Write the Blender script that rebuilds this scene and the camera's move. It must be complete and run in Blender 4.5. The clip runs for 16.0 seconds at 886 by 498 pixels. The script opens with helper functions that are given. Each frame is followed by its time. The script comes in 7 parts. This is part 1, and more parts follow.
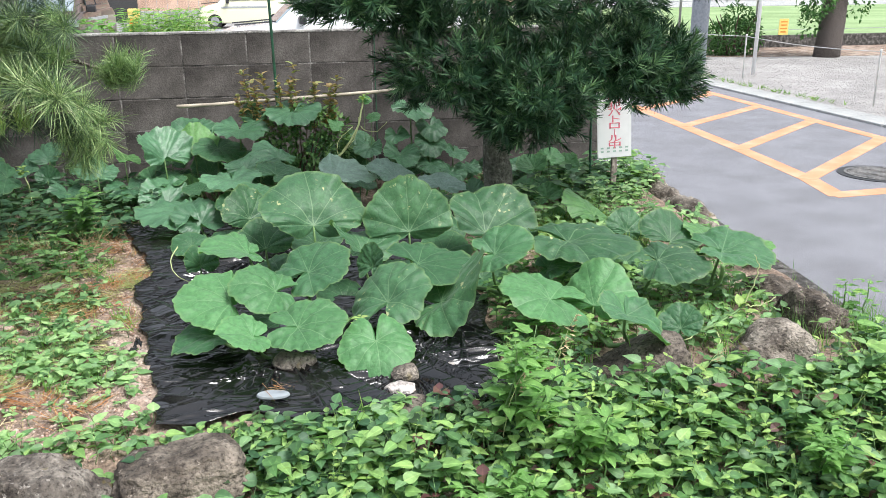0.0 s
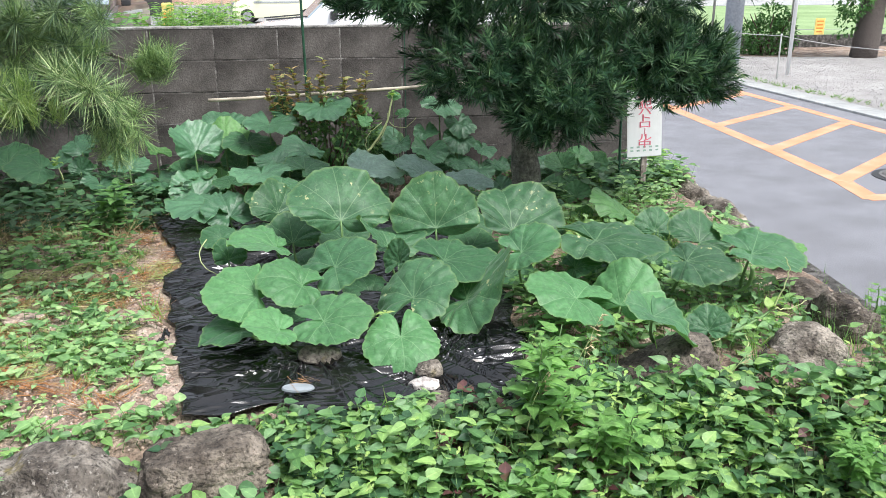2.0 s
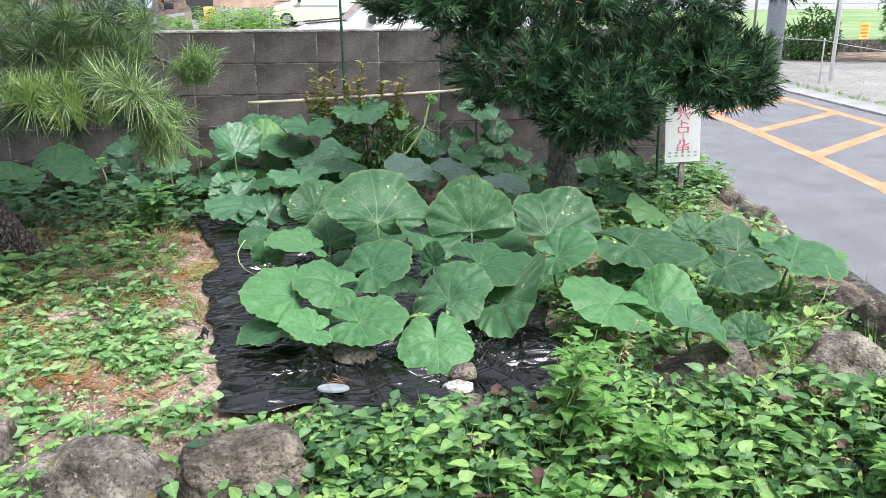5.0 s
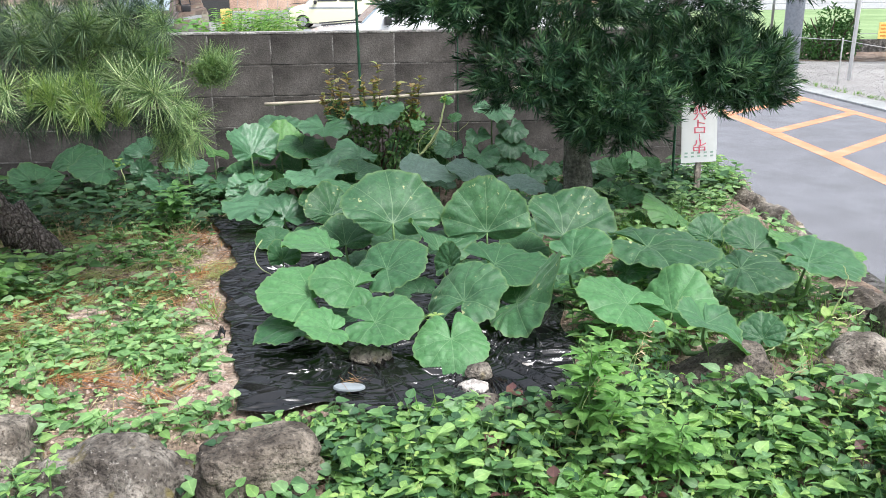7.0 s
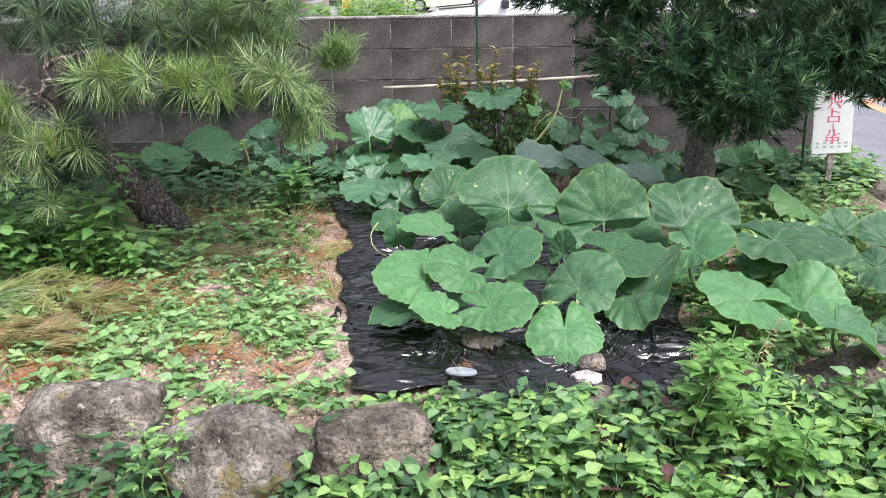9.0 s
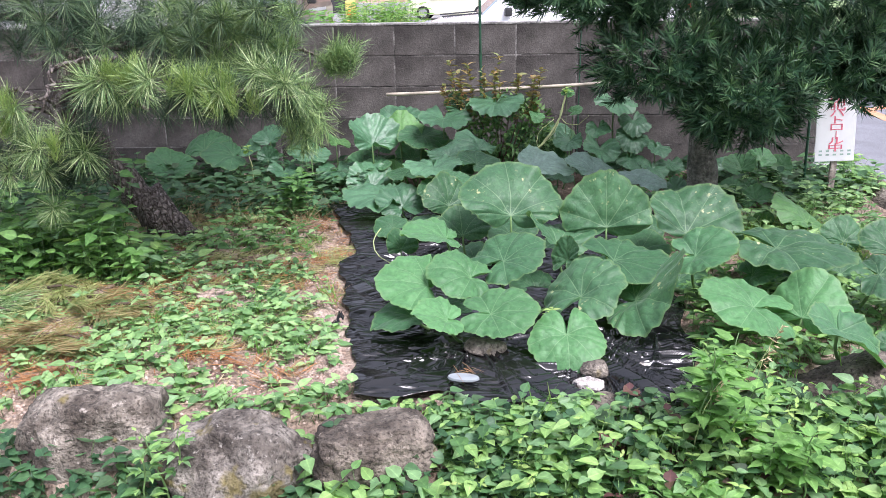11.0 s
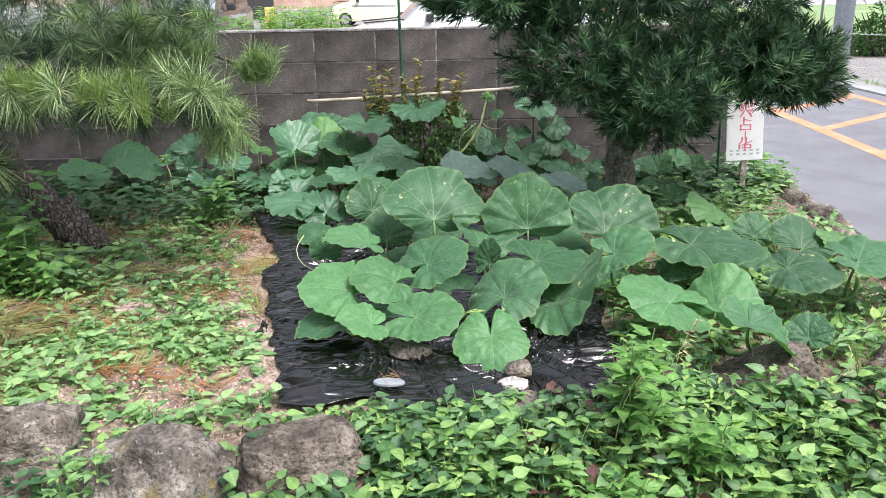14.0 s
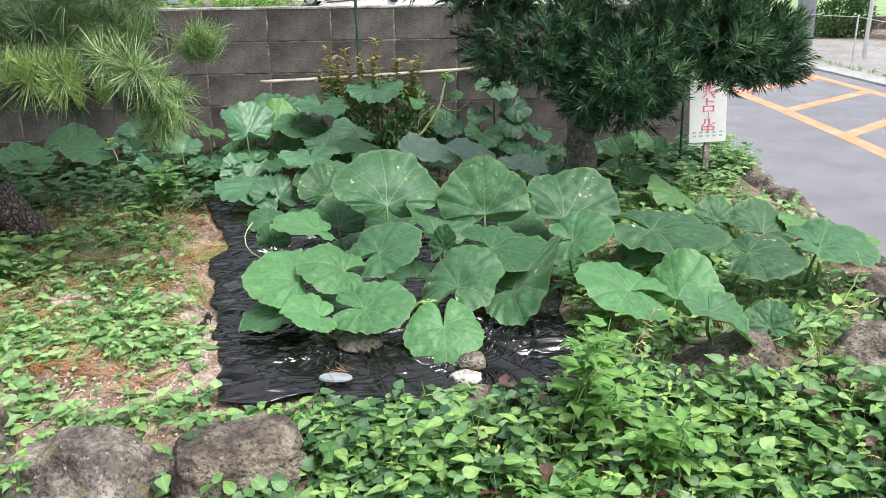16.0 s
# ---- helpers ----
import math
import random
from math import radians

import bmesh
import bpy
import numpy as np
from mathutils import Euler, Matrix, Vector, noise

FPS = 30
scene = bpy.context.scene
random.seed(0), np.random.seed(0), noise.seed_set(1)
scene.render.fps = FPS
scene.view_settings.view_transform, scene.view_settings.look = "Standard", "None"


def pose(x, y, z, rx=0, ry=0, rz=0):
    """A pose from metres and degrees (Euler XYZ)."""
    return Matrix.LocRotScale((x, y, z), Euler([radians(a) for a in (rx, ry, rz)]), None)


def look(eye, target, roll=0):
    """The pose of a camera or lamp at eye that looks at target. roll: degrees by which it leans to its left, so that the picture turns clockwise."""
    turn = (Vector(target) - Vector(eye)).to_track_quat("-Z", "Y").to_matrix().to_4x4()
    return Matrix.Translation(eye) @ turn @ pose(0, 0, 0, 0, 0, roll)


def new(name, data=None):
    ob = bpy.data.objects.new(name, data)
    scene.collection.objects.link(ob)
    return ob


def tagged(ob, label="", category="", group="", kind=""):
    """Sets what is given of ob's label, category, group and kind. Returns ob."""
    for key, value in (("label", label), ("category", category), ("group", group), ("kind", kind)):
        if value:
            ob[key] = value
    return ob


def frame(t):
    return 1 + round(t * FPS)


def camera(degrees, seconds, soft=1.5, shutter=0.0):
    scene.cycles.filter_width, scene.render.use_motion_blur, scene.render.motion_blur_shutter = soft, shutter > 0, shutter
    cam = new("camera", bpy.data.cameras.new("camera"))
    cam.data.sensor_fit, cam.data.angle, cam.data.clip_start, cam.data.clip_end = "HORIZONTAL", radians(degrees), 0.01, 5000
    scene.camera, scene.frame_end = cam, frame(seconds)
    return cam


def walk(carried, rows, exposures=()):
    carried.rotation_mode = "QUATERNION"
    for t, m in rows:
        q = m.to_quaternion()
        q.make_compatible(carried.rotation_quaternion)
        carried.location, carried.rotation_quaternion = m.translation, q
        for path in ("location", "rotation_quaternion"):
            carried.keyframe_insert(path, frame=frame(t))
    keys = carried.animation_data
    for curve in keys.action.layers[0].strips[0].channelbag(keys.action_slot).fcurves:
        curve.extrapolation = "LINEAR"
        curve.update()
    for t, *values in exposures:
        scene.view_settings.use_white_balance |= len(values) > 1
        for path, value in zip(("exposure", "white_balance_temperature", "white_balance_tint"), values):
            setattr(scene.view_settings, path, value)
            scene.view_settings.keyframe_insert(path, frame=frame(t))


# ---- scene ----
cam = camera(56.0, 16.0, soft=0.6)
PATH = [
    (0, (-0.579, -0.3, 1.276), (-0.23, 1.574, 0.672), -0.6),
    (0.5, (-0.582, -0.295, 1.279), (-0.24, 1.579, 0.669), -0.4),
    (1, (-0.583, -0.293, 1.277), (-0.253, 1.582, 0.664), -0.3),
    (1.5, (-0.581, -0.304, 1.28), (-0.272, 1.573, 0.662), -0.5),
    (2, (-0.577, -0.298, 1.275), (-0.292, 1.585, 0.664), -0.2),
    (2.5, (-0.578, -0.298, 1.276), (-0.317, 1.593, 0.679), -0.6),
    (3, (-0.572, -0.306, 1.275), (-0.323, 1.59, 0.687), -1.1),
    (3.5, (-0.579, -0.301, 1.277), (-0.331, 1.593, 0.684), -0.3),
    (4, (-0.579, -0.293, 1.271), (-0.35, 1.603, 0.676), 0.0),
    (4.5, (-0.581, -0.301, 1.279), (-0.369, 1.594, 0.676), -0.1),
    (7, (-0.584, -0.319, 1.277), (-0.417, 1.582, 0.677), -0.5),
    (7.5, (-0.59, -0.316, 1.277), (-0.477, 1.579, 0.649), -0.9),
    (8, (-0.6, -0.309, 1.278), (-0.587, 1.584, 0.634), -1.3),
    (8.5, (-0.609, -0.308, 1.28), (-0.696, 1.585, 0.642), -1.2),
    (11, (-0.61, -0.311, 1.276), (-0.708, 1.589, 0.661), -0.9),
    (11.5, (-0.61, -0.311, 1.277), (-0.693, 1.591, 0.663), -1.0),
    (12, (-0.603, -0.308, 1.275), (-0.674, 1.594, 0.662), -1.2),
    (12.5, (-0.597, -0.32, 1.279), (-0.644, 1.584, 0.67), -1.5),
    (13, (-0.587, -0.32, 1.273), (-0.583, 1.587, 0.67), -1.5),
    (13.5, (-0.585, -0.321, 1.274), (-0.538, 1.586, 0.671), -1.1),
    (14, (-0.586, -0.32, 1.273), (-0.515, 1.585, 0.669), -0.9),
    (14.5, (-0.608, -0.317, 1.273), (-0.508, 1.582, 0.654), -1.0),
    (15, (-0.641, -0.314, 1.272), (-0.503, 1.573, 0.623), -0.7),
    (15.5, (-0.601, -0.258, 1.259), (-0.445, 1.624, 0.601), -0.5),
    (16, (-0.516, -0.2, 1.252), (-0.374, 1.688, 0.606), -0.6),
]
walk(cam, [(t, look(eye, target, roll)) for t, eye, target, roll in PATH],
     exposures=[(0.0, 0.93, 6200, 10), (4.5, 0.93, 6100, 10), (7.0, 0.91, 6100, 10), (8.0, 0.82, 6220, 11), (8.5, 0.91, 6200, 14), (11.0, 1.07, 5930, 21), (13.0, 1.02, 6000, 18), (14.0, 0.97, 6200, 15), (15.0, 0.93, 6300, 11), (16.0, 0.93, 6300, 11)])

# ---- light ----
world = bpy.data.worlds.new("overcast_sky")
scene.world = world
world.use_nodes = True
wn, wl = world.node_tree.nodes, world.node_tree.links
sky = wn.new("ShaderNodeTexSky")
sky.sky_type = "NISHITA"
sky.sun_disc = False
sky.sun_elevation, sky.sun_rotation = radians(56), radians(139)
sky.air_density, sky.dust_density, sky.ozone_density = 1.0, 6.0, 1.0
pale = wn.new("ShaderNodeMix")
pale.data_type = "RGBA"
pale.inputs["Factor"].default_value = 0.55
pale.inputs["B"].default_value = (9.0, 9.3, 9.6, 1)
wl.new(sky.outputs["Color"], pale.inputs["A"])
wl.new(pale.outputs["Result"], wn["Background"].inputs["Color"])
wn["Background"].inputs["Strength"].default_value = 0.086

sun = new("sun", bpy.data.lights.new("sun", "SUN"))
sun.data.energy, sun.data.angle, sun.data.color = 2.95, radians(25), (1.0, 0.97, 0.92)
sun.matrix_world = look((7, -8, 16), (0, 0, 0))


# ---- materials ----
def material(name):
    m = bpy.data.materials.new(name)
    m.use_nodes = True
    return m, m.node_tree.nodes, m.node_tree.links, m.node_tree.nodes["Principled BSDF"]


def noise_node(n, l, scale, detail=6.0, rough=0.6, coord="Object"):
    tc = n.new("ShaderNodeTexCoord")
    t = n.new("ShaderNodeTexNoise")
    t.inputs["Scale"].default_value, t.inputs["Detail"].default_value, t.inputs["Roughness"].default_value = scale, detail, rough
    l.new(tc.outputs[coord], t.inputs["Vector"])
    return t


def ramp(n, l, source, stops):
    r = n.new("ShaderNodeValToRGB")
    e = r.color_ramp.elements
    while len(e) < len(stops):
        e.new(0.5)
    for el, (p, c) in zip(e, stops):
        el.position, el.color = p, (*c, 1)
    l.new(source, r.inputs["Fac"])
    return r


def mixed(n, l, kind, fac, a, b):
    m = n.new("ShaderNodeMix")
    m.data_type, m.blend_type = "RGBA", kind
    for key, v in (("Factor", fac), ("A", a), ("B", b)):
        if isinstance(v, (int, float)):
            m.inputs[key].default_value = v
        elif isinstance(v, tuple):
            m.inputs[key].default_value = (*v, 1)
        else:
            l.new(v, m.inputs[key])
    return m.outputs["Result"]


def bump(n, l, p, height, strength, dist):
    b = n.new("ShaderNodeBump")
    b.inputs["Strength"].default_value, b.inputs["Distance"].default_value = strength, dist
    l.new(height, b.inputs["Height"])
    l.new(b.outputs["Normal"], p.inputs["Normal"])


def rough_stuff(name, dark, mid, light, big, fine, roughness, depth=0.01, vary=0.0, metal=0.0, spec=0.5, grit=1.0):
    """A mineral or wooden surface: three tones over large stains, a fine grain and relief."""
    m, n, l, p = material(name)
    a, b = noise_node(n, l, big), noise_node(n, l, fine, 4.0, 0.6)
    base = ramp(n, l, a.outputs["Fac"], [(0.37, dark), (0.5, mid), (0.63, light)]).outputs["Color"]
    grain = ramp(n, l, b.outputs["Fac"], [(0.33, (0.55, 0.55, 0.55)), (0.5, (0.98, 0.98, 0.98)), (0.67, (1.4, 1.4, 1.4))]).outputs["Color"]
    col = mixed(n, l, "MULTIPLY", grit, base, grain)
    if vary:
        info = n.new("ShaderNodeObjectInfo")
        tone = ramp(n, l, info.outputs["Random"], [(0.0, (1 - vary,) * 3), (1.0, (1 + vary,) * 3)]).outputs["Color"]
        col = mixed(n, l, "MULTIPLY", 1.0, col, tone)
    l.new(col, p.inputs["Base Color"])
    p.inputs["Roughness"].default_value, p.inputs["Metallic"].default_value = roughness, metal
    p.inputs["Specular IOR Level"].default_value = spec
    bump(n, l, p, b.outputs["Fac"], 1.0, depth * 1.6)
    return m


def plain(name, colour, roughness=0.5, metal=0.0, wear=0.12, scale=20.0, coat=0.0):
    """Painted, moulded or glazed surface with slight dirt."""
    m, n, l, p = material(name)
    a = noise_node(n, l, scale)
    lo = tuple(c * (1 - 2 * wear) for c in colour)
    l.new(ramp(n, l, a.outputs["Fac"], [(0.35, lo), (0.6, colour)]).outputs["Color"], p.inputs["Base Color"])
    p.inputs["Roughness"].default_value, p.inputs["Metallic"].default_value = roughness, metal
    p.inputs["Coat Weight"].default_value = coat
    return m


def foliage(name, tones, roughness=0.5, through_light=0.3, spec=0.35):
    """Small leaves: the tone goes from leaf to leaf; some light passes through."""
    m, n, l, p = material(name)
    geo = n.new("ShaderNodeNewGeometry")
    k = len(tones) - 1
    col = ramp(n, l, geo.outputs["Random Per Island"], [(i / k, c) for i, c in enumerate(tones)]).outputs["Color"]
    a = noise_node(n, l, 45.0, 3.0)
    shade = ramp(n, l, a.outputs["Fac"], [(0.3, (0.75, 0.75, 0.75)), (0.7, (1.2, 1.2, 1.2))]).outputs["Color"]
    col = mixed(n, l, "MULTIPLY", 1.0, col, shade)
    rib = n.new("ShaderNodeAttribute")
    rib.attribute_name = "rib"
    col = mixed(n, l, "MULTIPLY", 1.0, col, ramp(n, l, rib.outputs["Fac"], [(0.0, (1, 1, 1)), (0.15, (0.93, 0.94, 0.93)), (0.85, (1.0, 1.0, 1.0)), (0.96, (1.28, 1.24, 1.2))]).outputs["Color"])
    l.new(col, p.inputs["Base Color"])
    p.inputs["Roughness"].default_value = roughness
    p.inputs["Specular IOR Level"].default_value = spec
    tr = n.new("ShaderNodeBsdfTranslucent")
    l.new(mixed(n, l, "MULTIPLY", 1.0, col, (1.4, 1.5, 0.8)), tr.inputs["Color"])
    mx = n.new("ShaderNodeMixShader")
    mx.inputs["Fac"].default_value = through_light
    l.new(p.outputs["BSDF"], mx.inputs[1])
    l.new(tr.outputs["BSDF"], mx.inputs[2])
    l.new(mx.outputs["Shader"], n["Material Output"].inputs["Surface"])
    return m


def calc(n, l, op, a, b=0.0):
    """One arithmetic node."""
    m = n.new("ShaderNodeMath")
    m.operation = op
    for k, v in enumerate((a, b)):
        if isinstance(v, (int, float)):
            m.inputs[k].default_value = v
        else:
            l.new(v, m.inputs[k])
    return m.outputs[0]


def band(n, l, value, edge0, edge1, top=1.0):
    """top at edge0 and below, fading to 0 at edge1."""
    m = n.new("ShaderNodeMapRange")
    m.interpolation_type = "SMOOTHSTEP"
    for key, v in (("Value", value), ("From Min", edge0), ("From Max", edge1)):
        if isinstance(v, (int, float)):
            m.inputs[key].default_value = v
        else:
            l.new(v, m.inputs[key])
    m.inputs["To Min"].default_value, m.inputs["To Max"].default_value = top, 0.0
    return m.outputs["Result"]


def pumpkin_skin(name, dark, light, vein, flecks=0.0, rim=0.15, roughness=0.54, hairs=0.18, gloss=0.42):
    """A large leaf: paler veins, a mottled blade, a yellowish rim and pale flecks."""
    m, n, l, p = material(name)
    a, b = noise_node(n, l, 9.0, 4.0), noise_node(n, l, 70.0, 5.0)
    col = ramp(n, l, a.outputs["Fac"], [(0.3, dark), (0.7, light)]).outputs["Color"]
    fine = ramp(n, l, b.outputs["Fac"], [(0.3, (0.8, 0.8, 0.8)), (0.7, (1.15, 1.15, 1.15))]).outputs["Color"]
    col = mixed(n, l, "MULTIPLY", 1.0, col, fine)
    info = n.new("ShaderNodeObjectInfo")
    tone = ramp(n, l, info.outputs["Random"], [(0.0, (0.66, 0.72, 0.68)), (0.5, (0.98, 0.98, 0.98)), (1.0, (1.28, 1.22, 1.2))]).outputs["Color"]
    col = mixed(n, l, "MULTIPLY", 1.0, col, tone)
    turn, out = n.new("ShaderNodeAttribute"), n.new("ShaderNodeAttribute")
    turn.attribute_name, out.attribute_name = "vein_turn", "vein_reach"
    across = calc(n, l, "MULTIPLY", out.outputs["Fac"], calc(n, l, "SINE", turn.outputs["Fac"]))
    along = calc(n, l, "MULTIPLY", out.outputs["Fac"], calc(n, l, "COSINE", turn.outputs["Fac"]))
    wide = calc(n, l, "SUBTRACT", 0.016, calc(n, l, "MULTIPLY", out.outputs["Fac"], 0.009))
    main = band(n, l, across, calc(n, l, "MULTIPLY", wide, 0.3), wide, 0.40)
    wavy = calc(n, l, "MULTIPLY", a.outputs["Fac"], 2.2)
    saw = calc(n, l, "FRACT", calc(n, l, "ADD", calc(n, l, "MULTIPLY", calc(n, l, "SUBTRACT", along, calc(n, l, "MULTIPLY", across, 0.75)), 3.6), wavy))
    gap = calc(n, l, "ABSOLUTE", calc(n, l, "SUBTRACT", saw, 0.5))
    side = calc(n, l, "MULTIPLY", band(n, l, gap, 0.008, 0.035, 0.26), band(n, l, across, 0.05, 0.30))
    pucker = calc(n, l, "MULTIPLY", calc(n, l, "MINIMUM", calc(n, l, "MULTIPLY", gap, 3.0), 1.0), calc(n, l, "MINIMUM", calc(n, l, "MULTIPLY", across, 9.0), 1.0))
    # crease shading between the puckers, multiplied into the blade colour
    shade = calc(n, l, "MULTIPLY_ADD", pucker, 0.10)
    shade.node.inputs[2].default_value = 0.92
    grey = n.new("ShaderNodeCombineColor")
    for key in ("Red", "Green", "Blue"):
        l.new(shade, grey.inputs[key])
    col = mixed(n, l, "MULTIPLY", 1.0, col, grey.outputs["Color"])
    col = mixed(n, l, "MIX", calc(n, l, "MAXIMUM", main, side), col, vein)
    ed = n.new("ShaderNodeAttribute")
    ed.attribute_name = "rim"
    ef = n.new("ShaderNodeMath")
    ef.operation = "MULTIPLY"
    ef.inputs[1].default_value = rim * 2.2
    l.new(ed.outputs["Fac"], ef.inputs[0])
    col = mixed(n, l, "MIX", ef.outputs[0], col, (0.26, 0.36, 0.12))
    if flecks:
        c = noise_node(n, l, 38.0, 2.0)
        d = noise_node(n, l, 7.0, 2.0)
        mul = n.new("ShaderNodeMath")
        mul.operation = "MULTIPLY"
        l.new(ramp(n, l, c.outputs["Fac"], [(0.62, (0, 0, 0)), (0.68, (1, 1, 1))]).outputs["Color"], mul.inputs[0])
        l.new(ramp(n, l, d.outputs["Fac"], [(0.56, (0, 0, 0)), (0.66, (1, 1, 1))]).outputs["Color"], mul.inputs[1])
        sc = n.new("ShaderNodeMath")
        sc.operation = "MULTIPLY"
        sc.inputs[1].default_value = flecks
        l.new(mul.outputs[0], sc.inputs[0])
        col = mixed(n, l, "MIX", sc.outputs[0], col, (0.5, 0.5, 0.26))
    tc = n.new("ShaderNodeTexCoord")
    warp = n.new("ShaderNodeVectorMath")
    warp.operation = "MULTIPLY_ADD"
    warp.inputs[1].default_value = (0.05, 0.05, 0.05)
    l.new(a.outputs["Color"], warp.inputs[0])
    l.new(tc.outputs["Object"], warp.inputs[2])
    net = n.new("ShaderNodeTexVoronoi")
    net.feature = "DISTANCE_TO_EDGE"
    net.inputs["Scale"].default_value = 55.0
    l.new(warp.outputs[0], net.inputs["Vector"])
    line = ramp(n, l, net.outputs["Distance"], [(0.0, (0.10, 0.10, 0.10)), (0.05, (0, 0, 0))]).outputs["Color"]
    col = mixed(n, l, "MIX", line, col, vein)
    l.new(col, p.inputs["Base Color"])
    p.inputs["Roughness"].default_value = roughness
    p.inputs["Specular IOR Level"].default_value = gloss
    p.inputs["Sheen Weight"].default_value, p.inputs["Sheen Roughness"].default_value = hairs, 0.4
    p.inputs["Sheen Tint"].default_value = (0.75, 0.95, 0.8, 1)
    cell = ramp(n, l, net.outputs["Distance"], [(0.0, (0, 0, 0)), (0.25, (1, 1, 1))])
    hsum = n.new("ShaderNodeMath")
    l.new(cell.outputs["Color"], hsum.inputs[0])
    l.new(b.outputs["Fac"], hsum.inputs[1])
    bump(n, l, p, calc(n, l, "ADD", calc(n, l, "MULTIPLY", hsum.outputs[0], 0.16), calc(n, l, "MULTIPLY", pucker, 0.55)), 0.4, 0.006)
    tr = n.new("ShaderNodeBsdfTranslucent")
    l.new(mixed(n, l, "MULTIPLY", 1.0, col, (1.5, 1.6, 0.5)), tr.inputs["Color"])
    mx = n.new("ShaderNodeMixShader")
    mx.inputs["Fac"].default_value = 0.22
    l.new(p.outputs["BSDF"], mx.inputs[1])
    l.new(tr.outputs["BSDF"], mx.inputs[2])
    l.new(mx.outputs["Shader"], n["Material Output"].inputs["Surface"])
    return m


def boulder_stone(name, tint, moss_from):
    """Weathered stone: brown-grey body, pits darkened by painted shade and dirt, pale lichen, a little yellow moss,
    tone by stone.
    """
    m, n, l, p = material(name)
    a, pit = noise_node(n, l, 7.0, 5.0, 0.6), noise_node(n, l, 85.0, 3.0, 0.6)
    c, fleck, moss = noise_node(n, l, 14.0, 5.0, 0.62), noise_node(n, l, 48.0, 3.0, 0.6), noise_node(n, l, 9.0, 3.0, 0.55)
    col = ramp(n, l, a.outputs["Fac"], [(0.35, (0.13, 0.116, 0.102)), (0.5, (0.24, 0.224, 0.202)), (0.65, (0.375, 0.358, 0.328))]).outputs["Color"]
    col = mixed(n, l, "MIX", ramp(n, l, c.outputs["Fac"], [(0.50, (0, 0, 0)), (0.66, (0.65, 0.65, 0.65))]).outputs["Color"], col, (0.44, 0.415, 0.38))
    stain, lichen = noise_node(n, l, 3.6, 4.0, 0.6), noise_node(n, l, 24.0, 4.0, 0.7)
    col = mixed(n, l, "MULTIPLY", 1.0, col, ramp(n, l, stain.outputs["Fac"], [(0.38, (0.62, 0.59, 0.57)), (0.50, (0.97, 0.96, 0.95)), (0.62, (1.15, 1.14, 1.12))]).outputs["Color"])
    col = mixed(n, l, "MIX", ramp(n, l, lichen.outputs["Fac"], [(0.60, (0, 0, 0)), (0.65, (0.5, 0.5, 0.5))]).outputs["Color"], col, (0.52, 0.50, 0.46))
    # shade and dirt of the hollows multiplied into the colour
    col = mixed(n, l, "MULTIPLY", 1.0, col, ramp(n, l, pit.outputs["Fac"], [(0.32, (0.30, 0.28, 0.27)), (0.47, (0.95, 0.95, 0.95)), (0.70, (1.35, 1.34, 1.32))]).outputs["Color"])
    col = mixed(n, l, "MIX", ramp(n, l, fleck.outputs["Fac"], [(0.63, (0, 0, 0)), (0.70, (0.6, 0.6, 0.6))]).outputs["Color"], col, (0.60, 0.57, 0.53))
    col = mixed(n, l, "MULTIPLY", 1.0, col, ramp(n, l, fleck.outputs["Fac"], [(0.28, (0.28, 0.25, 0.24)), (0.38, (1, 1, 1))]).outputs["Color"])
    col = mixed(n, l, "MIX", ramp(n, l, moss.outputs["Fac"], [(moss_from, (0, 0, 0)), (moss_from + 0.06, (0.75, 0.75, 0.75))]).outputs["Color"], col, (0.24, 0.20, 0.055))
    info = n.new("ShaderNodeObjectInfo")
    col = mixed(n, l, "MULTIPLY", 1.0, col, ramp(n, l, info.outputs["Random"], [(0.0, tuple(0.85 * c for c in tint)), (1.0, tint)]).outputs["Color"])
    l.new(col, p.inputs["Base Color"])
    p.inputs["Roughness"].default_value = 0.92
    add = n.new("ShaderNodeMath")
    l.new(pit.outputs["Fac"], add.inputs[0])
    l.new(fleck.outputs["Fac"], add.inputs[1])
    bump(n, l, p, add.outputs[0], 1.0, 0.011)
    return m


M_SOIL = rough_stuff("soil", (0.16, 0.11, 0.080), (0.34, 0.25, 0.19), (0.50, 0.395, 0.315), 5.5, 75.0, 0.95, 0.02)
M_BLOCK = rough_stuff("concrete_block", (0.035, 0.031, 0.028), (0.069, 0.062, 0.057), (0.114, 0.104, 0.096), 3.2, 110.0, 0.92, 0.003, 0.16, grit=0.55)
M_MORTAR = rough_stuff("mortar", (0.04, 0.037, 0.034), (0.11, 0.102, 0.096), (0.27, 0.258, 0.245), 9.0, 60.0, 0.95, 0.005)
M_COPING = rough_stuff("coping_mortar", (0.14, 0.135, 0.13), (0.28, 0.27, 0.255), (0.42, 0.41, 0.39), 6.0, 70.0, 0.95, 0.006)
M_ROCK = boulder_stone("grey_field_stone", (0.76, 0.715, 0.66), 0.63)
M_ROCK_MOSSY = boulder_stone("mossy_field_stone", (0.74, 0.71, 0.68), 0.56)
M_ROCK_BROWN = boulder_stone("brown_field_stone", (0.50, 0.455, 0.41), 0.68)
M_ROCK_PALE = rough_stuff("pale_stone", (0.30, 0.27, 0.25), (0.45, 0.41, 0.38), (0.62, 0.58, 0.55), 9.0, 60.0, 0.9, 0.01, 0.1)
M_RUBBLE = rough_stuff("pinkish_rubble", (0.30, 0.22, 0.17), (0.44, 0.34, 0.28), (0.55, 0.45, 0.38), 14.0, 90.0, 0.95, 0.01, 0.1)
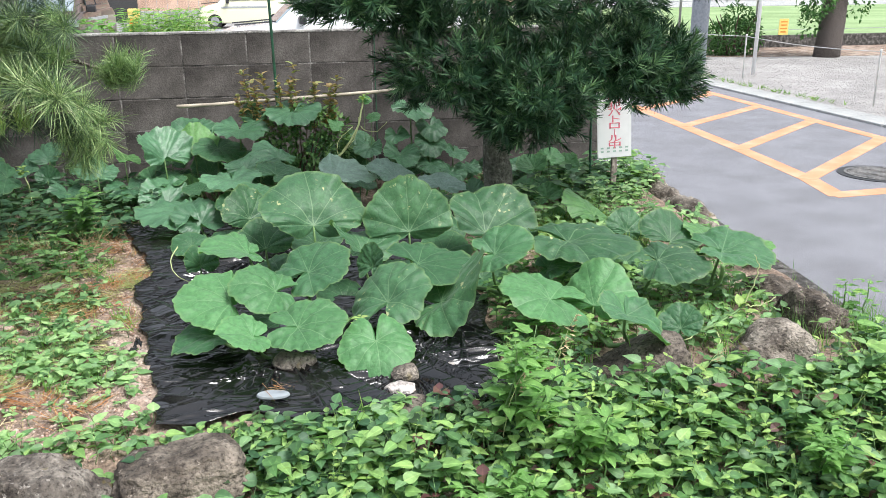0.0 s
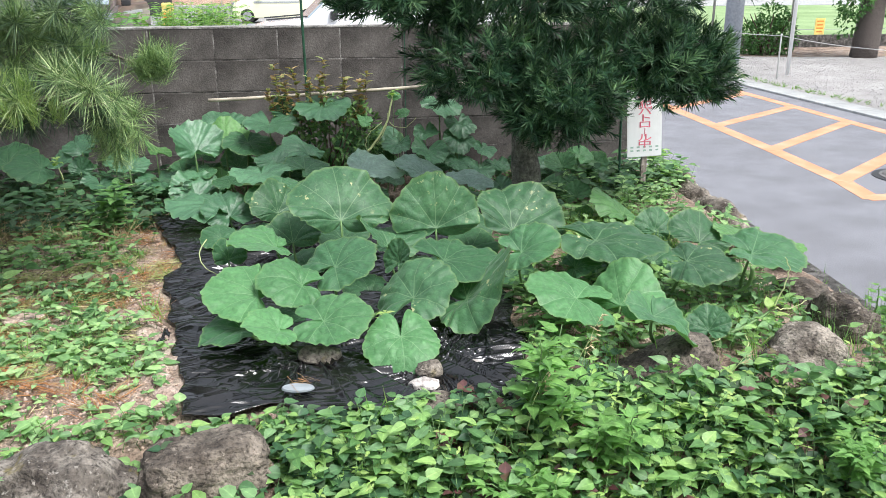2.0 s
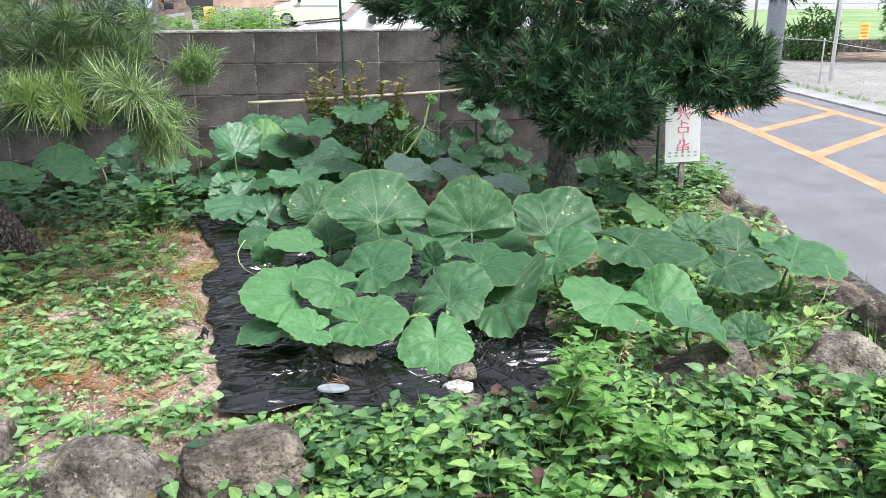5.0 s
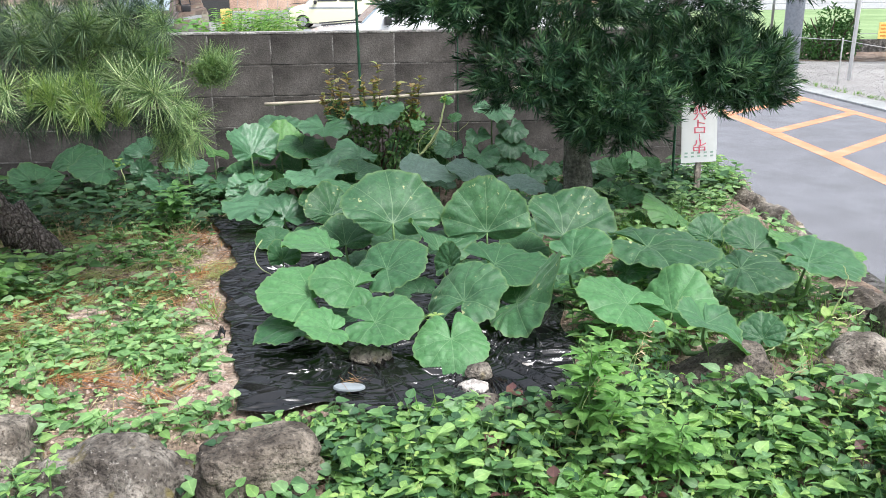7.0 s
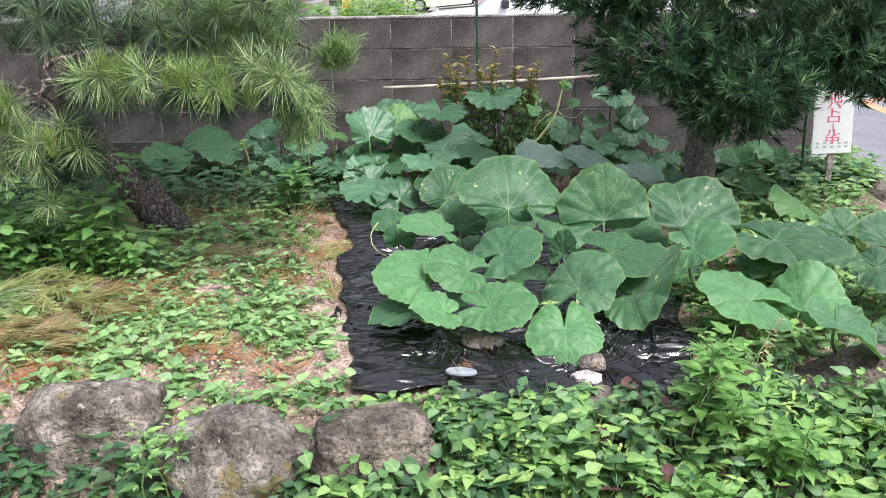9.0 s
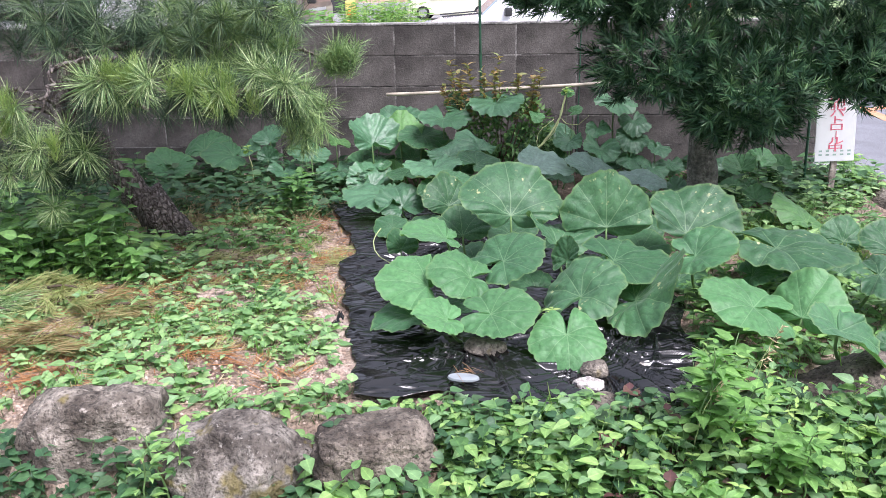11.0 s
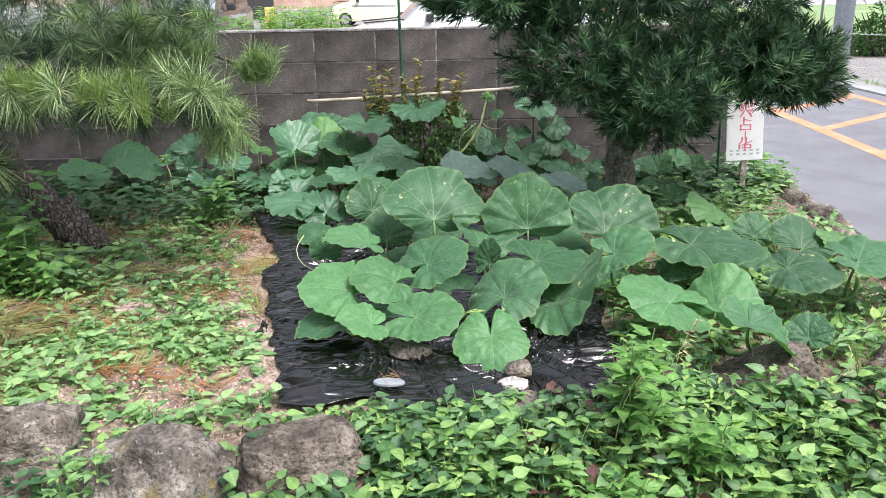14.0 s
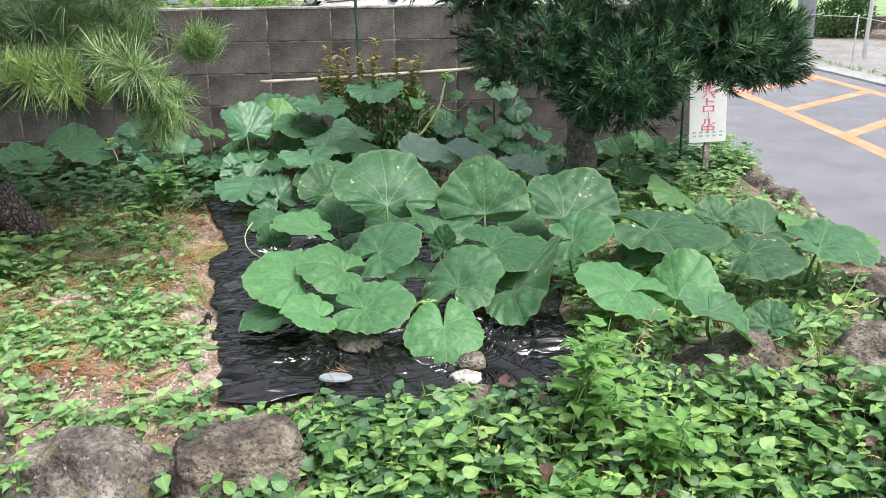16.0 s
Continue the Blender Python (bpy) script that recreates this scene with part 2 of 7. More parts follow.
M_ASPHALT = rough_stuff("asphalt", (0.163, 0.164, 0.180), (0.187, 0.189, 0.208), (0.208, 0.211, 0.231), 2.2, 150.0, 0.9, 0.004, grit=0.9)
M_LOT = rough_stuff("lot_asphalt", (0.16, 0.16, 0.16), (0.24, 0.24, 0.24), (0.3, 0.3, 0.3), 0.5, 60.0, 0.9, 0.004)
M_CONCRETE = rough_stuff("kerb_concrete", (0.28, 0.285, 0.28), (0.345, 0.35, 0.345), (0.41, 0.415, 0.41), 2.0, 60.0, 0.9, 0.004)
M_OLDCONC = rough_stuff("weathered_concrete", (0.04, 0.038, 0.034), (0.085, 0.08, 0.073), (0.20, 0.19, 0.18), 14.0, 130.0, 0.95, 0.015)
M_GRAVEL = rough_stuff("gravel", (0.28, 0.27, 0.26), (0.335, 0.32, 0.31), (0.39, 0.375, 0.365), 1.2, 40.0, 0.95, 0.02, grit=0.6)
M_TURF = rough_stuff("mown_field", (0.17, 0.26, 0.10), (0.215, 0.31, 0.135), (0.265, 0.36, 0.175), 0.3, 8.0, 0.95, 0.02, grit=0.3)
M_ORANGE = rough_stuff("orange_road_paint", (0.52, 0.225, 0.115), (0.59, 0.265, 0.145), (0.63, 0.32, 0.20), 3.0, 70.0, 0.8, 0.002, grit=0.3)
M_BARK = rough_stuff("podocarpus_bark", (0.085, 0.086, 0.069), (0.155, 0.155, 0.125), (0.24, 0.235, 0.195), 14.0, 60.0, 0.95, 0.02)
def plated_bark():
    """Old pine bark: flat pinkish-grey plates between dark cracks."""
    m, n, l, p = material("pine_bark")
    tc, mp = n.new("ShaderNodeTexCoord"), n.new("ShaderNodeMapping")
    mp.inputs["Scale"].default_value = (1.0, 1.0, 0.55)
    l.new(tc.outputs["Object"], mp.inputs["Vector"])
    wob = noise_node(n, l, 14.0, 4.0)
    warp = n.new("ShaderNodeVectorMath")
    warp.operation = "MULTIPLY_ADD"
    warp.inputs[1].default_value = (0.05, 0.05, 0.05)
    l.new(wob.outputs["Color"], warp.inputs[0])
    l.new(mp.outputs["Vector"], warp.inputs[2])
    cell = n.new("ShaderNodeTexVoronoi")
    cell.feature = "DISTANCE_TO_EDGE"
    cell.inputs["Scale"].default_value = 46.0
    l.new(warp.outputs[0], cell.inputs["Vector"])
    grain = noise_node(n, l, 60.0, 4.0)
    tone = ramp(n, l, grain.outputs["Fac"], [(0.35, (0.11, 0.09, 0.08)), (0.55, (0.20, 0.17, 0.155)), (0.7, (0.32, 0.285, 0.265))]).outputs["Color"]
    crack = ramp(n, l, cell.outputs["Distance"], [(0.0, (0.42, 0.39, 0.37)), (0.14, (1, 1, 1))]).outputs["Color"]
    l.new(mixed(n, l, "MULTIPLY", 1.0, tone, crack), p.inputs["Base Color"])
    p.inputs["Roughness"].default_value = 0.95
    bump(n, l, p, calc(n, l, "ADD", calc(n, l, "MINIMUM", calc(n, l, "MULTIPLY", cell.outputs["Distance"], 4.0), 1.0), calc(n, l, "MULTIPLY", grain.outputs["Fac"], 0.3)), 1.0, 0.014)
    return m


M_PINEBARK = plated_bark()
M_TWIG = plain("twig_bark", (0.10, 0.07, 0.05), 0.9)
M_IRON = rough_stuff("cast_iron", (0.09, 0.09, 0.09), (0.15, 0.145, 0.14), (0.21, 0.205, 0.20), 8.0, 60.0, 0.6, 0.003)
M_CANE = plain("bamboo_cane", (0.56, 0.49, 0.39), 0.5, wear=0.25, scale=9)
M_POLE = plain("green_coated_pole", (0.02, 0.085, 0.045), 0.4, wear=0.3)
M_BOARD = plain("white_sign_board", (0.80, 0.81, 0.81), 0.4, wear=0.05, scale=6)
M_RED = plain("red_lettering", (0.76, 0.17, 0.24), 0.5)
M_INK = plain("pale_green_lettering", (0.35, 0.5, 0.42), 0.5)
M_WOOD = rough_stuff("weathered_wood", (0.18, 0.15, 0.12), (0.32, 0.28, 0.24), (0.42, 0.38, 0.33), 12.0, 50.0, 0.9, 0.004)
M_WHITE = plain("white_paint", (0.82, 0.83, 0.84), 0.35, wear=0.04)
M_GREY = plain("grey_pole_paint", (0.36, 0.40, 0.46), 0.6)
M_ROPE = plain("white_rope", (0.68, 0.68, 0.66), 0.8)
M_YELLOW = plain("yellow_plastic", (0.86, 0.66, 0.20), 0.5, wear=0.15, scale=5)
M_LABEL = plain("orange_print", (0.70, 0.28, 0.04), 0.5)
M_FENCE = plain("fence_steel", (0.42, 0.45, 0.46), 0.5, 0.3)
M_CREAM = plain("cream_car_paint", (0.78, 0.77, 0.56), 0.25, wear=0.02, coat=0.6)
M_CARWHITE = plain("white_car_paint", (0.80, 0.81, 0.83), 0.22, wear=0.02, coat=0.6)
M_BRONZE = plain("dark_bronze_paint", (0.10, 0.075, 0.065), 0.3, 0.3, wear=0.05, coat=0.5)
M_GLASS = plain("car_window_glass", (0.03, 0.035, 0.04), 0.05, wear=0.02)
# windscreen with the sky's reflection painted as a pale base colour
M_SCREEN = plain("windscreen_sky_glare", (0.30, 0.36, 0.40), 0.05, wear=0.02)
M_TYRE = plain("tyre_rubber", (0.02, 0.02, 0.02), 0.85)
M_RIM = plain("alloy_rim", (0.5, 0.5, 0.52), 0.35, 0.8)
M_TRIM = plain("black_trim", (0.025, 0.025, 0.027), 0.5)
M_TAIL = plain("red_lens", (0.6, 0.03, 0.03), 0.2)
M_TILE = rough_stuff("pink_tile_wall", (0.42, 0.28, 0.21), (0.50, 0.34, 0.26), (0.58, 0.41, 0.32), 1.5, 20.0, 0.8, 0.003)
M_DARKROOM = plain("garage_interior_shade", (0.05, 0.05, 0.05), 0.9)
M_ROOF = plain("grey_roof", (0.35, 0.36, 0.38), 0.8)
M_DISC = plain("pale_plastic", (0.26, 0.29, 0.31), 0.45, wear=0.1)
M_PETAL = plain("yellow_petal", (0.80, 0.42, 0.04), 0.6)
M_STEM = plain("pumpkin_stem", (0.12, 0.22, 0.07), 0.6, wear=0.2, scale=30)
M_TENDRIL = plain("pale_tendril", (0.42, 0.48, 0.22), 0.6)
M_STRAW = foliage("dry_stalks", [(0.42, 0.33, 0.18), (0.55, 0.46, 0.28), (0.3, 0.22, 0.12)], 0.8, 0.1)
M_DRYPINE = foliage("yellowing_needles", [(0.22, 0.22, 0.085), (0.30, 0.23, 0.11), (0.20, 0.26, 0.08), (0.26, 0.14, 0.06), (0.38, 0.32, 0.17)], 0.7, 0.1)
M_RUST = foliage("dead_needles", [(0.30, 0.12, 0.04), (0.42, 0.19, 0.07), (0.24, 0.13, 0.06), (0.36, 0.25, 0.12)], 0.8, 0.1)

PUMPKIN = {
    "plain": pumpkin_skin("pumpkin_leaf_green", (0.036, 0.112, 0.048), (0.060, 0.165, 0.068), (0.22, 0.36, 0.19)),
    "young": pumpkin_skin("pumpkin_leaf_bright", (0.062, 0.175, 0.066), (0.092, 0.235, 0.088), (0.24, 0.40, 0.20), rim=0.1),
    "blue": pumpkin_skin("pumpkin_leaf_bluish", (0.050, 0.140, 0.070), (0.100, 0.240, 0.120), (0.18, 0.31, 0.19), rim=0.05, roughness=0.45, hairs=0.10, gloss=0.65),
    # sky reflection on flat-lying leaves, put into a paler leaf colour
    "sky_sheen": pumpkin_skin("pumpkin_leaf_sky_sheen", (0.20, 0.33, 0.25), (0.31, 0.46, 0.375), (0.36, 0.50, 0.41), rim=0.05, roughness=0.42, hairs=0.10, gloss=0.65),
    "fleck": pumpkin_skin("pumpkin_leaf_flecked", (0.034, 0.100, 0.046), (0.056, 0.148, 0.062), (0.24, 0.36, 0.20), 0.8, 0.12),
    "pale": pumpkin_skin("pumpkin_leaf_underside", (0.08, 0.20, 0.06), (0.11, 0.25, 0.08), (0.25, 0.40, 0.14), rim=0.05),
}
M_CREEPER = foliage("creeper_leaves", [(0.064, 0.14, 0.055), (0.11, 0.23, 0.078), (0.185, 0.335, 0.105), (0.30, 0.47, 0.15), (0.155, 0.28, 0.13), (0.22, 0.37, 0.165)], 0.45, 0.3)
M_SEEDLING = foliage("seedling_leaves", [(0.11, 0.22, 0.09), (0.17, 0.31, 0.12), (0.25, 0.42, 0.16), (0.34, 0.50, 0.22), (0.20, 0.33, 0.17)], 0.5, 0.3)
M_BROAD = foliage("broad_bright_leaves", [(0.07, 0.16, 0.055), (0.12, 0.25, 0.08), (0.19, 0.36, 0.11)], 0.5, 0.3)
M_NEEDLEGREEN = foliage("cut_green_needles", [(0.22, 0.30, 0.09), (0.32, 0.38, 0.14), (0.40, 0.40, 0.18), (0.28, 0.26, 0.10)], 0.6, 0.15)
# weed leaves with the shade near the ground put into their tones
M_CREEPER_DARK = foliage("shade_painted_weed_leaves", [(0.032, 0.08, 0.038), (0.055, 0.13, 0.06), (0.09, 0.19, 0.08), (0.055, 0.085, 0.045)], 0.5, 0.25)
M_WEED = foliage("tall_weed_leaves", [(0.10, 0.22, 0.065), (0.16, 0.32, 0.09), (0.23, 0.42, 0.125)], 0.55, 0.35)
# M_WEED tones lowered: shade under the pine put into the colour
M_SHADEWEED = foliage("pine_shaded_weed_leaves", [(0.05, 0.12, 0.045), (0.08, 0.18, 0.06), (0.13, 0.26, 0.08)], 0.5, 0.3)
M_YOUNG = foliage("yellowish_young_leaves", [(0.22, 0.36, 0.09), (0.30, 0.45, 0.13), (0.36, 0.46, 0.16)], 0.55, 0.3)
M_PURPLE = foliage("purplish_leaves", [(0.08, 0.05, 0.045), (0.12, 0.05, 0.05), (0.10, 0.09, 0.04)], 0.5, 0.15)
M_GRASS = foliage("grass_blades", [(0.10, 0.24, 0.04), (0.17, 0.34, 0.07), (0.30, 0.38, 0.13)], 0.6, 0.3)
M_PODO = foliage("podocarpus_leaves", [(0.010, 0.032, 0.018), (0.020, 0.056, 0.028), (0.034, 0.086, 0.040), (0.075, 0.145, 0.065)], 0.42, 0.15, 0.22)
# lit copy of M_PODO: light on the shoots put into the colour
M_PODO_LIGHT = foliage("lit_podocarpus_leaves", [(0.024, 0.068, 0.03), (0.046, 0.11, 0.048), (0.08, 0.16, 0.072), (0.15, 0.25, 0.115)], 0.42, 0.18, 0.25)
M_PINE = foliage("pine_needles", [(0.03, 0.07, 0.026), (0.11, 0.20, 0.072), (0.28, 0.40, 0.165), (0.56, 0.64, 0.38)], 0.45, 0.15)
M_PINE_YOUNG = foliage("young_pine_needles", [(0.10, 0.18, 0.05), (0.18, 0.29, 0.08), (0.34, 0.44, 0.15), (0.22, 0.34, 0.10)], 0.45, 0.2)
# upper boughs: needle tones lowered, their shade put into the colour
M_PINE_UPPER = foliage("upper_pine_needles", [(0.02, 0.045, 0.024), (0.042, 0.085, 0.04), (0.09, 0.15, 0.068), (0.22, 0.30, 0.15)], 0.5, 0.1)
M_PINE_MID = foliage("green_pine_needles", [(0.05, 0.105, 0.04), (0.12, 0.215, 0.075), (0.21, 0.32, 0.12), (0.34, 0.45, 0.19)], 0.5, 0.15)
# inner needles: a shaded copy of the pine tones
M_PINE_DARK = foliage("shade_tinted_pine_needles", [(0.012, 0.03, 0.02), (0.024, 0.056, 0.032), (0.045, 0.09, 0.048), (0.10, 0.165, 0.085)], 0.5, 0.1)
M_SHRUB = foliage("shrub_leaves", [(0.05, 0.12, 0.04), (0.09, 0.19, 0.055), (0.15, 0.27, 0.08)], 0.5, 0.2)
M_SHOOT = foliage("reddish_shoot_leaves", [(0.30, 0.22, 0.10), (0.22, 0.29, 0.10), (0.36, 0.22, 0.11), (0.19, 0.31, 0.10)], 0.5, 0.25)
M_FARLEAF = foliage("far_leaves", [(0.04, 0.11, 0.03), (0.07, 0.17, 0.045), (0.10, 0.22, 0.06)], 0.6, 0.2)


def film_plastic():
    m, n, l, p = material("black_mulch_film")
    a = noise_node(n, l, 6.0)
    l.new(ramp(n, l, a.outputs["Fac"], [(0.4, (0.004, 0.004, 0.005)), (0.75, (0.014, 0.013, 0.013))]).outputs["Color"], p.inputs["Base Color"])
    l.new(ramp(n, l, a.outputs["Fac"], [(0.3, (0.13, 0.13, 0.13)), (0.8, (0.21, 0.21, 0.21))]).outputs["Color"], p.inputs["Roughness"])
    p.inputs["Specular IOR Level"].default_value, p.inputs["IOR"].default_value = 0.6, 1.55
    total = None
    for turn, scale, gain in ((0.98, 5.0, 1.0), (0.45, 4.0, 0.6)):
        tc, mp, q = n.new("ShaderNodeTexCoord"), n.new("ShaderNodeMapping"), n.new("ShaderNodeTexNoise")
        mp.inputs["Rotation"].default_value, mp.inputs["Scale"].default_value = (0, 0, turn), (0.16, 4.2, 1.0)
        q.inputs["Scale"].default_value, q.inputs["Detail"].default_value = scale, 1.0
        l.new(tc.outputs["Object"], mp.inputs["Vector"])
        l.new(mp.outputs["Vector"], q.inputs["Vector"])
        crease = ramp(n, l, q.outputs["Fac"], [(0.465, (0, 0, 0)), (0.5, (gain, gain, gain)), (0.535, (0, 0, 0))]).outputs["Color"]
        if total is None:
            total = crease
        else:
            s = n.new("ShaderNodeMath")
            l.new(total, s.inputs[0])
            l.new(crease, s.inputs[1])
            total = s.outputs[0]
    bump(n, l, p, total, 0.3, 0.012)
    return m


M_FILM = film_plastic()


# ---- mesh helpers ----
def mesh_of(name, verts, tris, mat, smooth=False):
    """A mesh out of arrays: verts n x 3, tris m x 3."""
    verts, tris = np.asarray(verts, dtype=np.float32), np.asarray(tris, dtype=np.int32)
    me = bpy.data.meshes.new(name)
    me.vertices.add(len(verts))
    me.vertices.foreach_set("co", verts.ravel())
    me.loops.add(tris.size)
    me.loops.foreach_set("vertex_index", tris.ravel())
    me.polygons.add(len(tris))
    me.polygons.foreach_set("loop_start", np.arange(0, tris.size, 3, dtype=np.int32))
    if smooth:
        me.polygons.foreach_set("use_smooth", np.ones(len(tris), dtype=bool))
    me.update(calc_edges=True)
    me.validate()
    me.materials.append(mat)
    return me


def part(name, me, parent=None, label="", mat=None):
    """Links a mesh or bmesh as one object, under a thing where one is given."""
    if isinstance(me, bmesh.types.BMesh):
        bm, me = me, bpy.data.meshes.new(name)
        bm.to_mesh(me)
        bm.free()
    if mat:
        me.materials.clear()
        me.materials.append(mat)
    ob = new(name, me)
    if parent:
        ob.parent = parent
    if label:
        ob["label"] = label
    return ob


def thing(name, x, y, z, label, category, group="", rz=0.0, kind=""):
    ob = new(name)
    ob.empty_display_size = 0.1
    ob.matrix_basis = pose(x, y, z, 0, 0, rz)
    return tagged(ob, label, category, group, kind)


def box(sx, sy, sz, x=0, y=0, z=0, bevel=0.0, rot=None):
    """A bevelled box, its centre at x, y, z."""
    bm = bmesh.new()
    bmesh.ops.create_cube(bm, size=1, matrix=Matrix.Diagonal((sx, sy, sz, 1)))
    if bevel:
        bmesh.ops.bevel(bm, geom=bm.edges[:], offset=bevel, segments=2, affect="EDGES", profile=0.6)
    bmesh.ops.transform(bm, matrix=Matrix.Translation((x, y, z)) @ (rot or Matrix.Identity(4)), verts=bm.verts)
    return bm


def tube_arrays(points, radii, sides=7):
    """Vertices and triangles of a tapering tube along points."""
    pts = [Vector(p) for p in points]
    verts, tris = [], []
    side = Vector((0.31, 0.95, 0.1))
    for i, p in enumerate(pts):
        d = (pts[min(i + 1, len(pts) - 1)] - pts[max(i - 1, 0)]).normalized()
        u = (side - d * side.dot(d))
        u = u.normalized() if u.length > 1e-4 else d.orthogonal().normalized()
        v = d.cross(u)
        side = u
        for k in range(sides):
            a = 2 * math.pi * k / sides
            verts.append(p + (u * math.cos(a) + v * math.sin(a)) * radii[i])
    for i in range(len(pts) - 1):
        for k in range(sides):
            a, b = i * sides + k, i * sides + (k + 1) % sides
            tris += [(a, b, b + sides), (a, b + sides, a + sides)]
    n = len(verts)
    verts += [pts[0], pts[-1]]
    for k in range(sides):
        tris.append((n, (k + 1) % sides, k))
        o = (len(pts) - 1) * sides
        tris.append((n + 1, o + k, o + (k + 1) % sides))
    return [tuple(v) for v in verts], tris


def tube(name, points, radii, mat, sides=7):
    if isinstance(radii, (int, float)):
        radii = [radii] * len(points)
    v, t = tube_arrays(points, radii, sides)
    return mesh_of(name, v, t, mat, True)


def bent(a, b, sag, n=8, wob=0.0, seed=0):
    """Points from a to b, bowed by the vector sag, with a little wobble."""
    rnd = random.Random(seed)
    a, b, sag = Vector(a), Vector(b), Vector(sag)
    out = []
    for i in range(n + 1):
        t = i / n
        p = a.lerp(b, t) + sag * (4 * t * (1 - t))
        if 0 < i < n:
            p += Vector((rnd.uniform(-wob, wob), rnd.uniform(-wob, wob), rnd.uniform(-wob, wob)))
        out.append(p)
    return out


def join_arrays(chunks):
    vs, ts, o = [], [], 0
    for v, t in chunks:
        v, t = np.asarray(v, dtype=np.float32), np.asarray(t, dtype=np.int32)
        vs.append(v)
        ts.append(t + o)
        o += len(v)
    return np.concatenate(vs), np.concatenate(ts)


def unit(a):
    return a / np.maximum(np.linalg.norm(a, axis=1, keepdims=True), 1e-6)


def leaf_arrays(base, way, normal, length, width, fold=0.18, droop=0.25):
    """Many leaves at once, each with a midrib, two folded halves and a drooping tip."""
    way = unit(way)
    side = unit(np.cross(way, normal))
    normal = np.cross(side, way)
    L, W = length[:, None], width[:, None]
    rows = [base]
    for t, w, dr in ((0.10, 0.36, 0.02), (0.30, 0.5, 0.08), (0.58, 0.37, 0.28), (0.82, 0.15, 0.62)):
        m = base + way * L * t - normal * L * droop * dr
        up = normal * W * fold * w * 2
        rows += [m, m + side * W * w + up, m - side * W * w + up]
    rows.append(base + way * L - normal * L * droop)
    v = np.stack(rows, 1).reshape(-1, 3)
    f = [(0, 2, 1), (0, 1, 3), (10, 11, 13), (10, 13, 12)]
    for k in (1, 4, 7):
        f += [(k, k + 1, k + 4), (k, k + 4, k + 3), (k, k + 3, k + 5), (k, k + 5, k + 2)]
    t = (np.arange(len(base))[:, None, None] * 14 + np.array(f)[None]).reshape(-1, 3)
    return v, t


def ribbed(me):
    """Marks the midrib of each leaf of a mesh out of leaf_arrays."""
    count = len(me.vertices) // 14
    if count * 14 == len(me.vertices):
        a = me.attributes.new("rib", "FLOAT", "POINT")
        a.data.foreach_set("value", np.tile(np.array([1, 1, 0.01, 0.01, 1, 0.01, 0.01, 1, 0.01, 0.01, 1, 0.01, 0.01, 1], np.float32), count))
    return me


def blade_arrays(base, way, normal, length, width, droop=0.1):
    """Many narrow blades or needles at once: widest near the middle, pointed at the tip."""
    way = unit(way)
    side = unit(np.cross(way, normal))
    normal = np.cross(side, way)
    L, W = length[:, None], width[:, None]
    mid = base + way * L * 0.45 - normal * L * droop * 0.3
    tip = base + way * L - normal * L * droop
    v = np.stack([base - side * W * 0.3, base + side * W * 0.3, mid + side * W * 0.5, mid - side * W * 0.5, tip], 1).reshape(-1, 3)
    f = np.array([(0, 1, 2), (0, 2, 3), (3, 2, 4)])
    t = (np.arange(len(base))[:, None, None] * 5 + f[None]).reshape(-1, 3)
    return v, t


def smooth_step(a, b, x):
    t = np.clip((x - a) / (b - a), 0, 1)
    return t * t * (3 - 2 * t)


def ripple(x, y, f, seed):
    """Cheap smooth noise on arrays, about -1 to 1."""
    r = np.random.RandomState(seed)
    out = np.zeros(np.broadcast(x, y).shape)
    for k in range(5):
        a, ph = r.uniform(0, 2 * math.pi), r.uniform(0, 2 * math.pi)
        g = f * r.uniform(0.6, 1.9)
        out = out + np.sin((np.cos(a) * x + np.sin(a) * y) * g + ph)
    return out / 3.0


# ---- ground ----
def bed_edge(y):
    """x of the raised bed's edge along the road."""
    return 1.52 + 0.05 * np.clip(y - 2.6, -2, 6)


def ground_height(x, y):
    """Lower ground at -0.33, the planted bed about 0.33 higher in front of the block wall."""
    front = smooth_step(1.30, 1.95, y - 0.10 * np.sin(x * 2.1) * (x > -0.2))
    side = 1 - smooth_step(0.0, 0.42, x - bed_edge(y))
    back = 1 - smooth_step(5.34, 5.40, y)
    left = smooth_step(-9.0, -8.0, x)
    near = (smooth_step(-12, -10, x) * (1 - smooth_step(5, 6, x)))
    h = -0.33 + 0.34 * front * side * back * left
    rough = ripple(x, y, 9.0, 3) * 0.010 + ripple(x, y, 30.0, 4) * 0.005
    return h + rough * front * back * side * near


gx = np.concatenate([np.array([-2500, -600, -150, -40, -15, -9.5]), np.linspace(-8.8, -3.4, 28), np.linspace(-3.3, 2.4, 190), np.array([2.6, 3.2, 5, 12, 40, 150, 600, 2500])])
gy = np.concatenate([np.array([-2500, -600, -150, -40, -10, -3, 0.0]), np.linspace(0.6, 5.42, 160), np.array([5.6, 6.5, 9, 15, 40, 150, 600, 2500])])
X, Y = np.meshgrid(gx, gy)
verts = np.stack([X, Y, ground_height(X, Y)], -1).reshape(-1, 3)
nx, ny = len(gx), len(gy)
i = (np.arange(ny - 1)[:, None] * nx + np.arange(nx - 1)[None]).ravel()
tris = np.concatenate([np.stack([i, i + 1, i + nx + 1], 1), np.stack([i, i + nx + 1, i + nx], 1)])
ground = part("ground", mesh_of("ground", verts, tris, M_SOIL, True))
tagged(ground, "sandy brown soil of a raised planting bed", "ground", kind="structure")


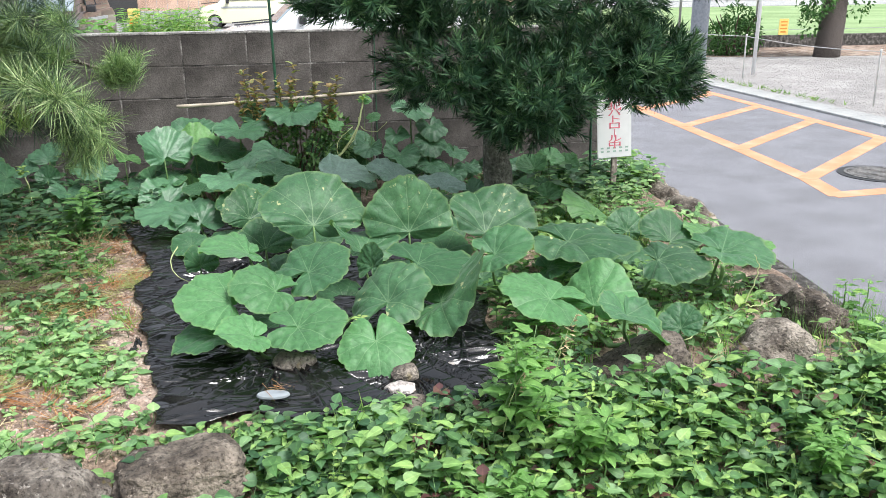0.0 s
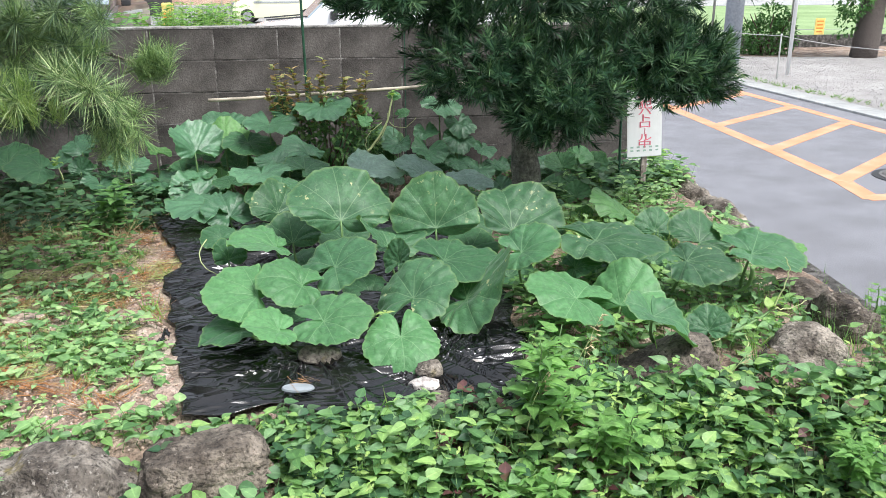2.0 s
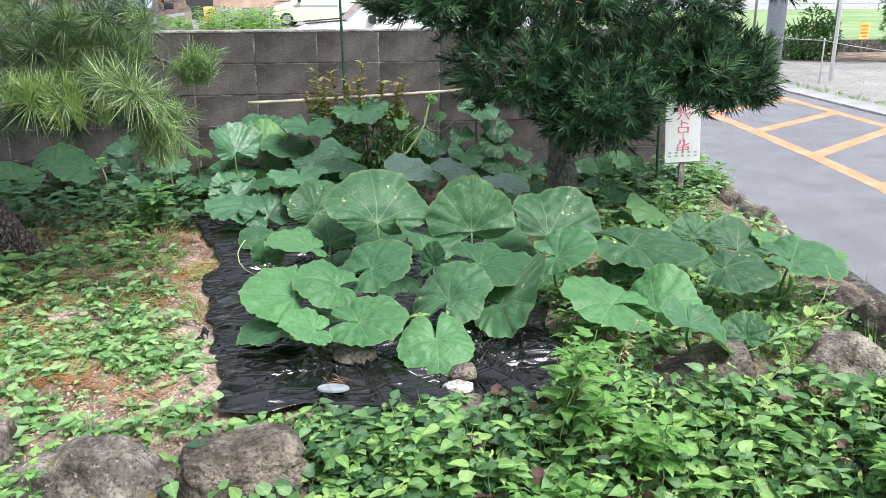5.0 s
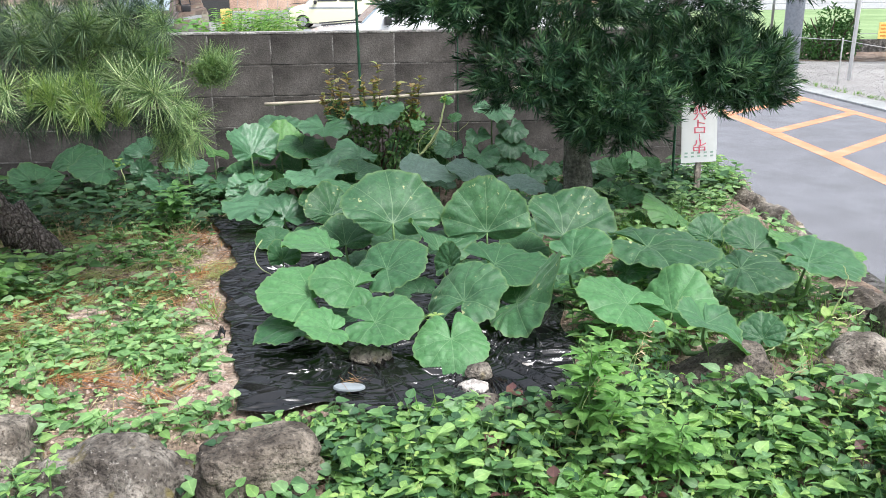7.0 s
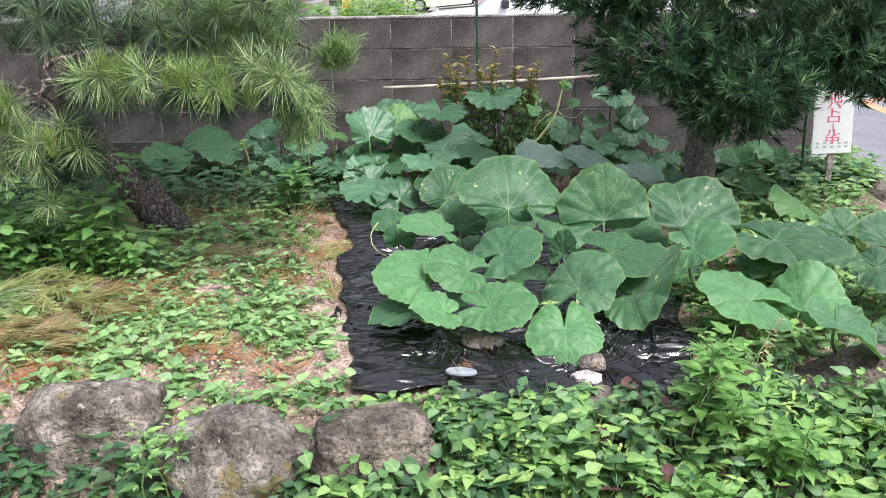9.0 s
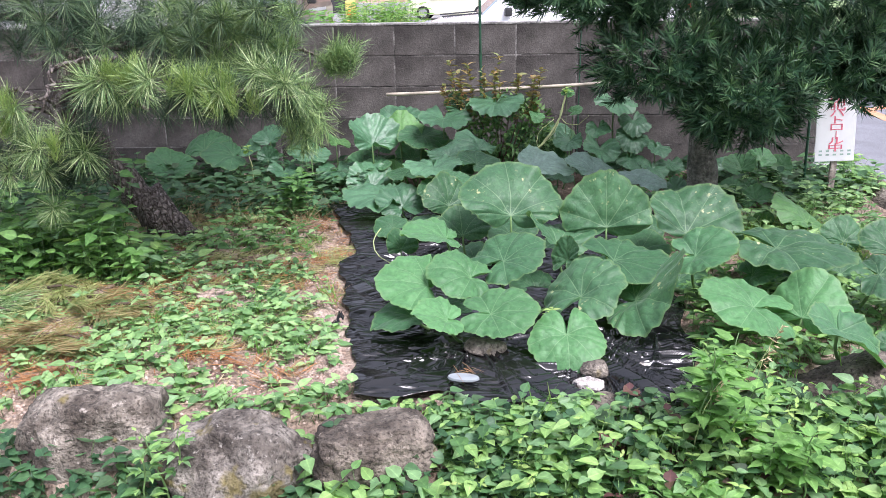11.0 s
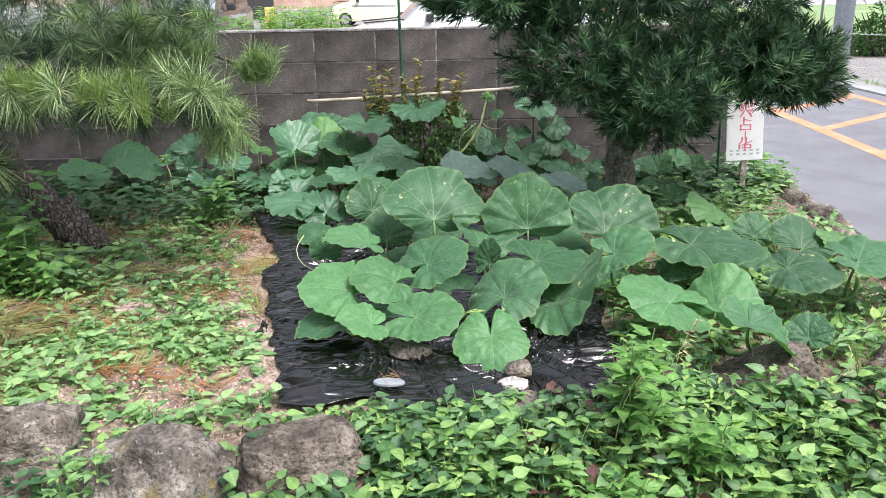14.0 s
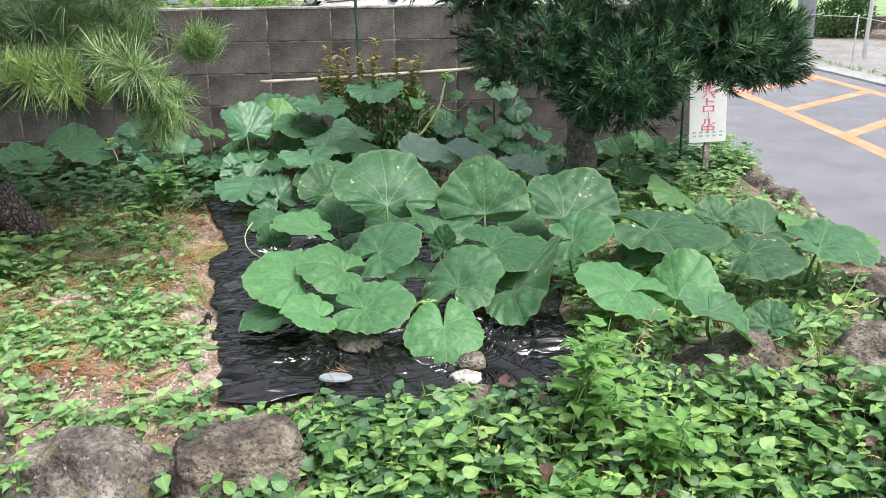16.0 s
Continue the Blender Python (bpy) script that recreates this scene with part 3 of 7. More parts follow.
def flat(name, corners, z, thick, mat, label, category):
    """A slab with the given outline, its top at z."""
    bm = bmesh.new()
    f = bm.faces.new([bm.verts.new((x, y, z)) for x, y in corners])
    f.normal_update()
    if f.normal.z < 0:
        f.normal_flip()
    ext = bmesh.ops.extrude_face_region(bm, geom=[f])
    bmesh.ops.translate(bm, vec=(0, 0, -thick), verts=[v for v in ext["geom"] if isinstance(v, bmesh.types.BMVert)])
    bmesh.ops.recalc_face_normals(bm, faces=bm.faces)
    return tagged(part(name, bm, mat=mat), label, category, kind="structure")


flat("road", [(1.75, -12), (2.04, 2.3), (2.10, 2.84), (2.21, 3.78), (2.29, 4.54), (2.35, 5.23), (2.45, 6.25), (2.7, 9), (2.7, 60), (6.1, 60), (6.08, 12.3), (6.03, 8), (5.95, 2), (5.8, -12)],
     -0.30, 0.2, M_ASPHALT, "worn grey asphalt road beside the planting bed", "road")
flat("parking_lot", [(-40, 5.6), (2.55, 5.6), (2.69, 9), (2.69, 60), (-40, 60)], -0.304, 0.2, M_LOT, "pale asphalt car park behind the block wall", "parking lot")
flat("gravel_lot", [(6.42, 10.6), (6.38, 7), (6.3, 0), (40, 0), (40, 18.2), (6.44, 18.2)], -0.27, 0.2, M_GRAVEL, "light grey gravel lot beyond the road", "gravel")
flat("field", [(6.6, 52), (6.6, 19.2), (60, 19.2), (120, 40), (120, 52)], -0.26, 0.2, M_TURF, "bright green mown field behind a wire fence", "field")
flat("far_road", [(6.6, 52.1), (200, 52.1), (200, 95), (-80, 95), (-80, 61), (6.6, 61)], -0.24, 0.2, M_CONCRETE, "pale road beyond the field", "road")


def kerb_stone(x0, y0, x1, y1, width, top, mat, name, label):
    a = math.atan2(y1 - y0, x1 - x0)
    L = math.hypot(x1 - x0, y1 - y0)
    n = max(1, round(L / 0.6))
    root = tagged(new(name), label, "kerb", kind="structure")
    step = L / n
    for k in range(n):
        bm = box(step - 0.008, width, 0.3, 0, 0, 0, 0.012)
        ob = part("kerbstone", bm, root, mat=mat)
        s = (k + 0.5) * step
        ob.matrix_basis = pose(x0 + math.cos(a) * s, y0 + math.sin(a) * s, top - 0.15, 0, 0, math.degrees(a))
    return root


flat("dirt_strip", [(7.4, 17.3), (9, 16.6), (13, 15.9), (26, 15.7), (26, 18.8), (7.4, 18.8)], -0.262, 0.1, M_SOIL, "bare brown dirt strip before the wire fence", "dirt")
kerb_stone(6.27, 19, 6.26, 12.3, 0.40, -0.27, M_CONCRETE, "kerb", "pale concrete kerb between road and gravel")
kerb_stone(6.26, 12.29, 6.215, 8.0, 0.40, -0.27, M_CONCRETE, "kerb", "pale concrete kerb between road and gravel")
kerb_stone(6.215, 7.99, 6.14, 2.0, 0.40, -0.27, M_CONCRETE, "kerb", "pale concrete kerb between road and gravel")
kerb_stone(1.99, 2.3, 2.16, 3.77, 0.11, -0.288, M_OLDCONC, "edging", "weathered concrete edging strip along the road")
kerb_stone(2.16, 3.78, 2.385, 6.25, 0.11, -0.290, M_OLDCONC, "edging", "weathered concrete edging strip along the road")


def road_line(points, width):
    for (x0, y0), (x1, y1) in zip(points, points[1:]):
        a, L = math.atan2(y1 - y0, x1 - x0), math.hypot(x1 - x0, y1 - y0)
        ob = part("road_marking", box(L + width * 0.6, width, 0.003, 0, 0, 0), mat=M_ORANGE)
        road_line.count += 1
        ob.matrix_basis = pose((x0 + x1) / 2, (y0 + y1) / 2, -0.2996 + 0.00015 * road_line.count, 0, 0, math.degrees(a))
        tagged(ob, "orange painted road marking line, slightly worn", "road marking", "orange hatched zone", "structure")


road_line.count = 0
road_line([(4.17, 12.8), (3.91, 8.6), (3.81, 7.17), (3.68, 5.84), (3.56, 5.29)], 0.16)
road_line([(3.56, 5.29), (5.5, 5.40)], 0.16)
road_line([(5.51, 6.7), (5.56, 8.3), (5.66, 11.25), (5.70, 13.0)], 0.15)
for x0, y0, x1, y1 in ((3.69, 5.86, 5.54, 7.36), (3.81, 7.18, 5.57, 8.60), (3.92, 8.6, 5.61, 9.86), (4.01, 10.0, 5.66, 11.2)):
    road_line([(x0, y0), (x1, y1)], 0.15)

manhole = thing("manhole_cover", 4.36, 5.86, -0.300, "round dark cast iron manhole cover in the asphalt", "manhole cover")
bm = bmesh.new()
bmesh.ops.create_cone(bm, cap_ends=True, segments=48, radius1=0.33, radius2=0.33, depth=0.012)
part("ring", bm, manhole, mat=M_TRIM)
bm = bmesh.new()
bmesh.ops.create_cone(bm, cap_ends=True, segments=48, radius1=0.275, radius2=0.275, depth=0.022)
part("lid", bm, manhole, "grey iron lid", mat=M_IRON)
for k in range(-5, 6):
    half = math.sqrt(0.25 ** 2 - (k * 0.045) ** 2)
    part("rib", box(2 * half, 0.014, 0.006, 0, k * 0.045, 0.0135), manhole, mat=M_IRON)


# ---- rocks ----
def rock(name, x, y, z, sx, sy, sz, seed, mat, label, category="stone", group="", rz=0.0, subdiv=4, rugged=0.30):
    """A weathered boulder: a ball pressed and broken by noise at three sizes."""
    bm = bmesh.new()
    bmesh.ops.create_icosphere(bm, subdivisions=subdiv, radius=1.0)
    off = Vector((seed * 3.7, seed * 1.9, seed * 5.3))
    rnd = random.Random(seed)
    cuts = [(Vector((rnd.gauss(0, 1), rnd.gauss(0, 1), rnd.gauss(0, 1))).normalized(), rnd.uniform(0.62, 0.9)) for k in range(11)]
    for v in bm.verts:
        p = v.co.copy()
        q = Vector([math.copysign(abs(c) ** 0.82, c) for c in p])
        d = noise.noise(p * 1.1 + off) * rugged * 1.3 + noise.noise(p * 2.6 + off) * rugged * 0.6
        d += abs(noise.noise(p * 4.5 + off)) * rugged * -0.55 + noise.noise(p * 9 + off) * rugged * 0.26 + noise.noise(p * 19 + off) * rugged * 0.16 + noise.noise(p * 37 + off) * rugged * 0.08
        for way, reach in cuts:
            over = q.dot(way) - reach
            if over > 0:
                q -= way * over * 0.62
        q *= 1.1 * (1 + d * 0.8)
        v.co = Vector((q.x * sx, q.y * sy, q.z * sz))
    for f in bm.faces:
        f.smooth = True
    ob = part(name, bm, mat=mat)
    ob.matrix_basis = pose(x, y, z, 0, 0, rz)
    return tagged(ob, label, category, group)


rock("boulder", -1.745, 1.86, -0.065, 0.205, 0.17, 0.215, 1, M_ROCK, "large rough grey boulder edging the bed, lichen on top", group="edging boulders", rz=8, subdiv=5, rugged=0.21)
rock("boulder", -1.325, 1.76, -0.12, 0.215, 0.15, 0.20, 2, M_ROCK_MOSSY, "grey boulder with yellow moss edging the bed", group="edging boulders", rz=-6, subdiv=5, rugged=0.21)
rock("boulder", -0.92, 1.80, -0.03, 0.175, 0.14, 0.115, 3, M_ROCK_BROWN, "dark brown weathered boulder edging the bed", group="edging boulders", rz=12, subdiv=5, rugged=0.21)
rock("boulder", -2.45, 1.95, -0.12, 0.2, 0.16, 0.17, 9, M_ROCK, "brown boulder at the bed's edge", group="edging boulders", rz=12)
rock("boulder", -0.27, 1.97, 0.0, 0.105, 0.07, 0.065, 4, M_ROCK, "low mossy stone half hidden by creepers", group="edging boulders")
rock("boulder", -0.50, 1.90, -0.015, 0.07, 0.06, 0.045, 5, M_ROCK, "small stone among the creepers", group="edging boulders")
rock("boulder", 0.58, 2.13, -0.04, 0.23, 0.15, 0.15, 6, M_ROCK_BROWN, "dark lichen-spotted boulder under pumpkin leaves", group="edging boulders", rz=5, subdiv=5, rugged=0.19)
rock("boulder", 1.04, 2.13, -0.04, 0.19, 0.15, 0.145, 7, M_ROCK, "grey boulder speckled with white lichen", group="edging boulders", rz=-25, subdiv=5, rugged=0.19)
rock("boulder", 1.37, 2.37, -0.04, 0.125, 0.14, 0.20, 8, M_ROCK_BROWN, "upright weathered stone at the bed's corner", group="edging boulders", rz=-15, subdiv=5, rugged=0.19)
rock("boulder", 1.45, 2.76, -0.09, 0.13, 0.27, 0.15, 10, M_ROCK_BROWN, "long weathered stone beside the road", group="edging boulders", rz=-12, subdiv=5, rugged=0.19)
rock("boulder", 1.28, 2.10, -0.09, 0.085, 0.08, 0.09, 11, M_ROCK_BROWN, "reddish brown stone among creepers", group="edging boulders")
rock("boulder", 1.67, 3.45, -0.13, 0.12, 0.30, 0.17, 12, M_ROCK, "mossy stone beside the road", group="edging boulders", rz=-6)
rock("boulder", 1.73, 4.05, -0.13, 0.13, 0.26, 0.17, 13, M_ROCK, "mossy stone beside the road", group="edging boulders", rz=-4)
rock("boulder", 1.80, 4.60, -0.13, 0.13, 0.24, 0.17, 14, M_ROCK, "mossy stone beside the road", group="edging boulders", rz=5)
rock("boulder", 1.87, 5.10, -0.13, 0.13, 0.22, 0.16, 15, M_ROCK, "mossy stone beside the road", group="edging boulders", rz=9)
rock("stone", -0.60, 2.34, 0.060, 0.072, 0.045, 0.034, 20, M_ROCK, "flat brown stone holding the black film down", rugged=0.12)
rock("stone", -0.25, 2.19, 0.05, 0.042, 0.035, 0.036, 21, M_ROCK, "grey angular stone on the black film", rugged=0.15)
rock("stone", -0.28, 2.10, 0.04, 0.046, 0.03, 0.03, 22, M_ROCK_PALE, "chalk white stone at the film's corner", rugged=0.15)
rock("stone", -0.09, 2.22, 0.03, 0.04, 0.03, 0.025, 23, M_ROCK_PALE, "pale pinkish stone at the film's edge", rugged=0.15)
for k, (x, y, s) in enumerate(((-1.13, 2.56, 0.045), (-1.10, 2.44, 0.04), (-1.12, 2.34, 0.035), (-1.07, 2.22, 0.03), (-1.21, 2.75, 0.03), (-1.16, 2.66, 0.035))):
    rock("rubble", x - 0.035, y, 0.012, s * 1.3, s * 1.7, s * 0.7, 30 + k, M_RUBBLE, "pale pinkish rubble piece along the film's edge", "stone", "rubble at the film", k * 40, 2, 0.25)
rock("stone", -1.75, 2.95, 0.0, 0.09, 0.06, 0.035, 40, M_RUBBLE, "pale flat stone sunk in sandy soil")

# ---- black mulch film ----
def film_left(y):
    """x of the film's left edge."""
    return np.interp(y, FILM_Y, FILM_X) + 0.010 * np.sin(y * 17) + 0.006 * np.sin(y * 37)


FILM_Y = [2.0, 2.12, 2.31, 2.70, 3.02, 3.33, 3.51, 4.33, 4.6]
FILM_X = [-1.02, -1.03, -1.07, -1.145, -1.21, -1.28, -1.22, -1.49, -1.56]


fu, fv = np.meshgrid(np.linspace(0, 1, 400), np.linspace(0, 1, 500))
fy = 1.985 + fv * 2.42
fl = film_left(fy)
fr = 0.08 + 0.25 * fv + 0.02 * np.sin(fy * 14)
fx = fl + (fr - fl) * fu
fy = fy + (1 - fv) * (0.05 * np.sin(fx * 6.0) + 0.02 * np.sin(fx * 23)) * (fv < 0.2)


def creases(cx, cy, n, seed, fade, power=3.0):
    """Straight sharp folds running out from a point where the sheet is held."""
    r = np.random.RandomState(seed)
    table = r.uniform(size=n) ** power
    a = (np.arctan2(fy - cy, fx - cx) / (2 * math.pi) % 1.0) * n
    d = np.hypot(fx - cx, fy - cy)
    k = np.floor(a).astype(int)
    v = table[k % n] * (1 - (a - k)) + table[(k + 1) % n] * (a - k)
    return v * np.exp(-(d / fade) ** 2) * np.minimum(d / 0.12, 1)


def strips(angle, pitch, seed, power=4.0):
    """Long straight folds all running one way."""
    r = np.random.RandomState(seed)
    table = r.uniform(size=400) ** power
    a = (fx * math.cos(angle) + fy * math.sin(angle) + 0.012 * ripple(fx, fy, 2.5, seed)) / pitch + 150
    k = np.floor(a).astype(int)
    return table[k % 400] * (1 - (a - k)) + table[(k + 1) % 400] * (a - k)


patch = smooth_step(-0.3, 0.4, ripple(fx, fy, 4.0, 5))
folds = 0.032 * strips(0.60, 0.027, 8, 2.6) * patch
folds = np.maximum(folds, 0.030 * strips(1.05, 0.030, 9, 3.0) * (1 - patch))
for k, (cx, cy, fade) in enumerate(((-0.64, 2.40, 0.42), (-0.22, 2.22, 0.36), (0.02, 2.55, 0.4), (-1.30, 1.98, 0.60), (-1.45, 2.75, 0.55), (-0.75, 3.55, 0.6), (0.28, 2.30, 0.45))):
    folds = np.maximum(folds, 0.040 * creases(cx, cy, 110, k + 21, fade, 2.2))
# crumpled along its left and front edges
crumple = np.exp(-np.minimum(fu / 0.14, 9)) + 0.7 * np.exp(-np.minimum(fv / 0.05, 9))
folds = np.maximum(folds, crumple * 0.034 * np.maximum(strips(1.9, 0.026, 14, 2.0), strips(0.3, 0.030, 15, 2.5)))
fz = np.maximum(ground_height(fx, fy) + 0.006, 0.022) + 0.012 + folds + ripple(fx, fy, 5, 12) * 0.008
rim = np.minimum(np.minimum(fu, 1 - fu) * 18, np.minimum(fv, 1 - fv) * 26)
fz = fz - 0.8 * folds * np.exp(-rim * 1.2)
nn = fu.shape[1]
i = (np.arange(fu.shape[0] - 1)[:, None] * nn + np.arange(nn - 1)[None]).ravel()
tris = np.concatenate([np.stack([i, i + 1, i + nn + 1], 1), np.stack([i, i + nn + 1, i + nn], 1)])
film_sheet = part("mulch_film", mesh_of("mulch_film", np.stack([fx, fy, fz], -1).reshape(-1, 3), tris, M_FILM, True))
sol = film_sheet.modifiers.new("thickness", "SOLIDIFY")
sol.thickness = 0.002
tagged(film_sheet, "wrinkled glossy black plastic film laid over the soil", "plastic sheet")

su, sv = np.meshgrid(np.linspace(-1, 1, 14), np.linspace(-1, 1, 34))
scrap_z = 0.012 * np.abs(np.sin(su * 4 + sv * 3)) + 0.010 * np.abs(ripple(su, sv, 4, 5)) + 0.012 * (1 - np.abs(su))
i = (np.arange(33)[:, None] * 14 + np.arange(13)[None]).ravel()
tris = np.concatenate([np.stack([i, i + 1, i + 15], 1), np.stack([i, i + 15, i + 14], 1)])
scrap = part("film_scrap", mesh_of("film_scrap", np.stack([0.022 * su * (1 - 0.4 * sv ** 2) + 0.012 * sv, 0.085 * sv, scrap_z], -1).reshape(-1, 3), tris, M_FILM, True))
scrap.matrix_basis = pose(-1.175, 2.63, 0.014, 0, 0, 8)
thick = scrap.modifiers.new("thickness", "SOLIDIFY")
thick.thickness = 0.002
tagged(scrap, "crumpled scrap of black plastic film on rubble", "plastic scrap")

bm = bmesh.new()
bmesh.ops.create_cone(bm, cap_ends=True, segments=40, radius1=0.052, radius2=0.049, depth=0.008)
bmesh.ops.bevel(bm, geom=[e for e in bm.edges if len(e.link_faces) == 2], offset=0.0015, segments=1, affect="EDGES")
plate = part("plastic_disc", bm, mat=M_DISC)
plate.matrix_basis = pose(-0.675, 2.095, 0.066, 4, 3, 0) @ Matrix.Diagonal((1, 0.46, 1, 1))
tagged(plate, "flat pale grey plastic disc lying on the film", "disc")

# ---- pumpkin ----
bed_plant = thing("pumpkin_plant", 0.05, 3.05, 0.03, "big pumpkin plant with broad green leaves on black film", "pumpkin plant", "pumpkins")
wall_plant = thing("pumpkin_plant", -0.9, 4.6, 0.03, "pumpkin vine with bluish leaves along the block wall", "pumpkin plant", "pumpkins")
edge_plant = thing("pumpkin_plant", 1.0, 3.0, 0.03, "pumpkin vine trailing over stones towards the road", "pumpkin plant", "pumpkins")
VEINS = [0.0, 0.60, -0.60, 1.20, -1.20, 1.95, -1.95]


def pumpkin_leaf(plant, x, y, z, r, rx, ry, rz, skin, seed, back):
    """A heart-shaped, shallow-lobed leaf of half-width r, its stalk's seat at x, y, z, with the stalk down to the soil.
    back: how far its two hind lobes reach behind the seat, for a blade one long before it."""
    rnd = np.random.RandomState(seed)
    ruffle = 1.7 if skin == "blue" else 1.0
    ang = np.concatenate([np.linspace(-math.pi, math.pi, 130, endpoint=False), [a + d for a in VEINS for d in (-0.04, 0, 0.04)]])
    ang = np.unique(np.round(ang, 3))
    ns = 14
    s = np.linspace(0.0, 1.0, ns) ** 0.85
    A, S = np.meshgrid(ang, s)
    off = rnd.uniform(0.24, 0.32)
    # distance from the stalk's seat to a circle of radius 1 about the blade's middle
    reach = off * np.cos(A) + np.sqrt(np.maximum(1 - off ** 2 * np.sin(A) ** 2, 0))
    lob = 1 + 0.022 * np.cos(5.1 * A) + 0.016 * np.sin(9 * A + rnd.uniform(0, 6)) + ruffle * (0.012 * np.sin(23 * A + rnd.uniform(0, 6)) + 0.009 * np.sin(41 * A))
    lob = lob * (1 + rnd.uniform(-0.04, 0.04) * np.sin(A + rnd.uniform(0, 6)) + 0.035 * np.sin(2 * A + rnd.uniform(0, 6)) + 0.035 * np.exp(-((A / 0.22) ** 2)))
    gape = rnd.uniform(0.20, 0.40)
    notch = 1 - 0.95 * np.exp(-((np.maximum(math.pi - np.abs(A), 0) / gape) ** 2.6))
    lob = lob * (1 + 0.10 * np.exp(-(((np.abs(A) - 2.35) / 0.55) ** 2)))
    R = S * reach * lob * notch
    px, py = R * np.sin(A), R * np.cos(A)
    px, py = px * (2 * r / np.ptp(px)), py * (1.2 * r / py[:, np.argmin(np.abs(ang))].max())
    hind = np.maximum(-py, 0)
    curl = hind * max(0.0, 1 - back * 1.2 * r / hind.max())
    py = np.where(py < 0, py * min(1.3, back * 1.2 * r / hind.max()), py)
    R = np.hypot(px, py)
    near = np.min(np.abs(((A[..., None] - np.array(VEINS)) + math.pi) % (2 * math.pi) - math.pi), -1)
    vein_reach = R / r
    d = R / r
    steep = math.cos(radians(rx)) * math.cos(radians(ry)) < 0.9
    cup = rnd.uniform(-0.6 if steep else 0.3, 1.1)
    pz = (0.17 if steep else 0.11) * r * (1 - np.exp(-(d / 0.30) ** 2)) - (0.20 if steep else 0.09) * r * cup * d ** 2.2
    calm = 1.0 if steep else 0.35
    pz += ruffle * S ** 2.5 * r * (calm * 0.085 * np.sin(3 * A + rnd.uniform(0, 6)) + 0.034 * np.sin(7 * A + rnd.uniform(0, 6)) + 0.020 * np.sin(17 * A + rnd.uniform(0, 6)))
    pz += 0.024 * r * np.minimum(near * d / 0.13, 1) * S
    pz += calm * (rnd.normal(scale=0.13) * px * py + rnd.normal(scale=0.10) * (px ** 2 - py ** 2)) / r
    pz += 0.016 * r * ripple(px / r, py / r, 14, seed)
    pz += rnd.uniform(-0.12, 0.10) * np.abs(px) * smooth_step(0, 0.6, np.abs(px) / r)
    pz -= curl * 0.5
    co = np.stack([px, py, pz], -1).reshape(-1, 3)
    na = len(ang)
    i = (np.arange(ns - 1)[:, None] * na + np.arange(na)[None])
    j = (np.arange(ns - 1)[:, None] * na + (np.arange(na)[None] + 1) % na)
    # the two sides of the sinus stay apart
    i, j = i[:, :-1].ravel(), j[:, :-1].ravel()
    tris = np.concatenate([np.stack([i, i + na, j + na], 1), np.stack([i, j + na, j], 1)])
    me = mesh_of("leaf", co, tris[:, ::-1], PUMPKIN[skin], True)
    if len(me.vertices) == len(co):
        for name, values in (("vein_turn", near), ("vein_reach", vein_reach), ("rim", smooth_step(0.955, 1.0, S))):
            a = me.attributes.new(name, "FLOAT", "POINT")
            a.data.foreach_set("value", values.astype(np.float32).ravel())
    leaf = part("leaf", me, plant)
    m = pose(x, y, z, rx, ry, rz)
    leaf.matrix_basis = Matrix.Translation(-plant.location) @ m
    # stalk
    seat = m @ Vector((0, 0, -0.004))
    lead = Vector((seat.x, seat.y, seat.z * 0.35)) + (m.to_3x3() @ Vector((0, -0.25 * r, 0)))
    root = Vector((seat.x * 0.85 + plant.location.x * 0.15 + rnd.uniform(-0.05, 0.05), seat.y + 0.08 + rnd.uniform(-0.04, 0.1), 0.0))
    if plant is wall_plant:
        root = Vector((seat.x + rnd.uniform(-0.06, 0.06), min(seat.y + 0.05, 5.2), 0.0))
    pts = []
    for q in np.linspace(0, 1, 9):
        pts.append(m.inverted() @ seat.lerp(lead, q).lerp(lead.lerp(root, q), q))
    rad = [0.0045 + 0.004 * q for q in np.linspace(0, 1, 9)]
    part("stalk", tube("stalk", pts, [q * min(1.0, r / 0.12) for q in rad], M_STEM, 6), leaf)
    return leaf


pumpkin_leaf(wall_plant, -2.597, 4.800, 0.143, 0.161, 29, 6, 22, "plain", 1, 0.42)
pumpkin_leaf(wall_plant, -2.436, 5.000, 0.234, 0.180, 26, -13, 4, "plain", 200, 0.20)
pumpkin_leaf(wall_plant, -2.185, 4.800, 0.244, 0.173, 1, -22, 116, "plain", 2, 0.30)
pumpkin_leaf(wall_plant, -1.982, 4.850, 0.206, 0.072, 70, 1, 19, "blue", 3, 0.30)
pumpkin_leaf(wall_plant, -2.129, 4.950, 0.223, 0.078, 28, -7, -17, "blue", 201, 0.50)
pumpkin_leaf(wall_plant, -1.993, 4.980, 0.296, 0.125, 35, -9, -12, "blue", 6, 0.25)
pumpkin_leaf(wall_plant, -1.681, 4.750, 0.232, 0.138, 32, 3, 22, "blue", 5, 0.27)
pumpkin_leaf(wall_plant, -1.847, 4.700, 0.159, 0.109, -12, -11, -163, "blue", 4, 0.65)
pumpkin_leaf(wall_plant, -1.511, 4.700, 0.164, 0.138, -10, 2, -165, "blue", 7, 0.90)
pumpkin_leaf(wall_plant, -1.288, 4.600, 0.082, 0.161, 37, -4, 36, "blue", 8, 0.30)
pumpkin_leaf(wall_plant, -1.159, 4.750, 0.067, 0.130, 65, -36, -28, "pale", 9, 0.20)
pumpkin_leaf(bed_plant, -1.131, 4.150, 0.140, 0.215, -1, -4, 101, "blue", 10, 0.30)
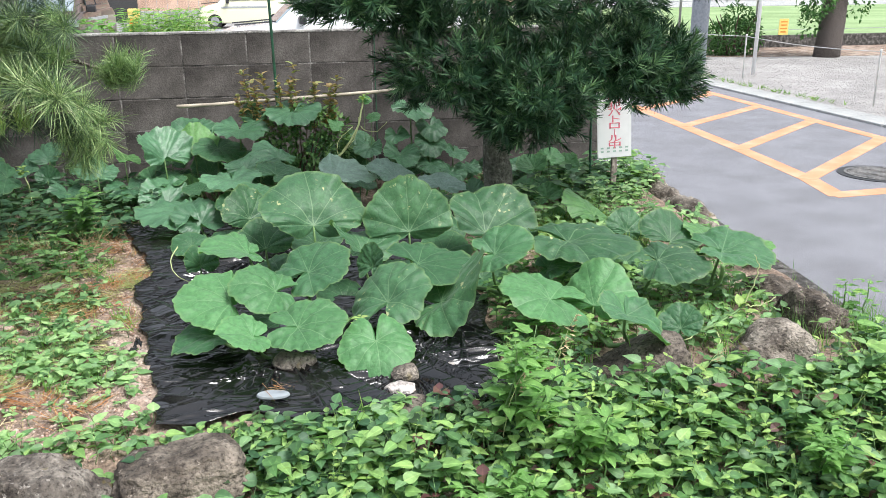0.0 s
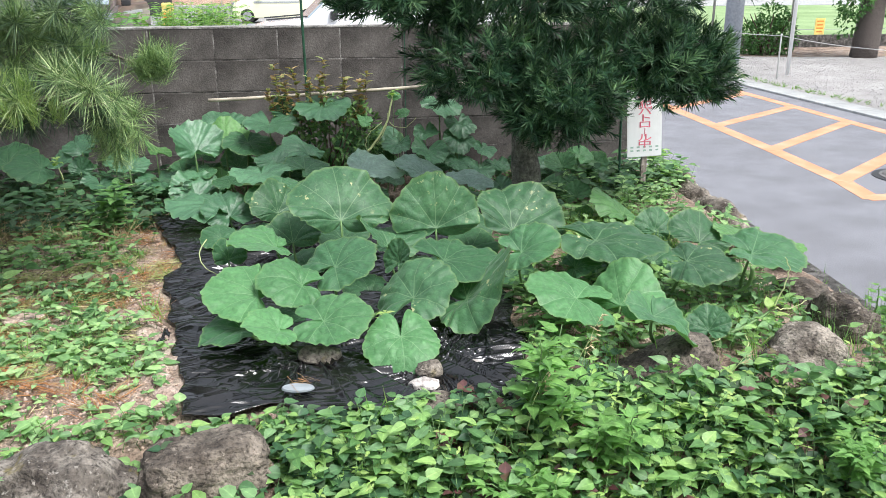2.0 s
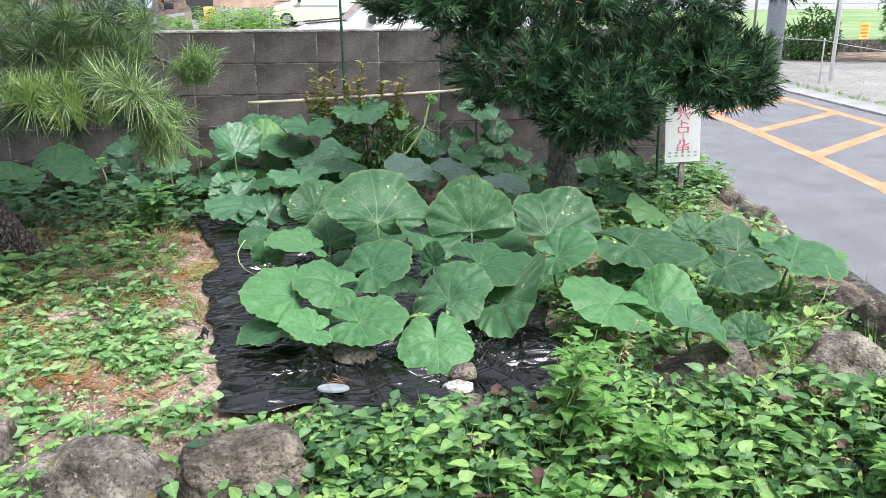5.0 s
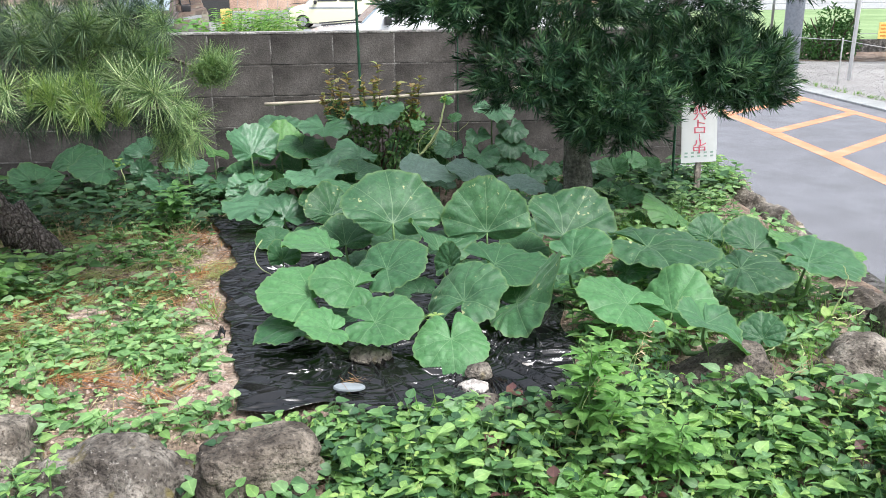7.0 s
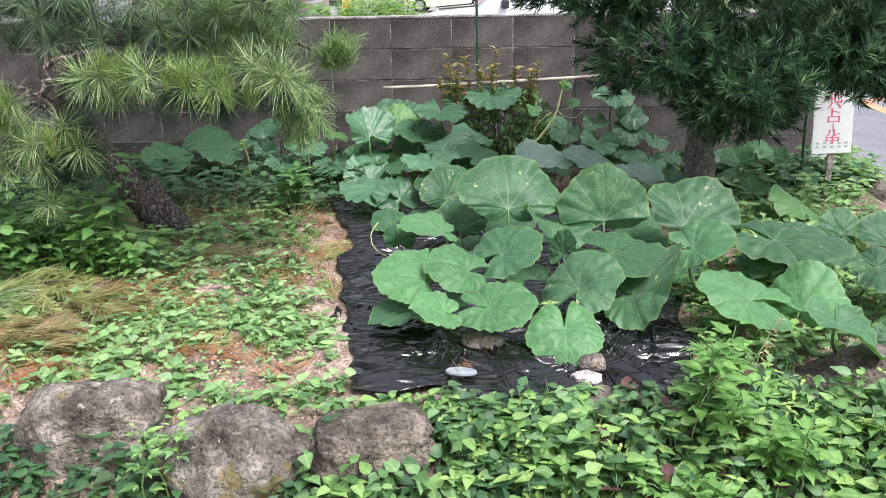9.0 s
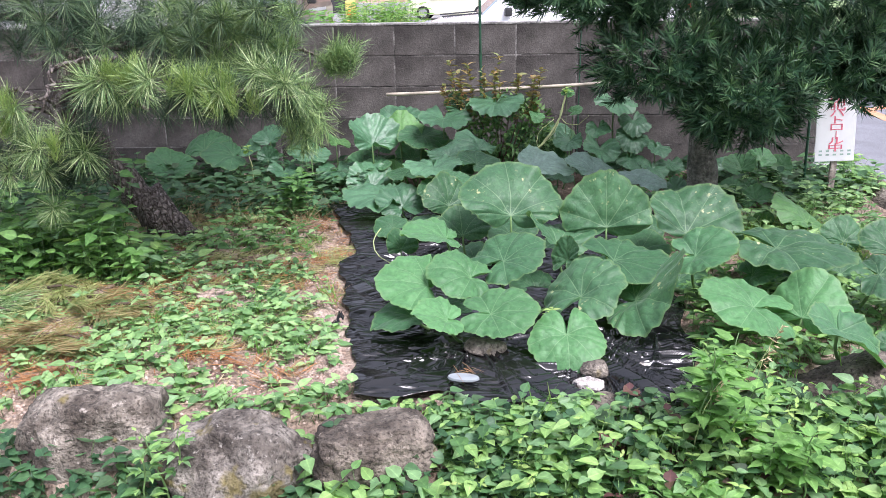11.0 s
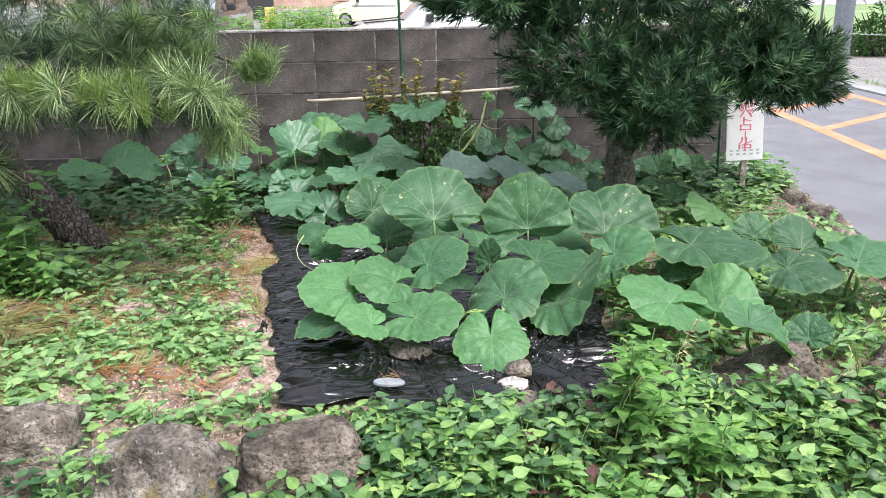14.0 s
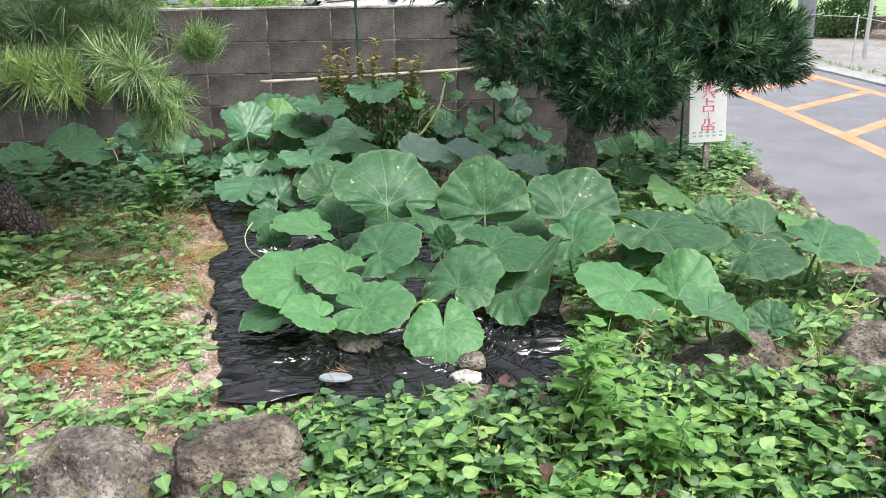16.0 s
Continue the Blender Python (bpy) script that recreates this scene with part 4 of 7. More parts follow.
pumpkin_leaf(bed_plant, -1.050, 4.000, 0.111, 0.142, 36, -3, 18, "blue", 11, 0.45)
pumpkin_leaf(wall_plant, -1.297, 4.750, 0.318, 0.178, 37, 10, 33, "blue", 12, 0.28)
pumpkin_leaf(wall_plant, -1.556, 4.950, 0.284, 0.099, 26, 22, 42, "pale", 202, 0.50)
pumpkin_leaf(wall_plant, -1.150, 5.000, 0.398, 0.151, 38, -8, 1, "blue", 13, 0.15)
pumpkin_leaf(wall_plant, -1.131, 4.850, 0.331, 0.154, 31, -3, -2, "pale", 14, 0.15)
pumpkin_leaf(wall_plant, -0.857, 4.800, 0.461, 0.174, -12, -0, 180, "blue", 15, 0.60)
pumpkin_leaf(wall_plant, -0.772, 4.900, 0.508, 0.093, 49, 0, 21, "blue", 16, 0.20)
pumpkin_leaf(wall_plant, -0.533, 4.850, 0.551, 0.183, -12, 2, 170, "blue", 17, 0.60)
pumpkin_leaf(wall_plant, -0.632, 4.500, 0.337, 0.146, 33, 1, 51, "blue", 18, 0.30)
pumpkin_leaf(wall_plant, -0.820, 4.400, 0.306, 0.130, 28, -0, 18, "blue", 19, 0.28)
pumpkin_leaf(bed_plant, -0.886, 4.200, 0.291, 0.171, -1, 3, -179, "blue", 20, 0.90)
pumpkin_leaf(bed_plant, -0.336, 4.350, 0.262, 0.218, -12, 8, -85, "sky_sheen", 60, 0.30)
pumpkin_leaf(bed_plant, 0.008, 4.300, 0.235, 0.180, 11, 18, 4, "sky_sheen", 59, 0.30)
pumpkin_leaf(bed_plant, 0.245, 4.200, 0.195, 0.146, 11, 12, -18, "sky_sheen", 61, 0.30)
pumpkin_leaf(bed_plant, 0.452, 4.250, 0.146, 0.070, 42, -8, -19, "blue", 204, 0.50)
pumpkin_leaf(bed_plant, -0.787, 3.750, 0.191, 0.144, 51, 5, 32, "fleck", 21, 0.20)
pumpkin_leaf(bed_plant, -0.703, 3.200, 0.202, 0.132, 29, -4, 6, "plain", 25, 0.15)
pumpkin_leaf(bed_plant, -0.762, 2.950, 0.264, 0.160, 10, -2, 100, "young", 27, 0.30)
pumpkin_leaf(bed_plant, -0.959, 3.020, 0.198, 0.081, 50, 11, 32, "plain", 26, 0.25)
pumpkin_leaf(bed_plant, -0.305, 3.000, 0.222, 0.161, 25, 19, 28, "fleck", 30, 0.30)
pumpkin_leaf(bed_plant, -0.278, 2.850, 0.206, 0.080, 58, -19, -46, "fleck", 69, 0.50)
pumpkin_leaf(bed_plant, -0.534, 2.770, 0.227, 0.160, 23, 10, -60, "plain", 29, 0.70)
pumpkin_leaf(bed_plant, -0.658, 2.620, 0.216, 0.143, 24, -20, 92, "young", 28, 0.47)
pumpkin_leaf(bed_plant, -0.817, 2.580, 0.200, 0.166, 2, -18, 90, "young", 34, 0.15)
pumpkin_leaf(bed_plant, -0.869, 2.500, 0.108, 0.136, -6, -2, 110, "plain", 37, 0.25)
pumpkin_leaf(bed_plant, -0.736, 2.340, 0.161, 0.108, 13, -13, 97, "young", 35, 0.42)
pumpkin_leaf(bed_plant, -0.587, 2.380, 0.167, 0.143, 6, 17, -93, "young", 36, 0.60)
pumpkin_leaf(bed_plant, -0.327, 2.320, 0.119, 0.136, -30, 0, -180, "young", 33, 0.60)
pumpkin_leaf(bed_plant, -0.260, 2.520, 0.178, 0.167, 30, -14, -26, "fleck", 32, 0.60)
pumpkin_leaf(bed_plant, -0.114, 2.730, 0.246, 0.178, -4, 10, -89, "plain", 31, 0.55)
pumpkin_leaf(bed_plant, -0.094, 3.090, 0.271, 0.193, 65, -1, 4, "fleck", 23, 0.15)
pumpkin_leaf(bed_plant, -0.496, 3.080, 0.329, 0.227, 43, 6, 13, "fleck", 22, 0.20)
pumpkin_leaf(bed_plant, 0.259, 3.160, 0.222, 0.212, 28, 25, -22, "fleck", 24, 0.25)
pumpkin_leaf(bed_plant, -0.052, 2.580, 0.143, 0.200, 24, 21, -109, "fleck", 38, 0.36)
pumpkin_leaf(edge_plant, 0.201, 2.770, 0.251, 0.139, 18, 22, -92, "plain", 39, 0.50)
pumpkin_leaf(edge_plant, 0.450, 2.850, 0.145, 0.097, 21, 22, -96, "plain", 40, 0.40)
pumpkin_leaf(wall_plant, 0.214, 5.050, 0.524, 0.142, -18, -4, -172, "blue", 52, 0.50)
pumpkin_leaf(wall_plant, 0.338, 5.050, 0.403, 0.117, -29, -5, -165, "blue", 57, 0.50)
pumpkin_leaf(wall_plant, 0.115, 5.000, 0.360, 0.088, -35, 2, -176, "blue", 53, 0.50)
pumpkin_leaf(wall_plant, 0.320, 5.000, 0.312, 0.119, -39, -2, -161, "blue", 54, 0.50)
pumpkin_leaf(wall_plant, 0.117, 4.900, 0.249, 0.123, -35, -7, -176, "blue", 55, 0.50)
pumpkin_leaf(wall_plant, 0.313, 4.900, 0.180, 0.096, -24, 3, -176, "blue", 56, 0.50)
pumpkin_leaf(wall_plant, 0.475, 4.950, 0.245, 0.089, -29, -8, -158, "blue", 58, 0.50)
pumpkin_leaf(wall_plant, 0.439, 4.850, 0.135, 0.092, -26, -11, -157, "blue", 205, 0.50)
pumpkin_leaf(wall_plant, 0.554, 4.950, 0.143, 0.074, -23, -5, -163, "blue", 206, 0.50)
pumpkin_leaf(wall_plant, -0.090, 4.750, 0.329, 0.094, -30, 1, 155, "blue", 62, 0.50)
pumpkin_leaf(wall_plant, -0.147, 5.050, 0.354, 0.090, -40, 0, 176, "blue", 87, 0.50)
pumpkin_leaf(edge_plant, 0.562, 2.930, 0.230, 0.254, -4, 3, -104, "fleck", 41, 0.55)
pumpkin_leaf(edge_plant, 0.976, 3.700, 0.111, 0.194, 22, 24, 23, "pale", 42, 0.30)
pumpkin_leaf(edge_plant, 1.048, 3.450, 0.094, 0.112, 43, 18, -4, "plain", 51, 0.20)
pumpkin_leaf(edge_plant, 1.164, 3.200, 0.112, 0.155, 22, 15, -11, "plain", 48, 0.25)
pumpkin_leaf(edge_plant, 0.820, 2.600, 0.236, 0.170, -7, 12, -111, "fleck", 47, 0.30)
pumpkin_leaf(edge_plant, 1.372, 3.200, 0.114, 0.142, 6, 13, -6, "pale", 50, 0.30)
pumpkin_leaf(edge_plant, 1.125, 2.660, 0.231, 0.193, -9, 6, -103, "plain", 49, 0.50)
pumpkin_leaf(edge_plant, 1.508, 3.000, 0.125, 0.059, -3, 8, -122, "pale", 207, 0.50)
pumpkin_leaf(edge_plant, 0.323, 2.420, 0.180, 0.164, 18, -13, 79, "young", 43, 0.75)
pumpkin_leaf(edge_plant, 0.504, 2.450, 0.128, 0.158, 28, -1, -54, "young", 44, 0.12)
pumpkin_leaf(edge_plant, 0.513, 2.170, 0.200, 0.149, -27, -20, -156, "plain", 45, 0.50)
pumpkin_leaf(edge_plant, 0.731, 2.200, 0.119, 0.080, 48, -5, -21, "plain", 46, 0.36)
pumpkin_leaf(wall_plant, 0.924, 4.578, 0.056, 0.090, 31, -9, -20, "plain", 64, 0.50)
pumpkin_leaf(wall_plant, 1.056, 4.884, 0.116, 0.084, 36, 21, -28, "plain", 65, 0.50)
pumpkin_leaf(wall_plant, 1.165, 4.782, 0.067, 0.075, 36, -4, -18, "plain", 66, 0.50)
pumpkin_leaf(edge_plant, 0.739, 4.186, 0.051, 0.067, 28, 1, -39, "plain", 67, 0.50)
pumpkin_leaf(edge_plant, 0.829, 3.896, 0.065, 0.053, 75, -3, -18, "pale", 68, 0.50)
pumpkin_leaf(bed_plant, -0.590, 3.476, 0.130, 0.094, 21, 9, -19, "plain", 71, 0.50)
pumpkin_leaf(bed_plant, 0.156, 3.576, 0.111, 0.098, 21, 28, -19, "plain", 72, 0.50)
pumpkin_leaf(wall_plant, 1.285, 4.485, 0.040, 0.064, 33, -4, -20, "plain", 73, 0.50)
pumpkin_leaf(wall_plant, -0.431, 4.613, 0.149, 0.130, 17, 1, -2, "blue", 79, 0.50)
pumpkin_leaf(bed_plant, -0.287, 4.381, 0.103, 0.139, 24, -5, 57, "blue", 80, 0.50)
pumpkin_leaf(bed_plant, 0.086, 3.974, 0.040, 0.090, 17, 8, -6, "blue", 83, 0.50)
pumpkin_leaf(wall_plant, 0.585, 5.025, 0.106, 0.100, -32, 2, 168, "blue", 84, 0.50)
pumpkin_leaf(wall_plant, 0.764, 5.071, 0.136, 0.089, -37, 8, 162, "blue", 85, 0.50)
pumpkin_leaf(wall_plant, 0.915, 4.928, 0.113, 0.092, 37, -3, -15, "blue", 86, 0.50)
pumpkin_leaf(bed_plant, -0.652, 3.301, 0.058, 0.113, 20, 2, -22, "plain", 90, 0.50)
pumpkin_leaf(bed_plant, -0.390, 2.950, 0.037, 0.115, 22, 0, 19, "plain", 91, 0.50)
pumpkin_leaf(bed_plant, -0.125, 3.056, 0.081, 0.118, 14, -0, -8, "plain", 92, 0.50)
pumpkin_leaf(bed_plant, -0.820, 3.189, 0.044, 0.099, 12, -25, 39, "plain", 93, 0.50)
pumpkin_leaf(bed_plant, 0.032, 2.974, 0.046, 0.127, 6, 22, -45, "plain", 94, 0.50)
pumpkin_leaf(bed_plant, -0.481, 3.423, 0.139, 0.128, 17, 1, -2, "plain", 95, 0.50)
pumpkin_leaf(bed_plant, -0.235, 3.302, 0.137, 0.114, 22, 0, -28, "plain", 96, 0.50)
pumpkin_leaf(bed_plant, 0.111, 3.369, 0.077, 0.128, 20, 13, -26, "plain", 97, 0.50)
pumpkin_leaf(bed_plant, -0.629, 3.673, 0.159, 0.135, 16, -11, 14, "plain", 98, 0.50)
pumpkin_leaf(bed_plant, -0.888, 3.626, 0.104, 0.109, 11, -15, 40, "plain", 99, 0.50)
pumpkin_leaf(bed_plant, -1.068, 3.721, 0.083, 0.099, 15, -18, 44, "plain", 100, 0.50)
pumpkin_leaf(bed_plant, 0.221, 3.071, 0.043, 0.120, 12, 18, -53, "plain", 101, 0.50)
pumpkin_leaf(bed_plant, 0.102, 4.050, 0.050, 0.173, 11, -1, -9, "blue", 102, 0.50)
pumpkin_leaf(edge_plant, 0.460, 3.546, 0.100, 0.135, 15, 18, -26, "plain", 103, 0.50)
pumpkin_leaf(edge_plant, 0.621, 3.118, 0.066, 0.122, 7, 20, -50, "plain", 104, 0.50)
pumpkin_leaf(edge_plant, 0.869, 3.027, 0.087, 0.131, 5, 18, -52, "plain", 105, 0.50)
pumpkin_leaf(bed_plant, -0.428, 2.569, 0.035, 0.101, -16, -1, 176, "plain", 106, 0.50)
pumpkin_leaf(bed_plant, -0.655, 2.736, 0.045, 0.097, 10, -12, 58, "plain", 107, 0.50)
pumpkin_leaf(bed_plant, -0.482, 4.060, 0.108, 0.141, 17, 2, -2, "blue", 111, 0.50)
pumpkin_leaf(wall_plant, -0.382, 4.319, 0.154, 0.104, 11, 10, -1, "blue", 118, 0.50)
pumpkin_leaf(wall_plant, -0.169, 4.574, 0.135, 0.095, 11, 10, -16, "blue", 119, 0.50)
pumpkin_leaf(wall_plant, 0.033, 4.468, 0.064, 0.109, 10, 7, 7, "blue", 120, 0.50)
pumpkin_leaf(wall_plant, -0.517, 4.273, 0.135, 0.095, 11, 4, -14, "blue", 122, 0.50)
pumpkin_leaf(wall_plant, 0.305, 4.523, 0.045, 0.095, 10, 8, -9, "blue", 123, 0.50)
pumpkin_leaf(wall_plant, 0.935, 4.673, 0.166, 0.102, 30, -20, -1, "young", 126, 0.50)
pumpkin_leaf(wall_plant, 1.074, 4.781, 0.196, 0.093, 32, 20, -28, "young", 127, 0.50)
pumpkin_leaf(wall_plant, 0.833, 4.473, 0.065, 0.106, 28, -3, -16, "young", 128, 0.50)
pumpkin_leaf(wall_plant, 1.179, 4.787, 0.136, 0.093, 31, 16, -49, "young", 129, 0.50)
pumpkin_leaf(wall_plant, 0.936, 4.375, 0.047, 0.094, 28, -13, -15, "young", 130, 0.50)
pumpkin_leaf(bed_plant, -0.146, 2.660, 0.047, 0.105, -14, 21, -174, "plain", 131, 0.50)
pumpkin_leaf(wall_plant, -1.203, 4.775, 0.095, 0.113, 35, 13, -18, "plain", 309, 0.50)
pumpkin_leaf(wall_plant, -0.995, 4.846, 0.351, 0.169, -18, -3, -161, "plain", 314, 0.50)
pumpkin_leaf(bed_plant, -0.860, 3.973, 0.205, 0.102, 20, -11, 17, "plain", 370, 0.50)
pumpkin_leaf(wall_plant, -1.298, 5.022, 0.118, 0.110, 31, 4, 7, "plain", 376, 0.50)
pumpkin_leaf(wall_plant, -1.070, 4.916, 0.182, 0.126, 21, 18, -9, "plain", 377, 0.50)
pumpkin_leaf(bed_plant, -0.653, 4.265, 0.289, 0.142, 8, 18, -31, "plain", 378, 0.50)
pumpkin_leaf(bed_plant, -0.769, 3.920, 0.276, 0.104, 16, -2, 1, "plain", 382, 0.50)
pumpkin_leaf(wall_plant, -1.400, 4.714, 0.094, 0.135, 24, 13, -10, "plain", 410, 0.50)
pumpkin_leaf(wall_plant, -0.906, 4.523, 0.212, 0.097, 15, 0, -13, "plain", 416, 0.50)
pumpkin_leaf(wall_plant, -0.622, 4.468, 0.252, 0.113, 14, 4, 15, "plain", 417, 0.50)
pumpkin_leaf(wall_plant, -0.730, 4.169, 0.204, 0.106, 11, -2, 0, "plain", 421, 0.50)
pumpkin_leaf(wall_plant, -1.090, 4.572, 0.153, 0.102, 14, -7, 17, "plain", 424, 0.50)
pumpkin_leaf(wall_plant, -1.277, 4.721, 0.181, 0.101, 17, -4, 4, "plain", 425, 0.50)
pumpkin_leaf(wall_plant, -0.105, 4.85, 0.60, 0.045, 40, 10, -30, "young", 401, 0.40)
pumpkin_leaf(wall_plant, -0.065, 4.85, 0.49, 0.055, 30, 20, -80, "young", 402, 0.40)
pumpkin_leaf(wall_plant, -0.27, 4.80, 0.46, 0.060, 20, -20, 70, "young", 403, 0.40)
pumpkin_leaf(wall_plant, -1.42, 5.04, 0.09, 0.123, 42, 10, -19, "plain", 420, 0.35)
pumpkin_leaf(wall_plant, -1.23, 4.97, 0.10, 0.106, 35, 4, -11, "plain", 421, 0.35)
pumpkin_leaf(wall_plant, -0.99, 5.02, 0.07, 0.125, 32, -2, -11, "plain", 422, 0.35)
pumpkin_leaf(wall_plant, -0.77, 5.01, 0.08, 0.124, 40, -5, -14, "plain", 423, 0.35)
pumpkin_leaf(wall_plant, -0.59, 5.06, 0.13, 0.129, 42, 8, -6, "plain", 424, 0.35)
pumpkin_leaf(wall_plant, -0.40, 5.03, 0.10, 0.118, 32, -2, -2, "plain", 425, 0.35)
pumpkin_leaf(wall_plant, -0.18, 4.99, 0.10, 0.135, 37, -5, -11, "plain", 426, 0.35)
pumpkin_leaf(wall_plant, 0.05, 4.98, 0.08, 0.123, 29, -0, -7, "plain", 427, 0.35)
pumpkin_leaf(wall_plant, 0.28, 5.04, 0.11, 0.129, 34, 4, -8, "plain", 428, 0.35)
pumpkin_leaf(wall_plant, -1.29, 5.00, 0.24, 0.107, 32, 11, -13, "plain", 429, 0.35)
pumpkin_leaf(wall_plant, -1.05, 5.03, 0.25, 0.122, 38, -10, -21, "plain", 430, 0.35)
pumpkin_leaf(wall_plant, -0.86, 4.98, 0.22, 0.110, 37, -7, 23, "plain", 431, 0.35)
pumpkin_leaf(wall_plant, -0.37, 5.02, 0.25, 0.114, 43, 8, 11, "plain", 432, 0.35)
pumpkin_leaf(wall_plant, -0.15, 5.05, 0.25, 0.128, 43, 3, -7, "plain", 433, 0.35)


def vine(plant, a, b, sag, radius, mat=M_STEM, seed=0, wob=0.004, name="vine"):
    pts = [p - plant.location for p in bent(a, b, sag, 14, wob, seed)]
    return part(name, tube(name, pts, [radius * (1 - 0.4 * k / 14) for k in range(15)], mat, 6), plant)


vine(bed_plant, (0.0, 3.1, 0.03), (0.45, 2.5, 0.06), (0, 0, 0.03), 0.010, seed=1)
vine(bed_plant, (0.0, 3.1, 0.03), (-0.5, 2.5, 0.06), (0, 0, 0.04), 0.010, seed=2)
vine(bed_plant, (0.0, 3.1, 0.03), (-0.6, 3.6, 0.08), (0, 0, 0.05), 0.010, seed=3)
vine(bed_plant, (0.0, 3.1, 0.03), (0.3, 4.4, 0.08), (0, 0, 0.05), 0.010, seed=4)
vine(wall_plant, (-0.4, 4.7, 0.05), (-2.7, 4.8, 0.06), (0, 0, 0.08), 0.009, seed=5)
vine(wall_plant, (-0.4, 4.7, 0.05), (0.4, 5.0, 0.25), (0, 0, 0.05), 0.009, seed=6)
vine(wall_plant, (-0.42, 4.78, 0.20), (-0.11, 4.86, 0.62), (0.06, -0.03, -0.05), 0.009, M_TENDRIL, seed=7)
vine(edge_plant, (0.4, 2.9, 0.05), (0.49, 2.26, 0.05), (0, 0, 0.03), 0.010, seed=8)
vine(edge_plant, (0.49, 2.26, 0.05), (0.84, 2.25, 0.08), (0, -0.03, 0.01), 0.0085, seed=9, wob=0.004)
vine(edge_plant, (0.84, 2.25, 0.08), (1.04, 2.32, 0.14), (0, 0, -0.01), 0.007, seed=10, wob=0.003)
vine(edge_plant, (0.5, 3.1, 0.05), (1.2, 3.05, 0.08), (0, 0, 0.03), 0.009, seed=11)
vine(edge_plant, (1.03, 2.48, 0.24), (0.98, 2.60, 0.09), (0.04, 0, -0.03), 0.009, seed=12, wob=0.002)
for k, (a, b, s) in enumerate((((1.04, 2.32, 0.14), (1.06, 2.32, 0.33), (0.03, 0, 0.02)), ((0.88, 2.26, 0.08), (0.76, 2.08, -0.02), (0.05, 0, 0.02)),
                               ((0.84, 2.25, 0.08), (0.58, 2.15, 0.06), (0, 0, -0.01)), ((1.04, 2.32, 0.14), (1.18, 2.34, 0.15), (0, 0, -0.02)),
                               ((-0.14, 4.87, 0.5), (-0.32, 4.75, 0.25), (0.05, 0, 0.0)), ((-0.13, 4.85, 0.45), (0.03, 4.8, 0.48), (0, 0, -0.05)),
                               ((-0.18, 4.83, 0.45), (-0.27, 4.75, 0.28), (-0.05, 0, 0)))):
    vine(edge_plant if k < 4 else wall_plant, a, b, s, 0.0028, M_TENDRIL, 40 + k, 0.004, "tendril")
vine(bed_plant, (-1.08, 3.32, 0.2), (-0.97, 3.08, 0.10), (-0.07, 0, -0.02), 0.003, M_TENDRIL, 50, 0.002, "tendril")
vine(wall_plant, (-2.06, 4.7, 0.26), (-2.05, 4.65, 0.02), (0.02, 0, 0), 0.003, M_TENDRIL, 51, 0.002, "tendril")


def shoot_tip(plant, x, y, z, count, size, seed):
    """A cluster of pale, half-open leaves at a vine's end."""
    rs = np.random.RandomState(seed)
    a = rs.uniform(0, 6.3, count)
    w = np.stack([np.cos(a), np.sin(a), rs.uniform(0.1, 0.9, count)], 1)
    ln = rs.uniform(0.6, 1.2, count) * size
    ob = part("shoot_tip", mesh_of("shoot_tip", *leaf_arrays(rs.normal(scale=size * 0.3, size=(count, 3)), w, np.tile((0, 0, 1.0), (count, 1)), ln, ln * 0.7), M_YOUNG), plant, "pale half-open leaves")
    ob.location = Vector((x, y, z)) - plant.location


shoot_tip(bed_plant, -0.72, 2.44, 0.07, 10, 0.035, 1)
shoot_tip(bed_plant, -0.37, 2.44, 0.16, 7, 0.03, 2)
shoot_tip(wall_plant, -0.10, 4.86, 0.62, 10, 0.04, 3)
shoot_tip(edge_plant, 1.03, 2.31, 0.14, 8, 0.045, 4)
shoot_tip(wall_plant, -2.07, 4.72, 0.28, 7, 0.05, 5)
petals = []
for k in range(5):
    a = k * 2 * math.pi / 5
    petals.append(leaf_arrays(np.array([[0, 0, 0.0]]), np.array([[math.cos(a) * 0.5, math.sin(a) * 0.5, 0.85]]), np.array([[-math.cos(a), -math.sin(a), 0.6]]), np.array([0.032]), np.array([0.022])))
flower = part("flower", mesh_of("flower", *join_arrays(petals), M_PETAL), bed_plant, "half-closed yellow pumpkin flower")
flower.location = Vector((-0.565, 2.64, 0.13)) - bed_plant.location

# ---- block wall ----
wall = tagged(new("wall_north"), "dark weathered concrete block wall with pale mortar joints", "wall", kind="structure")
part("mortar_core", box(8.19, 0.1125, 1.40, -2.5, 5.358, 0.293), wall, mat=M_MORTAR)
part("coping", box(8.2, 0.126, 0.014, -2.5, 5.36, 1.003, 0.004), wall, "pale mortar capping", mat=M_COPING)

# ---- cane, green poles, sign ----
cane = part("bamboo_cane", tube("bamboo_cane", bent((-1.23, 5.02, 0.585), (0.95, 4.98, 0.70), (0, 0, -0.012), 20, 0.0015, 3), 0.011, M_CANE, 10))
tagged(cane, "pale horizontal bamboo cane tied in front of the wall", "cane")
for x, y, top, lean, why in ((-0.62, 5.10, 2.1, 0.03, "behind the shrub"), (1.36, 4.80, 0.95, 0.02, "beside the white sign"), (0.01, 5.22, 1.05, 0.0, "against the block wall")):
    pts = bent((x, y, -0.05), (x - lean, y, top), (0, 0, 0), 30)
    r = 0.0085 if y < 5.2 else 0.004
    ob = part("garden_stake", tube("garden_stake", pts, [r * (1.0 + 0.14 * (k % 3 == 0)) for k in range(31)], M_POLE, 8))
    tagged(ob, "thin green coated garden stake " + why, "garden stake", "garden stakes")

